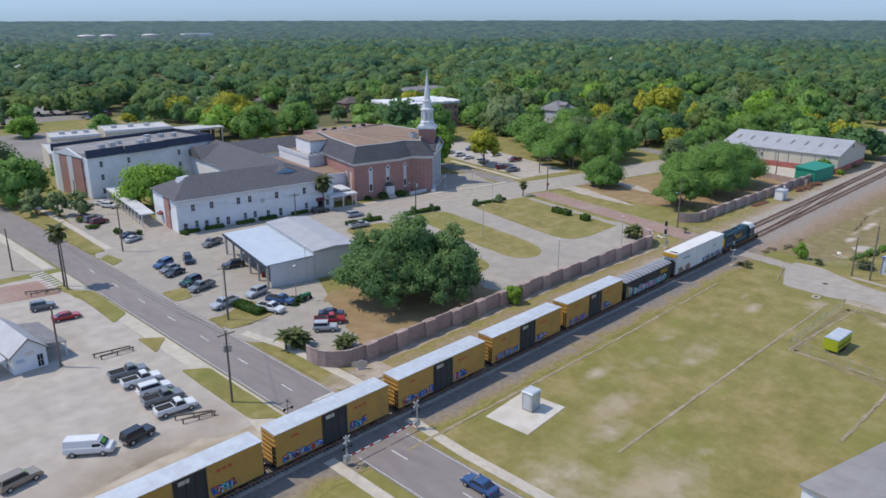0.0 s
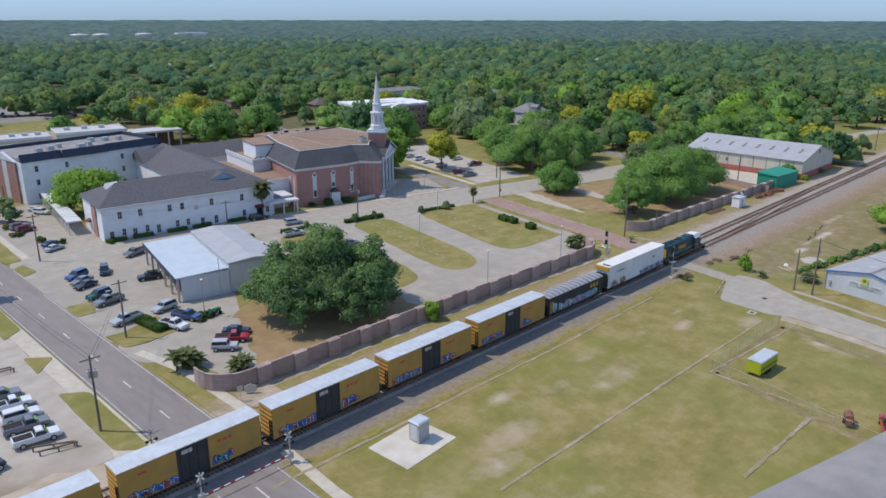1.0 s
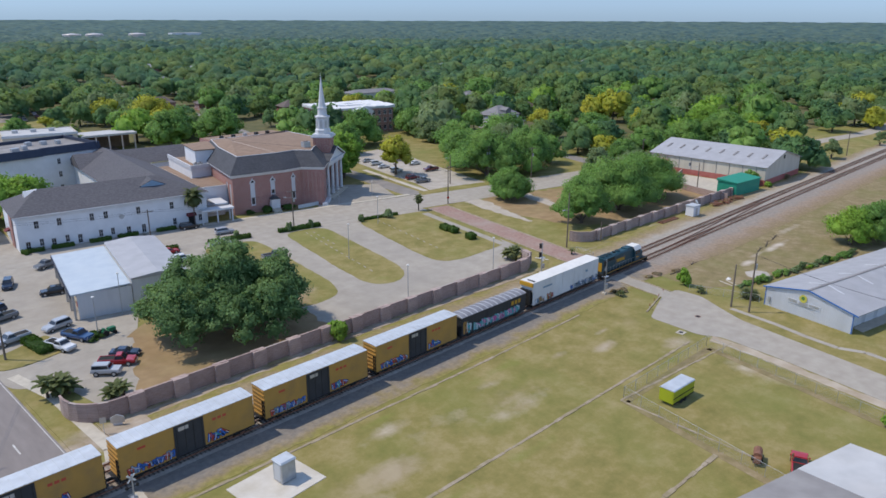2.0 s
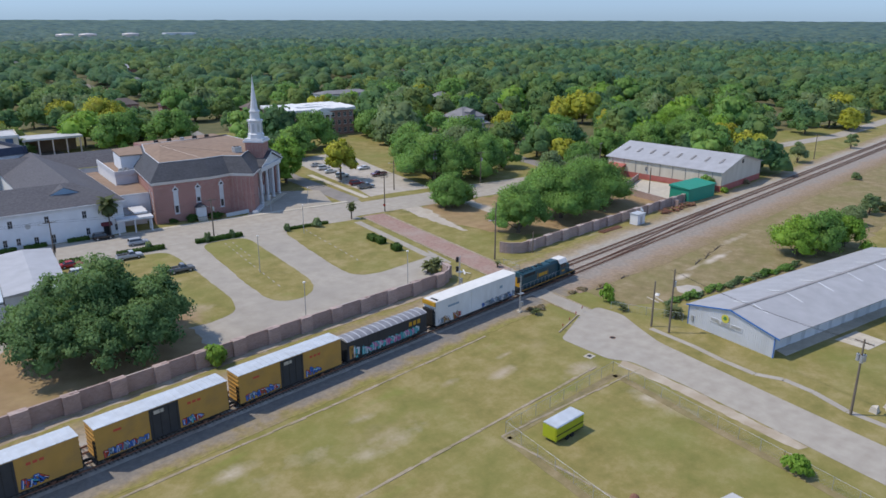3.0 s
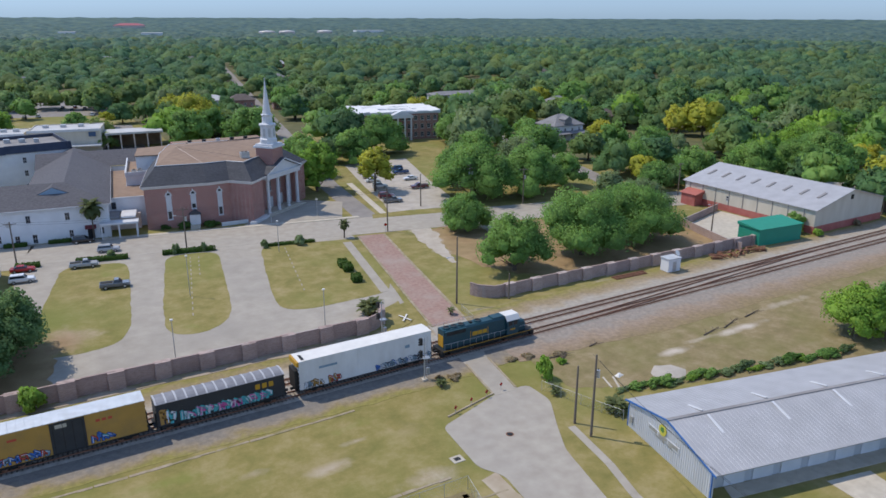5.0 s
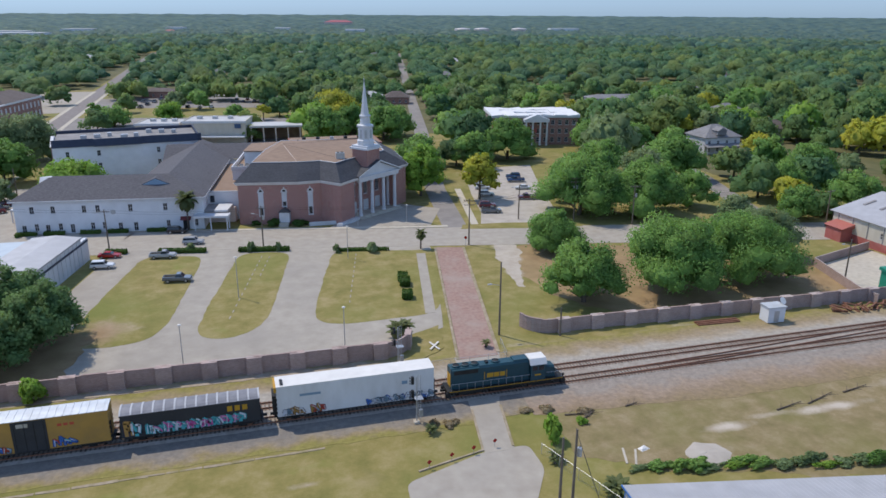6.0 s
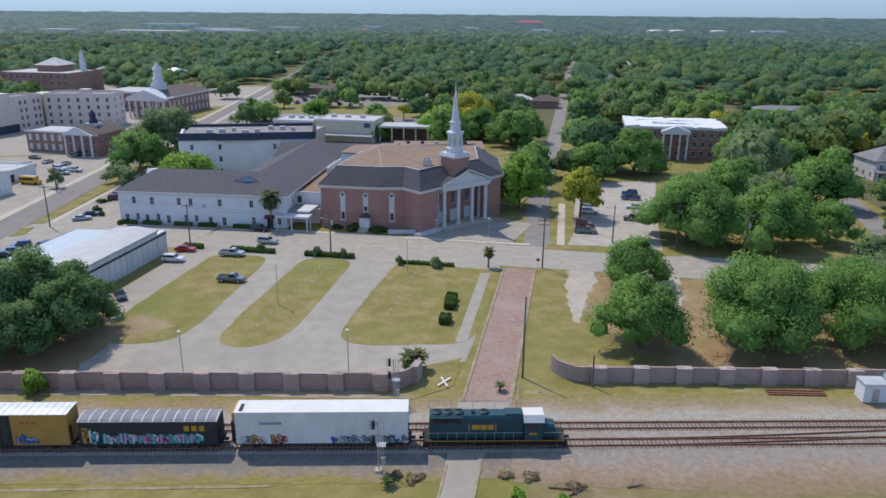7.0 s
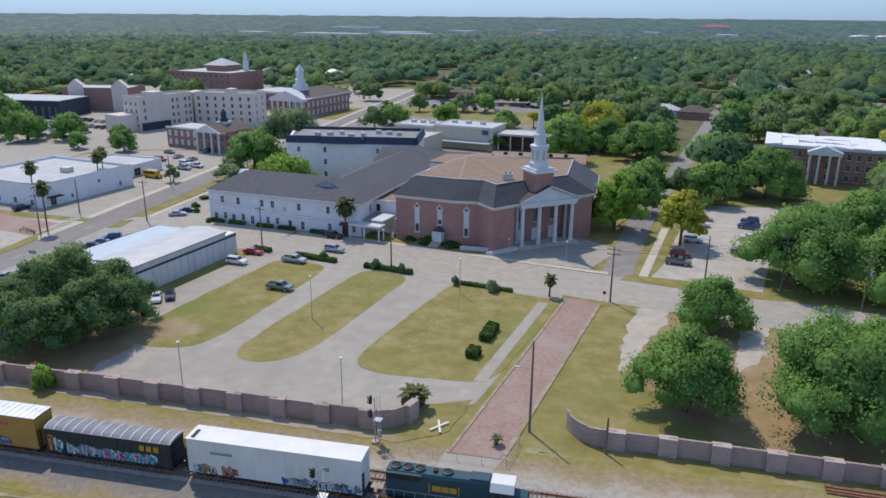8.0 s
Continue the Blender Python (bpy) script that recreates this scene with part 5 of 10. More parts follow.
# pale metal self-storage shed with blue trim
shed = thing("storage_shed", "long pale metal storage shed with blue trim", "shed", 2.2, -30.6, 0, -12)
SL, SW, SZ, SP = 62, 17, 3.7, 5.5
facade(shed, (0, 0), (0, -SW), 0, SZ, metal_wall, name="end_wall")
part("gable", Geo().loft([[(x, 0, SZ), (x, -SW, SZ), (x, -SW / 2, SP)] for x in (0.0, 0.3)]), metal_wall, shed)
facade(shed, (SL, 0), (0.3, 0), 0, SZ, metal_wall)
facade(shed, (SL, -SW), (SL, 0), 0, SZ, metal_wall)
facade(shed, (0.3, -SW + 1.6), (SL, -SW + 1.6), 0, SZ, metal_wall)
ribs = Geo()
for k in range(42):
    ribs.box(-0.06, 0, -0.3 - 0.4 * k, -0.16 - 0.4 * k, 0, SZ + 1.6 * (1 - abs(0.3 + 0.4 * k - SW / 2) / (SW / 2)))
part("wall_ribs", ribs, metal_wall, shed)
rf = Geo()
for s in (0, 1):
    y0, y1 = (0.4, -SW / 2) if s == 0 else (-SW - 0.9, -SW / 2)
    rf.loft([[(x, y0, SZ - 0.05), (x, y0, SZ + 0.08), (x, y1, SP + 0.12), (x, y1, SP)] for x in (-0.35, SL + 0.4)])
part("roof", rf, metal_roof, shed, "pale grey ribbed metal roof")
sr = Geo()
for k in range(104):
    x = -0.2 + 0.6 * k
    for y0 in (0.4, -SW - 0.9):
        sr.add([(x, y0, SZ + 0.09), (x + 0.08, y0, SZ + 0.09), (x + 0.08, -SW / 2, SP + 0.13), (x, -SW / 2, SP + 0.13), (x + 0.04, y0, SZ + 0.11), (x + 0.04, -SW / 2, SP + 0.15)], [(0, 4, 5, 3), (4, 1, 2, 5), (0, 1, 4)])
part("roof_ribs", sr, metal_roof, shed)
part("ridge_cap", Geo().box(-0.35, SL + 0.4, -SW / 2 - 0.25, -SW / 2 + 0.25, SP + 0.1, SP + 0.2), flat_roof, shed)
for k in range(6):
    part("skylight", Geo().loft([[(x, -SW / 2 - 0.5, SP + 0.12), (x, -SW / 2 - 4.0, SZ + 1.05), (x, -SW / 2 - 4.0, SZ + 1.12), (x, -SW / 2 - 0.5, SP + 0.2)] for x in (5 + 9.95 * k, 5.35 + 9.95 * k)]), white_trim, shed)
    part("skylight", Geo().loft([[(x, -SW / 2 + 0.5, SP + 0.12), (x, -SW / 2 + 3.2, SZ + 1.25), (x, -SW / 2 + 3.2, SZ + 1.33), (x, -SW / 2 + 0.5, SP + 0.2)] for x in (5 + 9.95 * k, 5.35 + 9.95 * k)]), white_trim, shed)
blue_trim = paint("blue_trim", (0.04, 0.15, 0.42), 0.5)
tr = Geo()
for y0, z0, y1, z1 in ((0.45, SZ, -SW / 2, SP + 0.05), (-SW - 0.95, SZ - 0.1, -SW / 2, SP + 0.05)):
    tr.loft([[(x, y0, z0 - 0.12), (x, y1, z1 - 0.12), (x, y1, z1 + 0.12), (x, y0, z0 + 0.12)] for x in (-0.42, -0.33)])
part("barge_board", tr, blue_trim, shed, "bright blue barge boards")
part("corner_trim", Geo().box(-0.1, 0.05, -SW - 0.05, -SW + 0.1, 0, SZ).box(-0.1, 0.05, -0.1, 0.05, 0, SZ), blue_trim, shed)
for k in range(14):
    x = 3 + 4.2 * k
    part("roller_door", Geo().box(x, x + 3.0, -SW + 1.5, -SW + 1.58, 0.05, 2.6), white_wall, shed)
sign = part("sign", Geo().box(-0.14, -0.05, -11.0, -4.6, 2.2, 3.0), metal_wall, shed, "wall sign with yellow emblem and dark bars")
part("emblem", Geo().cyl((-0.2, -7.6, 3.6), (-0.1, -7.6, 3.6), 0.75, n=18), paint("sign_yellow", (0.55, 0.5, 0.08)), sign)
part("emblem_leaf", Geo().cyl((-0.24, -7.6, 3.7), (-0.2, -7.6, 3.7), 0.4, n=5), paint("sign_green", (0.08, 0.22, 0.06)), sign)
for y0, y1, z in ((-10.8, -8.9, 2.75), (-8.6, -6.9, 2.75), (-6.5, -4.8, 2.75), (-9.6, -6.2, 2.3)):
    part("lettering_bar", Geo().box(-0.18, -0.14, y0, y1, z - (0.3 if z > 2.5 else 0.12), z + (0.2 if z > 2.5 else 0.1)), steel_grey, sign)
part("meter_box", Geo().box(-0.25, -0.02, -1.2, -0.7, 0.9, 1.9), steel_grey, shed)
structure("shed_slab", Geo().prism([(1, -48.5), (60, -61), (60.5, -58), (2, -46.5)], 0.0, 0.05), concrete, "concrete apron along the storage shed", "pavement")
structure("shed_apron", Geo().prism([(13.5, -52), (20, -53.4), (18.8, -58.6), (13, -57.4)], 0.0, 0.06), concrete, "square concrete apron in the grass", "pavement")

# cream warehouse with red plinth
wh = thing("warehouse", "cream metal warehouse with red lower wall and pale roof", "warehouse", 108.2, 12.4, 0, 0)
WX, WY, WZ, WP = 30, 42, 6.2, 9.9
red_plinth = material("red_plinth", [(0.36, 0.10, 0.085), (0.43, 0.14, 0.12)], 0.7, 0.85, big=0.3, bigscale=0.3, bigcol=(0.42, 0.2, 0.17))
facade(wh, (0, 0), (WX, 0), 1.9, WZ, cream_wall)
facade(wh, (WX, 0.3), (WX, WY), 1.9, WZ, cream_wall)
facade(wh, (WX, WY), (0, WY), 1.9, WZ, cream_wall)
facade(wh, (0, WY), (0, 0.3), 1.9, WZ, cream_wall, [(15, 16, 3, 4.4)])
part("plinth", Geo().box(-0.05, WX + 0.05, -0.05, WY + 0.05, 0, 1.9), red_plinth, wh, "red painted block plinth")
part("gable", Geo().loft([[(0, y, WZ), (WX, y, WZ), (WX / 2, y, WP)] for y in (0.0, 0.3)]), cream_wall, wh)
part("gable", Geo().loft([[(0, y, WZ), (WX, y, WZ), (WX / 2, y, WP)] for y in (WY - 0.3, WY)]), cream_wall, wh)
rf = Geo()
for x0 in (-0.5, WX + 0.5):
    rf.loft([[(x0, y, WZ - 0.1), (x0, y, WZ + 0.05), (WX / 2, y, WP + 0.18), (WX / 2, y, WP + 0.03)] for y in (-0.5, WY + 0.5)])
part("roof", rf, metal_roof, wh, "pale grey metal gable roof")
for k in range(8):
    y = 3.5 + 5 * k
    part("skylight", Geo().loft([[(6.0, yy, WZ + 1.75), (9.5, yy, WZ + 2.6), (9.5, yy, WZ + 2.72), (6.0, yy, WZ + 1.87)] for yy in (y, y + 0.7)]), flat_roof, wh)
for k in range(9):
    part("downpipe", Geo().box(-0.12, 0.0, 3 + 4.6 * k, 3.18 + 4.6 * k, 1.9, WZ), flat_roof, wh)
part("gable_vent", Geo().box(WX / 2 - 0.6, WX / 2 + 0.6, -0.08, 0, 7.4, 8.6), black_iron, wh)
part("entry_porch", Geo().box(-3.4, -0.1, WY - 7, WY - 2, 0, 3.4), red_plinth, wh)
part("porch_roof", Geo().loft([[(-3.8, y, 3.4), (0, y, 3.4), (0, y, 4.4)] for y in (WY - 7.5, WY - 1.5)]), paint("red_tin", (0.42, 0.13, 0.1), 0.7), wh)
green = paint("green_tin", (0.02, 0.26, 0.17), 0.6)
gs_ = thing("green_shed", "green corrugated metal shed beside the warehouse", "shed", 87.2, 12.7, 0, -5.5)
block(gs_, 0, 14.3, 0, 6.5, 0, 4.05, green)
part("roof", Geo().loft([[(-0.3, y, 4.05), (14.6, y, 4.05), (14.6, y, z), (-0.3, y, z)] for y, z in ((-0.3, 4.2), (6.8, 4.75))]), green, gs_)
structure("warehouse_yard", Geo().prism([(82, 16.5), (87, 20), (108, 18), (107, 40.5), (86.2, 34.2)], 0.0, 0.05), concrete, "pale paved yard beside the warehouse", "yard")
yard = thing("yard_wall", "grey block yard wall by the warehouse", "wall")
for a, b in (((80.9, 12.5), (80.7, 16.7)), ((80.7, 16.7), (85.7, 34.5)), ((85.7, 34.5), (107, 41))):
    band([a, b], 0.25, 0, 2.0, yg := Geo())
    part("panel", yg, wall_brick, yard)

# far school with columns and a white roof
school = thing("school_building", "red brick school with white portico and pale roof", "school", 69, 200, 0, -12)
block(school, 0, 36, 0, 24, 0, 11.4, city_brick, south=[h for z in (1.2, 4.8, 8.4) for h in row(12, 36, 1.5, z, z + 2.0)], west=[h for z in (1.2, 4.8, 8.4) for h in row(6, 23, 1.5, z, z + 2.0)])
part("roof", Geo().box(-0.8, 36.8, -0.8, 24.8, 11.4, 12.2), pale_roof, school, "patched white roof")
white_sheet = paint("white_roof_sheet", (0.74, 0.73, 0.72), 0.7, dirt=0.25)
rng = random.Random(14)
for k in range(7):
    for q in range(3):
        x, y = -0.8 + 5.37 * k, -0.8 + 8.53 * q
        zz = [12.2 + rng.uniform(0.05, 0.9) for c in range(4)]
        part("roof_patch", Geo().add([(x + 0.05, y + 0.05, 12.19), (x + 5.3, y + 0.05, 12.19), (x + 5.3, y + 8.45, 12.19), (x + 0.05, y + 8.45, 12.19), (x + 0.05, y + 0.05, zz[0]), (x + 5.3, y + 0.05, zz[1]), (x + 5.3, y + 8.45, zz[2]), (x + 0.05, y + 8.45, zz[3])], [(0, 3, 2, 1), (4, 5, 6), (4, 6, 7), (0, 1, 5, 4), (1, 2, 6, 5), (2, 3, 7, 6), (3, 0, 4, 7)]), white_sheet, school)
for x in (13.6, 16.4, 19.6, 22.4):
    part("column", Geo().lathe([(0.5, 0.3), (0.42, 1), (0.36, 9.6), (0.55, 10)], 10, (x, -3.4)), white_trim, school)
part("pediment", Geo().box(12.8, 23.2, -4, 0, 10, 11).loft([[(12.6, y, 11), (23.4, y, 11), (18, y, 13.2)] for y in (-4.2, 0.5)]), white_trim, school)
part("banner", Geo().box(17.2, 18.8, -0.2, -0.1, 5.2, 6.8), paint("banner_red", (0.5, 0.12, 0.12)), school)

# wooden houses between the trees
HOUSES = [(143, 158, 16, 13, 6.5, 11, 0, white_trim, grey_house_roof, "white wooden house with grey hipped roof and porch"), (118, 232, 14, 11, 5, 9, 10, beige_wall, dark_roof, "house among trees with dark roof"),
          (96, 275, 13, 10, 5, 8.5, -10, city_brick, dark_roof, "brick house among trees with dark roof"), (74, 330, 16, 10, 4, 7, -12, city_brick, dark_roof, "low brick house with dark roof"), (36, 360, 18, 11, 4, 7, -12, white_trim, pale_roof, "low white house with pale roof"),
          (54, 352, 15, 10, 4, 7.5, -12, city_brick, dark_roof, "low brick house with brown roof"), (165, 300, 36, 12, 6, 8, -8, white_trim, grey_house_roof, "long grey-roofed building behind trees"), (210, 240, 14, 11, 5, 8.5, 5, beige_wall, grey_house_roof, "house among trees with grey roof"),
          (-90, 420, 20, 12, 4, 6, -12, city_brick, dark_roof, "low brick building beside the street"), (250, 330, 14, 10, 5, 8, 0, white_trim, grey_house_roof, "pale house among trees"), (300, 220, 14, 10, 5, 8, 0, white_trim, grey_house_roof, "pale house among trees"), (190, 180, 13, 10, 5, 8.5, 0, white_trim, dark_roof, "white house among trees")]
for x, y, w, d, h, r, rz, wm, rm, lb in HOUSES:
    b = thing("house", lb, "house", x, y, 0, rz)
    block(b, 0, w, 0, d, 0, h, wm, south=row(4, w, 1.1, 1.0, 2.6) + (row(4, w, 1.1, 3.9, 5.4) if h > 6 else []), west=row(3, d - 0.6, 1.0, 1.0, 2.6))
    part("roof", hip(0, w, 0, d, h + 0.2, r, 0.6), rm, b)
    if h > 6:
        part("porch_roof", Geo().loft([[(-1, -3.4, 3.2), (w + 1, -3.4, 3.2), (w + 1, -3.4, 3.4), (-1, -3.4, 3.4)], [(-1, 0, 4.0), (w + 1, 0, 4.0), (w + 1, 0, 4.2), (-1, 0, 4.2)]]), rm, b)
        for k in range(6):
            part("post", Geo().box(-0.8 + 3.4 * k, -0.6 + 3.4 * k, -3.2, -3.0, 0, 3.2), white_trim, b)
        part("dormer", Geo().box(5, 9, -0.5, 4, 7.5, 9.2).loft([[(4.7, y, 9.2), (9.3, y, 9.2), (7, y, 10.6)] for y in (-0.8, 4)]), rm, b)

# small white house on the west lot
sh = thing("small_house", "small white gabled building with grey roof and side porch", "house", -143.7, 49.8, 0, 3)
block(sh, 0, 5, 0, 13, 0, 3.2, white_wall, south=[(3.5, 4.5, 0.1, 2.3)], west=[(9.5, 10.5, 0.1, 2.2)], pane_mat=dark_inside, sill=False)
part("gable", Geo().loft([[(0, y, 3.2), (5, y, 3.2), (2.5, y, 5.2)] for y in (0.0, 0.3)]), white_wall, sh)
rf = Geo()
for x0 in (-0.5, 5.4):
    rf.loft([[(x0, y, 2.98), (x0, y, 3.1), (2.5, y, 5.5), (2.5, y, 5.38)] for y in (-0.5, 13.5)])
part("roof", rf, metal_roof, sh, "pale grey metal gable roof")
part("barge_board", Geo().loft([[(-0.5, y, 2.9), (2.5, y, 5.3), (2.5, y, 5.52), (-0.5, y, 3.12)] for y in (-0.56, -0.51)]).loft([[(5.4, y, 2.9), (2.5, y, 5.3), (2.5, y, 5.52), (5.4, y, 3.12)] for y in (-0.56, -0.51)]), dark_roof, sh)
part("porch_roof", Geo().loft([[(5.2, y, 3.1), (8.6, y, 2.5), (8.6, y, 2.62), (5.2, y, 3.24)] for y in (1.0, 12.8)]), grey_house_roof, sh, "dark shingle side porch roof")
part("west_lean_to", Geo().loft([[(-0.6, y, 2.7), (-3.4, y, 2.1), (-3.4, y, 2.2), (-0.6, y, 2.85)] for y in (0.5, 8)]), metal_roof, sh)
for y in (1.3, 7, 12.4):
    part("porch_post", Geo().box(8.3, 8.46, y - 0.08, y + 0.08, 0, 2.52), white_trim, sh)
for y in (0.8, 7.6):
    part("porch_post", Geo().box(-3.3, -3.16, y - 0.07, y + 0.07, 0, 2.12), white_trim, sh)
part("window_hood", Geo().loft([[(0.4, -0.02, 2.3), (1.6, -0.02, 2.3), (1.6, -0.02, 2.2), (0.4, -0.02, 2.2)], [(0.4, -0.8, 2.0), (1.6, -0.8, 2.0), (1.6, -0.8, 1.94), (0.4, -0.8, 1.94)]]), white_trim, sh)
part("wall_sign", Geo().box(2.0, 3.2, -0.06, -0.01, 2.6, 3.2), beige_wall, sh)

# low grey building by the south field
lb_ = thing("low_building", "low grey-roofed building beside the field", "building", -93.2, -48.3, 0, -14.5)
block(lb_, 0, 48, -16, 0, 0, 3.7, white_wall)
part("roof", Geo().loft([[(x, 0.3, 3.7), (x, 0.3, 3.9), (x, -8, 4.9), (x, -16.3, 3.9), (x, -16.3, 3.7)] for x in (-0.3, 38)]), flat_roof, lb_)
part("pale_roof", Geo().loft([[(x, 0.3, 3.7), (x, 0.3, 3.95), (x, -8, 4.95), (x, -16.3, 3.95), (x, -16.3, 3.7)] for x in (38, 48.3)]), pale_roof, lb_)

# town blocks
store = thing("white_store", "white flat-roofed store with striped parapet", "store", -176, 112.5, 0, -12)
block(store, 0, 35, 0, 34, 0, 6.8, white_wall, south=row(5, 35, 1.4, 0.6, 2.4), east=[(3, 5, 0.1, 2.4), (10, 11, 1, 2.2), (20, 21, 3.5, 4.6), (28, 29, 1, 2.4)])
part("roof", Geo().box(0.4, 34.6, 0.4, 33.6, 5.9, 6.0), pale_roof, store)
part("coping", Geo().box(-0.1, 35.1, -0.12, 0.35, 6.8, 7.0).box(34.7, 35.1, 0.35, 33.7, 6.8, 7.0), blue_roof, store)
part("door_awning", Geo().box(35.02, 37, 2, 6.5, 2.7, 2.9), dark_inside, store)
part("rooftop_unit", Geo().box(22, 25, 18, 20.5, 6, 7.6), steel_grey, store)
store2 = thing("white_store", "low white store with dark bays", "store", -151, 140.5, 0, -8)
block(store2, -14, 8, 0, 24, 0, 4.2, white_wall, east=[(3, 6, 0.1, 2.8), (10, 13, 0.1, 2.8)], pane_mat=dark_inside)
part("roof", Geo().box(-13.6, 7.6, 0.4, 23.6, 3.6, 3.7), pale_roof, store2)
hotel = thing("office_block", "beige stucco office block of five storeys", "building", -198.5, 239.5, 0, -20)
block(hotel, -11, 0, 0, 31, 0, 15.9, beige_wall, south=[h for k in range(4) for h in row(3, 11, 1.3, 1.4 + 3.4 * k, 3.2 + 3.4 * k)], east=[h for k in range(4) for a in (2.4, 18.5, 21.3, 26.0, 28.6) for h in ((a, a + 1.3, 1.6 + 3.4 * k, 3.5 + 3.4 * k),)], sill=False)
part("stair_head", Geo().box(-8, 0.12, 8, 14.5, 0, 17.4), beige_wall, hotel)
part("low_wing", Geo().box(-13, -2, -9, -0.02, 0, 8), beige_wall, hotel)
part("roof", Geo().box(-10.7, -0.3, 0.3, 30.7, 15.0, 15.2), flat_roof, hotel)
part("dark_base", Geo().box(0.13, 0.4, 1, 17, 0, 3.6), navy_band, hotel)
wing = thing("office_block", "beige stucco wing of the office block with rows of windows", "building", -187, 269.5, 0, 2)
block(wing, 0, 31, 0, 16, 0, 15.7, beige_wall, south=[h for k in range(4) for h in row(7, 31, 1.4, 1.6 + 3.4 * k, 3.5 + 3.4 * k)], east=[h for k in range(4) for h in row(2, 15, 1.3, 1.6 + 3.4 * k, 3.5 + 3.4 * k)], sill=False)
part("roof", Geo().box(0.3, 30.7, 0.3, 15.7, 14.8, 15.0), flat_roof, wing)
part("link_bay", Geo().box(-7, -0.02, 2, 14, 0, 15.2), cream_wall, wing, "cream link bay")
part("stair_head", Geo().box(15, 19, 4, 9, 15, 17.2), beige_wall, wing)
civ = thing("civic_building", "brick civic building with white columns and cupola", "building", -165, 208, 0, -14)
block(civ, 0, 20, 0, 14, 0, 8, city_brick, south=[h for z in (1, 4.6) for h in row(6, 20, 1.5, z, z + 2.3)], pane_mat=white_trim)
block(civ, 20, 34, -3, 14, 0, 8, city_brick, south=[h for z in (1, 4.6) for h in row(4, 14, 1.2, z, z + 2.2)], east=[h for z in (1, 4.6) for h in row(5, 16, 1.2, z, z + 2.2)])
part("roof", Geo().box(0.3, 19.7, 0.3, 13.7, 7.6, 7.9), pale_roof, civ)
part("cornice", Geo().box(-0.3, 20, -0.3, 0.0, 7.6, 8.3).box(19.7, 34.3, -3.4, -3.0, 7.6, 8.3), white_trim, civ)
part("gable_roof", Geo().loft([[(20, y, 8.1), (34, y, 8.1), (27, y, 11.4)] for y in (-5, 14)]), dark_roof, civ)
part("pediment", Geo().loft([[(20, y, 8.1), (34, y, 8.1), (27, y, 11.2)] for y in (-5.6, -5.0)]), white_trim, civ)
for k in range(4):
    part("column", Geo().lathe([(0.45, 0), (0.38, 7.4), (0.5, 8.0)], 10, (21.4 + 3.7 * k, -5)), white_trim, civ)
part("cupola", Geo().lathe([(1.7, 10.5), (1.7, 12.4), (2.0, 12.6), (1.2, 12.8), (1.1, 14.4), (1.4, 14.6), (0.2, 16.4)], 8, (27, 5)), navy_band, civ)
part("cupola_base", Geo().box(24.8, 29.2, 2.8, 7.2, 9, 11.4), white_trim, civ)
ch = thing("city_hall", "long brick city hall with white cupola", "building", -160.5, 306, 0, -12)
block(ch, 0, 20, 0, 44, 0, 10.2, city_brick, south=[h for z in (1.2, 5.6) for h in row(6, 20, 1.6, z, z + 2.8)], east=[h for z in (1.2, 5.6) for h in row(10, 43, 1.5, z, z + 2.6)], pane_mat=white_trim)
part("roof", hip(0, 20, 0, 44, 10.5, 14.6, 0.5), dark_roof, ch)
block(ch, -30, -0.3, 22, 44, 0, 10, city_brick, south=[h for z in (1.2, 5.6) for h in row(9, 30, 1.5, z, z + 2.6)])
part("wing_roof", Geo().box(-30.5, 0, 21.5, 44.5, 10.0, 10.5), pale_roof, ch)
part("cornice", Geo().box(20.02, 20.6, -0.5, 44.5, 9.6, 10.5).box(-30.5, -0.6, 21.2, 21.5, 9.4, 10.5), white_trim, ch)
part("pediment", Geo().box(-0.8, 20.8, -4, -0.02, 8.8, 10.2).loft([[(-1.2, y, 10.2), (21.2, y, 10.2), (10, y, 14.4)] for y in (-4.2, 5)]), white_trim, ch)
for k in range(6):
    part("column", Geo().lathe([(0.55, 0), (0.48, 8.2), (0.65, 8.8)], 10, (0.6 + 3.76 * k, -3.4)), white_trim, ch)
part("cupola_base", Geo().box(7, 13, 7, 13, 12, 16.5), white_trim, ch)
part("cupola", Geo().lathe([(2.7, 16.5), (2.7, 19), (3.0, 19.3), (2.2, 19.6), (2.1, 23.4), (2.6, 23.7), (1.7, 25), (0.3, 27.2)], 8, (10, 10)), white_trim, ch)
rng = random.Random(8)
co = thing("courthouse", "red brick courthouse with a white pyramid roof", "building", -290, 415, 0, -12)
block(co, 0, 54, 0, 36, 0, 14, city_brick, south=[h for z in (2, 6.2, 10.2) for h in row(11, 54, 1.6, z, z + 2.4)])
part("roof", Geo().box(0.4, 53.6, 0.4, 35.6, 13.2, 13.4), pale_roof, co)
part("tower", Geo().box(20, 36, 16, 32, 13, 17.5), city_brick, co)
part("pyramid_roof", Geo().loft([[(18.6, 14.6, 17.5), (37.4, 14.6, 17.5), (37.4, 33.4, 17.5), (18.6, 33.4, 17.5)], [(27.5, 23.5, 22), (28.5, 23.5, 22), (28.5, 24.5, 22), (27.5, 24.5, 22)]]), pale_roof, co)
part("cupola", Geo().lathe([(2, 13.5), (2, 20), (2.3, 20.3), (1.5, 20.6), (1.4, 24), (0.2, 27)], 8, (44, 30)), white_trim, co)
th = thing("theatre", "red brick theatre with white gable trim", "building", -284, 296, 0, 8)
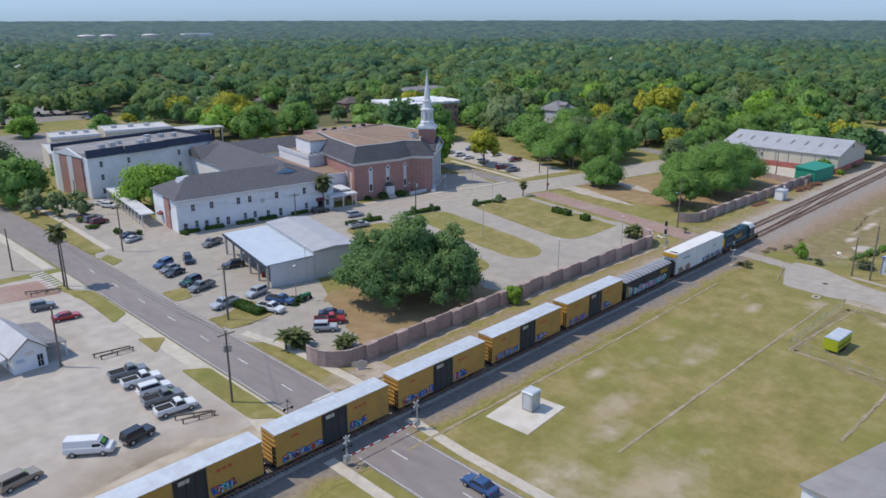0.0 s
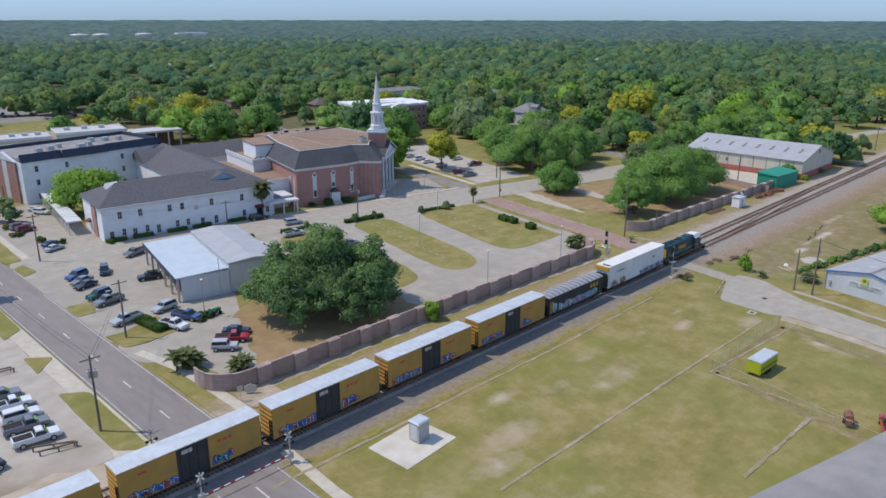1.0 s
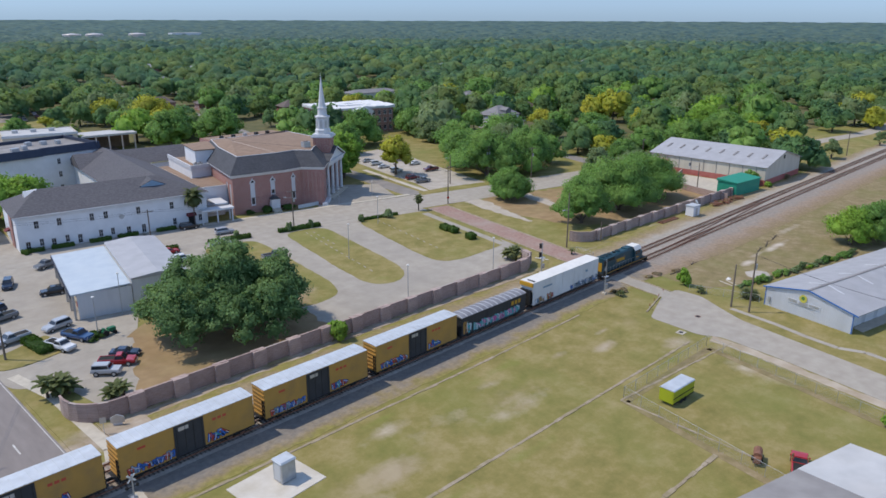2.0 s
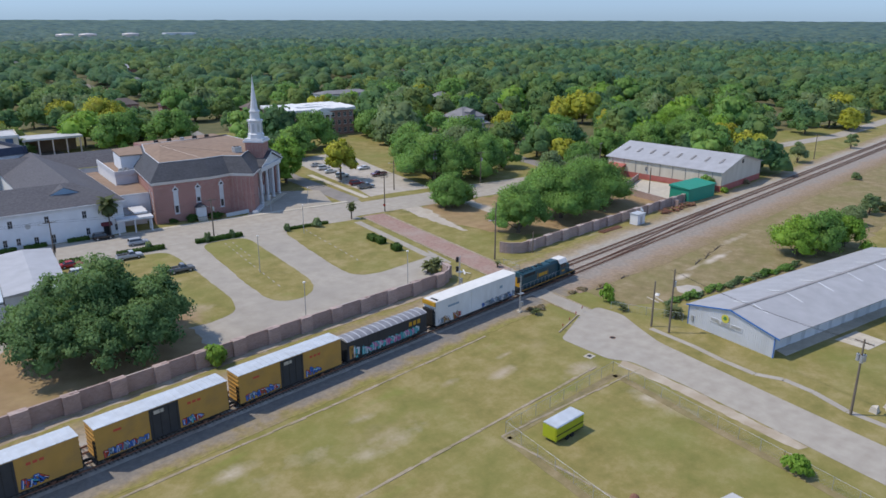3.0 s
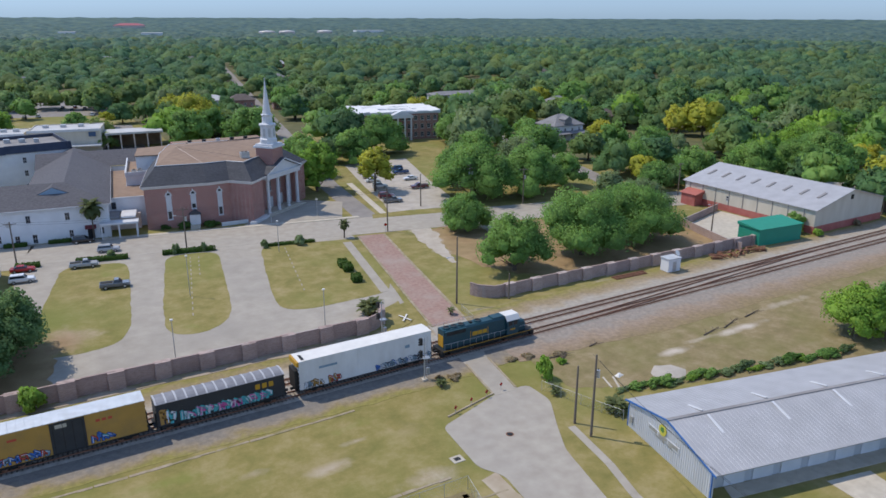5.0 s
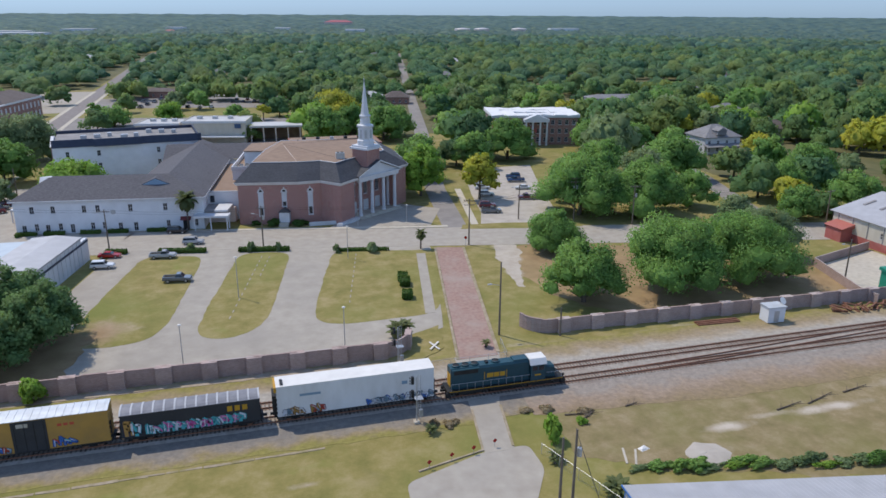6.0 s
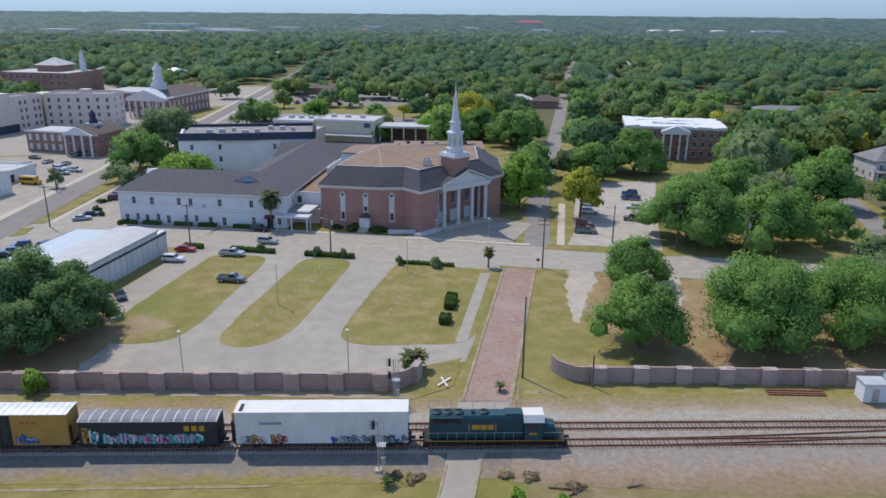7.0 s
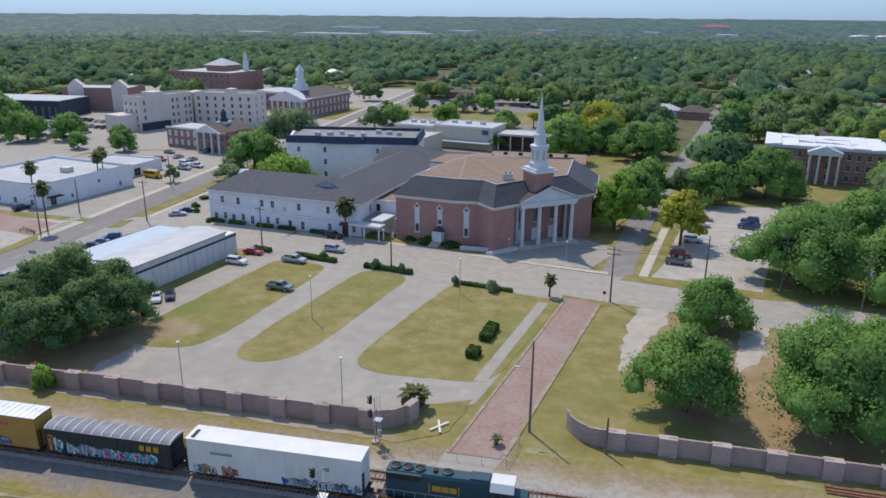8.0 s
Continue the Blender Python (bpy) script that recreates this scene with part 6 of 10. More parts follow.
block(th, 0, 38, 0, 22, 0, 13, city_brick, east=[(3, 5, 1, 4), (10, 12, 1, 4)])
part("roof", Geo().box(0.4, 37.6, 0.4, 21.6, 12.2, 12.4), pale_roof, th)
for x in (4, 29.2):
    part("gable_bay", Geo().box(x, x + 9, -0.6, -0.02, 0, 14).loft([[(x, y, 14), (x + 9, y, 14), (x + 4.5, y, 17.5)] for y in (-0.6, 3)]), beige_wall, th)
wl_ = thing("office_block", "grey-blue flat-roofed office block", "building", -316, 262, 0, 4)
block(wl_, 0, 54, 0, 26, 0, 9, navy_band, south=row(14, 54, 1.4, 1, 6))
part("roof", Geo().box(0.2, 53.8, 0.2, 25.8, 9, 9.3), pale_roof, wl_)

# industrial sheds and tanks on the skyline
for x, y, w in ((-760, 1760, 190), (-560, 1840, 130), (-680, 2150, 150), (-1105, 2912, 220), (-520, 2500, 90), (-240, 2900, 60), (140, 2700, 50), (-1000, 1900, 90), (1180, 2640, 110), (330, 2300, 60)):
    b = thing("industrial_shed", "far white industrial shed", "building", x, y, lie(x, y), -12)
    block(b, 0, w, 0, 60, 0, 17, white_wall)
    part("roof", Geo().box(-0.5, w + 0.5, -0.5, 60.5, 17, 18), pale_roof, b)
for x, y in ((814, 2614), (898, 2640), (1056, 2660)):
    t = thing("storage_tank", "far pale cylindrical storage tank", "tank", x, y, lie(x, y) - 2)
    part("shell", Geo().lathe([(29, 0), (29, 17), (27, 19), (3, 21.5)], 24), paint("tank_%d" % x, (0.58, 0.5, 0.46)), t)
    part("rim", Geo().lathe([(29.5, 16), (29.5, 17), (28.8, 17)], 24), steel_grey, t)
b = thing("red_roofed_hall", "low hall with a faded red roof among far trees", "building", -215, 2353, lie(-215, 2353), -12)
part("wall", Geo().box(0, 42, 0, 26, 0, 11), beige_wall, b)
part("roof", hip(0, 42, 0, 26, 11, 17, 2), paint("faded_red_roof", (0.40, 0.13, 0.10)), b)
b = thing("red_roofed_hall", "far low hall with a broad red roof", "building", 420, 3519, lie(420, 3519), -12)
part("wall", Geo().box(0, 130, 0, 60, 0, 18), beige_wall, b)
part("roof", hip(0, 130, 0, 60, 18, 27, 2), paint("far_red_roof", (0.42, 0.09, 0.07)), b)

# low houses scattered through the woods
rng = random.Random(31)
LODGES = []
while len(LODGES) < 46:
    x, y = rng.uniform(-420, 620), rng.uniform(270, 1000)
    if -345 < x < 0 and y < 480 or any(math.hypot(x - a, y - c) < 45 for a, c, *_ in LODGES) or any(math.hypot(x - h[0], y - h[1]) < 40 for h in HOUSES):
        continue
    LODGES.append((x, y, rng.uniform(10, 22), rng.uniform(9, 13)))
for x, y, w, d in LODGES:
    b = thing("house", "low house among the trees with a hipped roof", "house", x, y, 0, rng.choice((-12, 78)), "houses in the woods")
    z = rng.uniform(3.4, 5)
    part("wall", Geo().box(0, w, 0, d, 0, z), rng.choice((white_trim, beige_wall, white_wall, city_brick)), b)
    part("roof", hip(0, w, 0, d, z, z + d * 0.26, 0.7), rng.choice((pale_roof, metal_roof, grey_house_roof, dark_roof, pale_roof)), b)

# ---------- trees ----------


def leaf_cloud(rs, lobes, n, size, squash=0.85):
    """Leaf clumps spread over the outside of several lobes: n quads, each bent out of the lobe's surface."""
    w = np.array([r * r for _, _, _, r in lobes])
    idx = rs.choice(len(lobes), n, p=w / w.sum())
    L = np.array(lobes)[idx]
    d = rs.normal(size=(n, 3))
    d /= np.linalg.norm(d, axis=1)[:, None]
    d[:, 2] = np.where(d[:, 2] < -0.45, -d[:, 2], d[:, 2])
    rad = L[:, 3] * (0.6 + 0.62 * rs.random(n))
    c = L[:, :3] + d * rad[:, None] * np.array([1, 1, squash])
    ctr = L[:, :3].mean(0)
    nrm = d + rs.normal(size=(n, 3)) * 0.5
    nrm /= np.linalg.norm(nrm, axis=1)[:, None]
    t = np.cross(nrm, rs.normal(size=(n, 3)))
    t /= np.linalg.norm(t, axis=1)[:, None]
    b = np.cross(nrm, t)
    s = size * (0.55 + 0.9 * rs.random(n))[:, None]
    k = (0.55 + 0.5 * rs.random(n))[:, None]
    v = np.stack([c - t * s, c - b * s * k - nrm * s * 0.15, c + t * s, c + b * s * k - nrm * s * 0.15], 1).reshape(-1, 3)
    soft = 0.42 * d + 0.45 * (c - ctr) / np.linalg.norm(c - ctr, axis=1)[:, None] + 0.35 * nrm + np.array([0, 0, 0.28])
    soft /= np.linalg.norm(soft, axis=1)[:, None]
    return v, np.arange(4 * n).reshape(-1, 4), np.repeat(soft, 4, 0)


def crown_lobes(rs, R, H, base, k):
    """Lobes of a spreading crown: a ring of low ones, fewer towards the top."""
    out = []
    sx = 0.9 + 0.28 * rs.random()
    sy = 2.05 - sx
    for i in range(k):
        a = 2 * math.pi * (i * 0.618 + rs.random() * 0.15)
        f = (i + 0.5) / k
        rr = R * 0.80 * math.sqrt(1 - f * 0.88) * (0.55 + 0.55 * rs.random())
        z = base + (H - base) * (0.20 + 0.60 * f) + rs.normal() * 0.06 * H
        r = R * (0.17 + 0.19 * rs.random()) * (1.15 - 0.3 * f)
        z = max(base + 0.5 * r, min(z, H - 0.85 * r))
        out.append((rr * math.cos(a) * sx, rr * math.sin(a) * sy, z, r))
    out.append((0, 0, base + (H - base) * 0.45, R * 0.5))
    return out


def core(rs, lobes, squash=0.8, fill=0.74):
    """Dark inner mass of the crown: one faceted lump for each lobe."""
    v, f, nn = [], [], []
    mz, big = np.mean([q[2] for q in lobes]), max(math.hypot(q[0], q[1]) + q[3] for q in lobes)
    bm = bmesh.new()
    bmesh.ops.create_icosphere(bm, subdivisions=1, radius=1)
    bv = np.array([x.co for x in bm.verts])
    bf = np.array([[x.index for x in q.verts] for q in bm.faces])
    bm.free()
    for x, y, z, r in lobes:
        j = 1 + 0.2 * rs.normal(size=(len(bv), 1))
        v.append(bv * j * r * fill * np.array([1, 1, squash]) + np.array([x, y, z]))
        nn.append(bv + np.array([x, y, max(0, z - mz)]) * 0.5 / big + np.array([0, 0, 0.35]))
        f.append(bf + sum(len(q) for q in v[:-1]))
    nn = np.concatenate(nn)
    return np.concatenate(v), np.concatenate(f), nn / np.linalg.norm(nn, axis=1)[:, None]


def build_tree(name, label, x, y, R, H, leaf, seed, n=2600, size=0.42, base=None, lobes=14, group="", trunks=1, category="tree"):
    rs = np.random.RandomState(seed)
    base = base if base is not None else H * 0.05
    t = thing(name, label, category, x, y, 0, 0, group)
    lb = crown_lobes(rs, R, H, base, lobes)
    v, q, nv = leaf_cloud(rs, lb, n, size)
    cv, cf, cn = core(rs, lb)
    cr = part("crown", fast_mesh("crown", v, q, leaf, nv), leaf, t)
    part("inner_leaves", fast_mesh("inner_leaves", cv, cf, leaf, cn), leaf, cr)
    g = Geo()
    g.cyl((0, 0, -0.1), (0.1, 0.05, base + 0.15 * H), 0.045 * R + 0.12, 0.03 * R + 0.06, 9)
    part("trunk", g, bark, t)
    for i in range(5 if y < 70 else 2):
        lx, ly, lz, lr = lb[i * 2 % len(lb)]
        part("limb", Geo().cyl((0.05, 0.03, base * 0.85 + 0.02 * i), (lx * 0.6, ly * 0.6, lz * 0.85), 0.02 * R + 0.04, 0.03, 6), bark, t)
    return t




def live_oak(x, y, label):
    """A broad live oak: heavy limbs, each with its own head of leaves and dark gaps between."""
    rs = np.random.RandomState(77)
    t = thing("oak_tree", label, "tree", x, y)
    part("trunk", Geo().cyl((0, 0, -0.1), (0.3, 0.2, 3.4), 0.95, 0.6, 10), bark, t)
    heads = [(0.5, 1, 2.6, 9.0, 17.0)] + [(9.8 * math.cos(a), 9.2 * math.sin(a), 0.6 + 1.4 * (k % 2), 5.8 + 1.5 * ((k * 0.618) % 1), 10.0 + 4.0 * ((k * 0.37 + 0.2) % 1)) for k, a in enumerate(0.35 + 0.79 * i for i in range(8))]
    for hx, hy, b0, R, H in heads:
        lb = crown_lobes(rs, R, H, b0, 20)
        v, q, nv = leaf_cloud(rs, lb, int(150 * R * R), 0.22)
        off = np.array([hx, hy, 0])
        c = part("crown", fast_mesh("crown", v + off, q, live_oak_leaf, nv), live_oak_leaf, t)
        cv, cf, cn = core(rs, lb, 0.8, 0.66)
        part("inner_leaves", fast_mesh("inner_leaves", cv + off, cf, live_oak_leaf, cn), live_oak_leaf, c)
        part("limb", Geo().cyl((0.2, 0.1, 2.6), (hx * 0.8, hy * 0.8, H * 0.6), 0.38, 0.12, 7), bark, t)
    return t


live_oak(-77, 32.5, "huge spreading live oak behind the wall")
PARK = [(26.6, 28.6, 8.8, 12.6, oak_leaf, "spreading oak beside the sand track"), (33.8, 59.6, 7.4, 10.4, oak_leaf, "round leafy oak by the street"), (46.4, 29.5, 11.4, 15.6, oak_leaf, "broad leafy oak behind the wall"), (65.5, 32.5, 11.4, 14.6, oak_leaf, "broad leafy oak behind the wall"),
        (77, 43, 9, 12.5, grey_leaf, "broad oak on leaf litter"), (56, 45, 6.5, 10.5, oak_leaf, "round oak on leaf litter"), (86, 62, 6.0, 10.0, grey_leaf, "grey-green oak by the street"),
        (54.5, 87.5, 12.2, 16.4, oak_leaf, "large spreading oak beside the church car park"), (73.5, 84.5, 11.6, 16.0, oak_leaf, "large oak beside the street"), (62, 106, 9.5, 14.5, oak_leaf, "large oak beside the gravel car park"), (82, 102, 9.5, 14.5, grey_leaf, "large oak near the street"),
        (76, 121, 9.0, 14, oak_leaf, "large oak in a group"), (104, 122, 11.5, 14.6, oak_leaf, "large oak by the side street"), (90, 88, 6.5, 12, oak_leaf, "oak by the side street"), (88, 136, 8, 13, oak_leaf, "broad leafy oak in a group"), (94, 153, 7.4, 9.6, grey_leaf, "pale grey-green tree near the school"),
        (17.6, 120.5, 8.4, 15.8, bright_leaf, "bright green maple beside the church"), (23, 142, 7.5, 13, oak_leaf, "green tree behind the church"), (33.4, 111.5, 6.6, 14.4, yellow_leaf, "yellow-green tree by the gravel car park"), (26.5, 161, 8.4, 13, oak_leaf, "green tree beside the narrow street"), (46, 157, 8, 14.6, oak_leaf, "green tree near the school"), (64, 169, 12.2, 16.6, oak_leaf, "green tree near the school"), (50, 178, 7.2, 11.6, oak_leaf, "green tree near the school"),
        (104, 178, 11, 13.2, oak_leaf, "green tree beside the school"), (118, 166, 8, 13, oak_leaf, "green tree by the side street"), (142, 121, 8.2, 13.6, oak_leaf, "green tree beside the wooden house"), (109, 67, 6.6, 9.6, oak_leaf, "green tree at the street bend"), (124, 92, 8, 12, oak_leaf, "green tree across the street"), (152, 138, 7, 11, yellow_leaf, "yellow-green tree behind the wooden house"),
        (-81, 136, 10.8, 14.0, bright_leaf, "bright green tree beside the annex"), (-108, 171, 10.5, 16.0, oak_leaf, "dark oak beside the road"), (-111, 209, 15.0, 17.4, grey_leaf, "large grey-green oak by the road"), (-108.4, 152.8, 4.3, 7.2, grey_leaf, "rounded grey-green tree by the annex"), (-104.7, 146, 3.5, 8.3, grey_leaf, "small tree on the car park verge"), (-100.7, 141, 3.7, 8.0, grey_leaf, "small tree on the car park verge"),
        (57, -29.5, 6.4, 9.6, bright_leaf, "bushy tree in the rough grass"), (65, -32, 6.6, 10.5, oak_leaf, "bushy tree in the rough grass"), (73, -35, 5.5, 8.5, bright_leaf, "bushy tree in the rough grass"), (106, 16, 3.0, 5.5, oak_leaf, "small tree beside the warehouse"), (111.6, -29.8, 3.7, 6, grey_leaf, "small grey-green tree in the grass"), (96, -30, 4.0, 5.5, grey_leaf, "low palm-like bush in the grass"), (178, 14, 4.5, 9, grey_leaf, "slender tree by the railway"), (228, 10, 3.2, 7, grey_leaf, "slender tree by the railway"), (100, -44, 5, 6, grey_leaf, "tree beside the storage shed"),
        (-185, 205, 6, 9, oak_leaf, "green street tree in town"), (-230, 204, 10, 13, oak_leaf, "large spreading town oak"), (-214, 210, 8.5, 12, oak_leaf, "large spreading town oak"), (-246, 202, 9, 12.5, oak_leaf, "large spreading town oak"), (-196, 192, 5, 8, oak_leaf, "green street tree in town"), (-124.5, 145, 3.0, 7, grey_leaf, "round-headed tree beside the road"), (-208, 262, 6, 10, oak_leaf, "green tree in the town car park"), (-222, 280, 6, 10, grey_leaf, "grey-green tree in the town car park"), (-205, 243, 4.5, 8, oak_leaf, "small green tree by the office block"),
        (-90, 293, 9, 10, oak_leaf, "broad low tree in the car park"), (-66, 306, 8, 10.4, bright_leaf, "fresh green tree in the car park"), (-34, 296, 7, 9, oak_leaf, "green tree in the car park"), (-20, 300, 4.4, 8, yellow_leaf, "yellow-green tree in the car park"), (-104, 330, 5, 8.5, oak_leaf, "green tree beside the road"),
        (11.4, 254, 13.5, 19, yellow_leaf, "tall yellow-green tree behind the church"), (0.5, 214, 9.5, 18, oak_leaf, "tall dark oak behind the church"), (27, 223, 11, 16.5, oak_leaf, "dark oak on the lawn by the narrow street"), (15, 238, 9, 15, oak_leaf, "green oak on the lawn behind the church"), (36, 232, 8, 14, oak_leaf, "green oak on the lawn by the narrow street"), (70, 283, 8.4, 13.5, oak_leaf, "round oak by the narrow street"), (-173.8, 190.4, 5.8, 10, oak_leaf, "round street tree in the town car park"),
        (150, 62, 10, 15, oak_leaf, "leafy oak behind the warehouse"), (163, 56, 9, 14, oak_leaf, "leafy oak behind the warehouse"), (128, 68, 9, 13, oak_leaf, "leafy oak behind the warehouse"), (184, 94, 12, 16, oak_leaf, "large oak behind the warehouse"), (146, 104, 10, 14, oak_leaf, "leafy oak beyond the warehouse"), (187, 62, 11, 15, oak_leaf, "leafy oak by the street beside the railway"), (200, 78, 11, 15, bright_leaf, "fresh green tree beyond the warehouse"), (-88.6, 189, 4.7, 10.6, oak_leaf, "green tree behind the navy-topped block")]
for i, (x, y, R, H, lf, lab) in enumerate(PARK):
    build_tree("tree", lab, x, y, R, H, lf, 20 + i, int(190 * R * R) if y < 60 else int(88 * R * R) if y < 110 else int(40 * R * R), 0.2 if y < 60 else 0.28 if y < 110 else 0.4, 3.6 if lf is yellow_leaf else None, 40 if R > 5 else 16)


def palm(x, y, h, r, label):
    """A palm: bare stem and a head of drooping fronds."""
    rs = np.random.RandomState(int(abs(x * 7 + y)))
    t = thing("palm_tree", label, "palm tree", x, y)
    part("trunk", Geo().cyl((0, 0, 0), (0.12, 0.1, h - r * 0.5), 0.2, 0.16, 8), bark, t)
    n = 30 if r > 3 else 22
    for k in range(n):
        a = 2.4 * k
        el = 1.45 - 2.7 * k / n
        g = Geo()
        pts = []
        for j in range(5):
            s = j / 4
            e = el - 0.65 * s * s
            pts.append(Vector((math.cos(a) * math.cos(e), math.sin(a) * math.cos(e), math.sin(e))) * r * s)
        side = Vector((-math.sin(a), math.cos(a), 0))
        for j in range(4):
            w0, w1 = r * 0.34 * math.sin(math.pi * (0.15 + 0.2 * j)), r * 0.34 * math.sin(math.pi * (0.15 + 0.2 * (j + 1)))
            for sg in (-1, 1):
                g.add([pts[j], pts[j + 1], pts[j + 1] + side * w1 * sg - Vector((0, 0, 0.3 * w1)), pts[j] + side * w0 * sg - Vector((0, 0, 0.3 * w0))], [(0, 1, 2, 3)])
        g.v = [(q[0] + 0.12, q[1] + 0.1, q[2] + h - r * 0.55) for q in g.v]
        part("frond", g, palm_leaf, t)


palm(-48.8, 99.4, 9.9, 3.2, "sabal palm before the white annex")
for x, y, h in ((-147, 109, 12.5), (-124, 85.9, 13.0), (-141.4, 130.7, 12), (-142.6, 134.7, 12.5)):
    palm(x, y, h, 2.6, "tall fan palm beside the white store")
palm(4.5, 69.4, 4.6, 1.7, "leaning small palm at the street corner")


def cycad(x, y, h, r, label):
    """A cycad or palmetto: a low rosette of arching fronds on a stub of a trunk, with a few offsets."""
    rs = np.random.RandomState(int(abs(x * 5 + y * 3)))
    t = thing("cycad", label, "palm", x, y)
    hs = h
    for c in range(1 if r < 1.1 else 2 if r < 1.8 else 4):
        ox, oy, rr = (0, 0, r) if c == 0 else (rs.uniform(-0.6, 0.6) * r, rs.uniform(-0.6, 0.6) * r, r * 0.8)
        h = hs * (1.0, 0.55, 1.35, 0.8)[c]
        part("trunk", Geo().cyl((ox, oy, 0), (ox, oy, h), 0.22, 0.16, 7), bark, t)
        for k in range(17):
            a, el = 2.4 * k + c, 1.45 - 1.0 * k / 17 + rs.uniform(-0.1, 0.1)
            g = Geo()
            side = Vector((-math.sin(a), math.cos(a), 0))
            pts, e, q = [], el, Vector((ox, oy, h))
            for j in range(5):
                pts.append(q.copy())
                q += Vector((math.cos(a) * math.cos(e), math.sin(a) * math.cos(e), math.sin(e))) * rr * 0.3
                e -= 0.42
            pts = [p if p.z > 0.05 else Vector((p.x, p.y, 0.05)) for p in pts]
            for j in range(4):
                w0, w1 = (rr * 0.24 * math.sin(math.pi * (0.12 + 0.2 * i)) for i in (j, j + 1))
                for sg in (-1, 1):
                    g.add([pts[j], pts[j + 1], pts[j + 1] + side * w1 * sg - Vector((0, 0, 0.25 * w1)), pts[j] + side * w0 * sg - Vector((0, 0, 0.25 * w0))], [(0, 1, 2, 3)])
            part("frond", g, cycad_leaf, t)


def bush(name, x, y, rx, ry, h, leaf, label, rz=0, n=None, size=0.22, cat="bush"):
    """A clipped hedge or a loose bush, filled with leaves down to the ground."""
    rs = np.random.RandomState(int(abs(x * 13 + y * 7)) % 9999)
    n = n or int(260 * (rx + ry) * h ** 0.5) // 2 + 150
    t = thing(name, label, cat, x, y, 0, rz)
    if name == "bush":
        lb = crown_lobes(rs, 1.0, 1.0, 0.0, 8)
        v, q, nv = leaf_cloud(rs, lb, n, size * 1.15 / max(rx, h * 0.6))
        sc = np.array([rx, ry, h])
        part("leaves", fast_mesh("leaves", v * sc, q, leaf, nv), leaf, t)
        if leaf is dry_leaf:
            return
        cv, cf, cn = core(rs, lb, 0.8, 0.6)
        part("inner_leaves", fast_mesh("inner_leaves", cv * sc, cf, leaf, cn), leaf, t)
        return
    p = rs.uniform(-1, 1, (n, 3))
    ax = rs.randint(0, 3, n)
    for k in range(3):
        p[ax == k, k] = np.sign(p[ax == k, k]) if k < 2 else 1
    c = p * np.array([rx, ry, h / 2]) + np.array([0, 0, h / 2])
    d = p + rs.normal(size=(n, 3)) * 0.5
    d /= np.linalg.norm(d, axis=1)[:, None]
    u = np.cross(d, rs.normal(size=(n, 3)))
    u /= np.linalg.norm(u, axis=1)[:, None]
    b = np.cross(d, u)
    s = size * (0.6 + 0.8 * rs.random(n))[:, None]
    v = np.stack([c - u * s, c - b * s * 0.7, c + u * s, c + b * s * 0.7], 1).reshape(-1, 3)
    part("leaves", fast_mesh("leaves", v, np.arange(4 * n).reshape(-1, 4), leaf), leaf, t)
    part("inner_leaves", Geo().box(-rx * 0.95, rx * 0.95, -ry * 0.85, ry * 0.85, 0, h * 0.92), leaf, t)


for x, y, L in ((-49.4, 80.6, 10.5), (-31.2, 77.0, 11.4), (-64, 83.6, 4.6)):
    bush("hedge", x, y, L / 2, 0.7, 1.0, hedge_leaf, "clipped green hedge along the street", -11, cat="hedge")
bush("hedge", -9, 71.3, 6.0, 0.5, 0.7, hedge_leaf, "low straggly hedge along the street", -11, n=500, cat="hedge")
for x, y in ((-4.4, 49.8), (-4.6, 46.8)):
    bush("hedge", x, y, 0.95, 1.5, 1.4, hedge_leaf, "clipped dark hedge on the grass island", -12, cat="hedge")
bush("hedge", -5.8, 39.5, 0.95, 1.2, 1.5, hedge_leaf, "clipped dark hedge on the grass island", -12, cat="hedge")
bush("hedge", -104.2, 47.5, 1.1, 3.6, 1.2, hedge_leaf, "clipped green hedge by the parked trucks", 6, cat="hedge")
for x in (2.5, 9, 17.5, 24, 33.5):
    q = Matrix.Rotation(radians(-7.6), 2) @ Vector((x, -1.0)) + Vector((-89.4, 105.8))
    bush("hedge", q.x, q.y, 2.4, 0.6, 0.9, hedge_leaf, "low clipped hedge along the white annex", -9, n=220, cat="hedge")
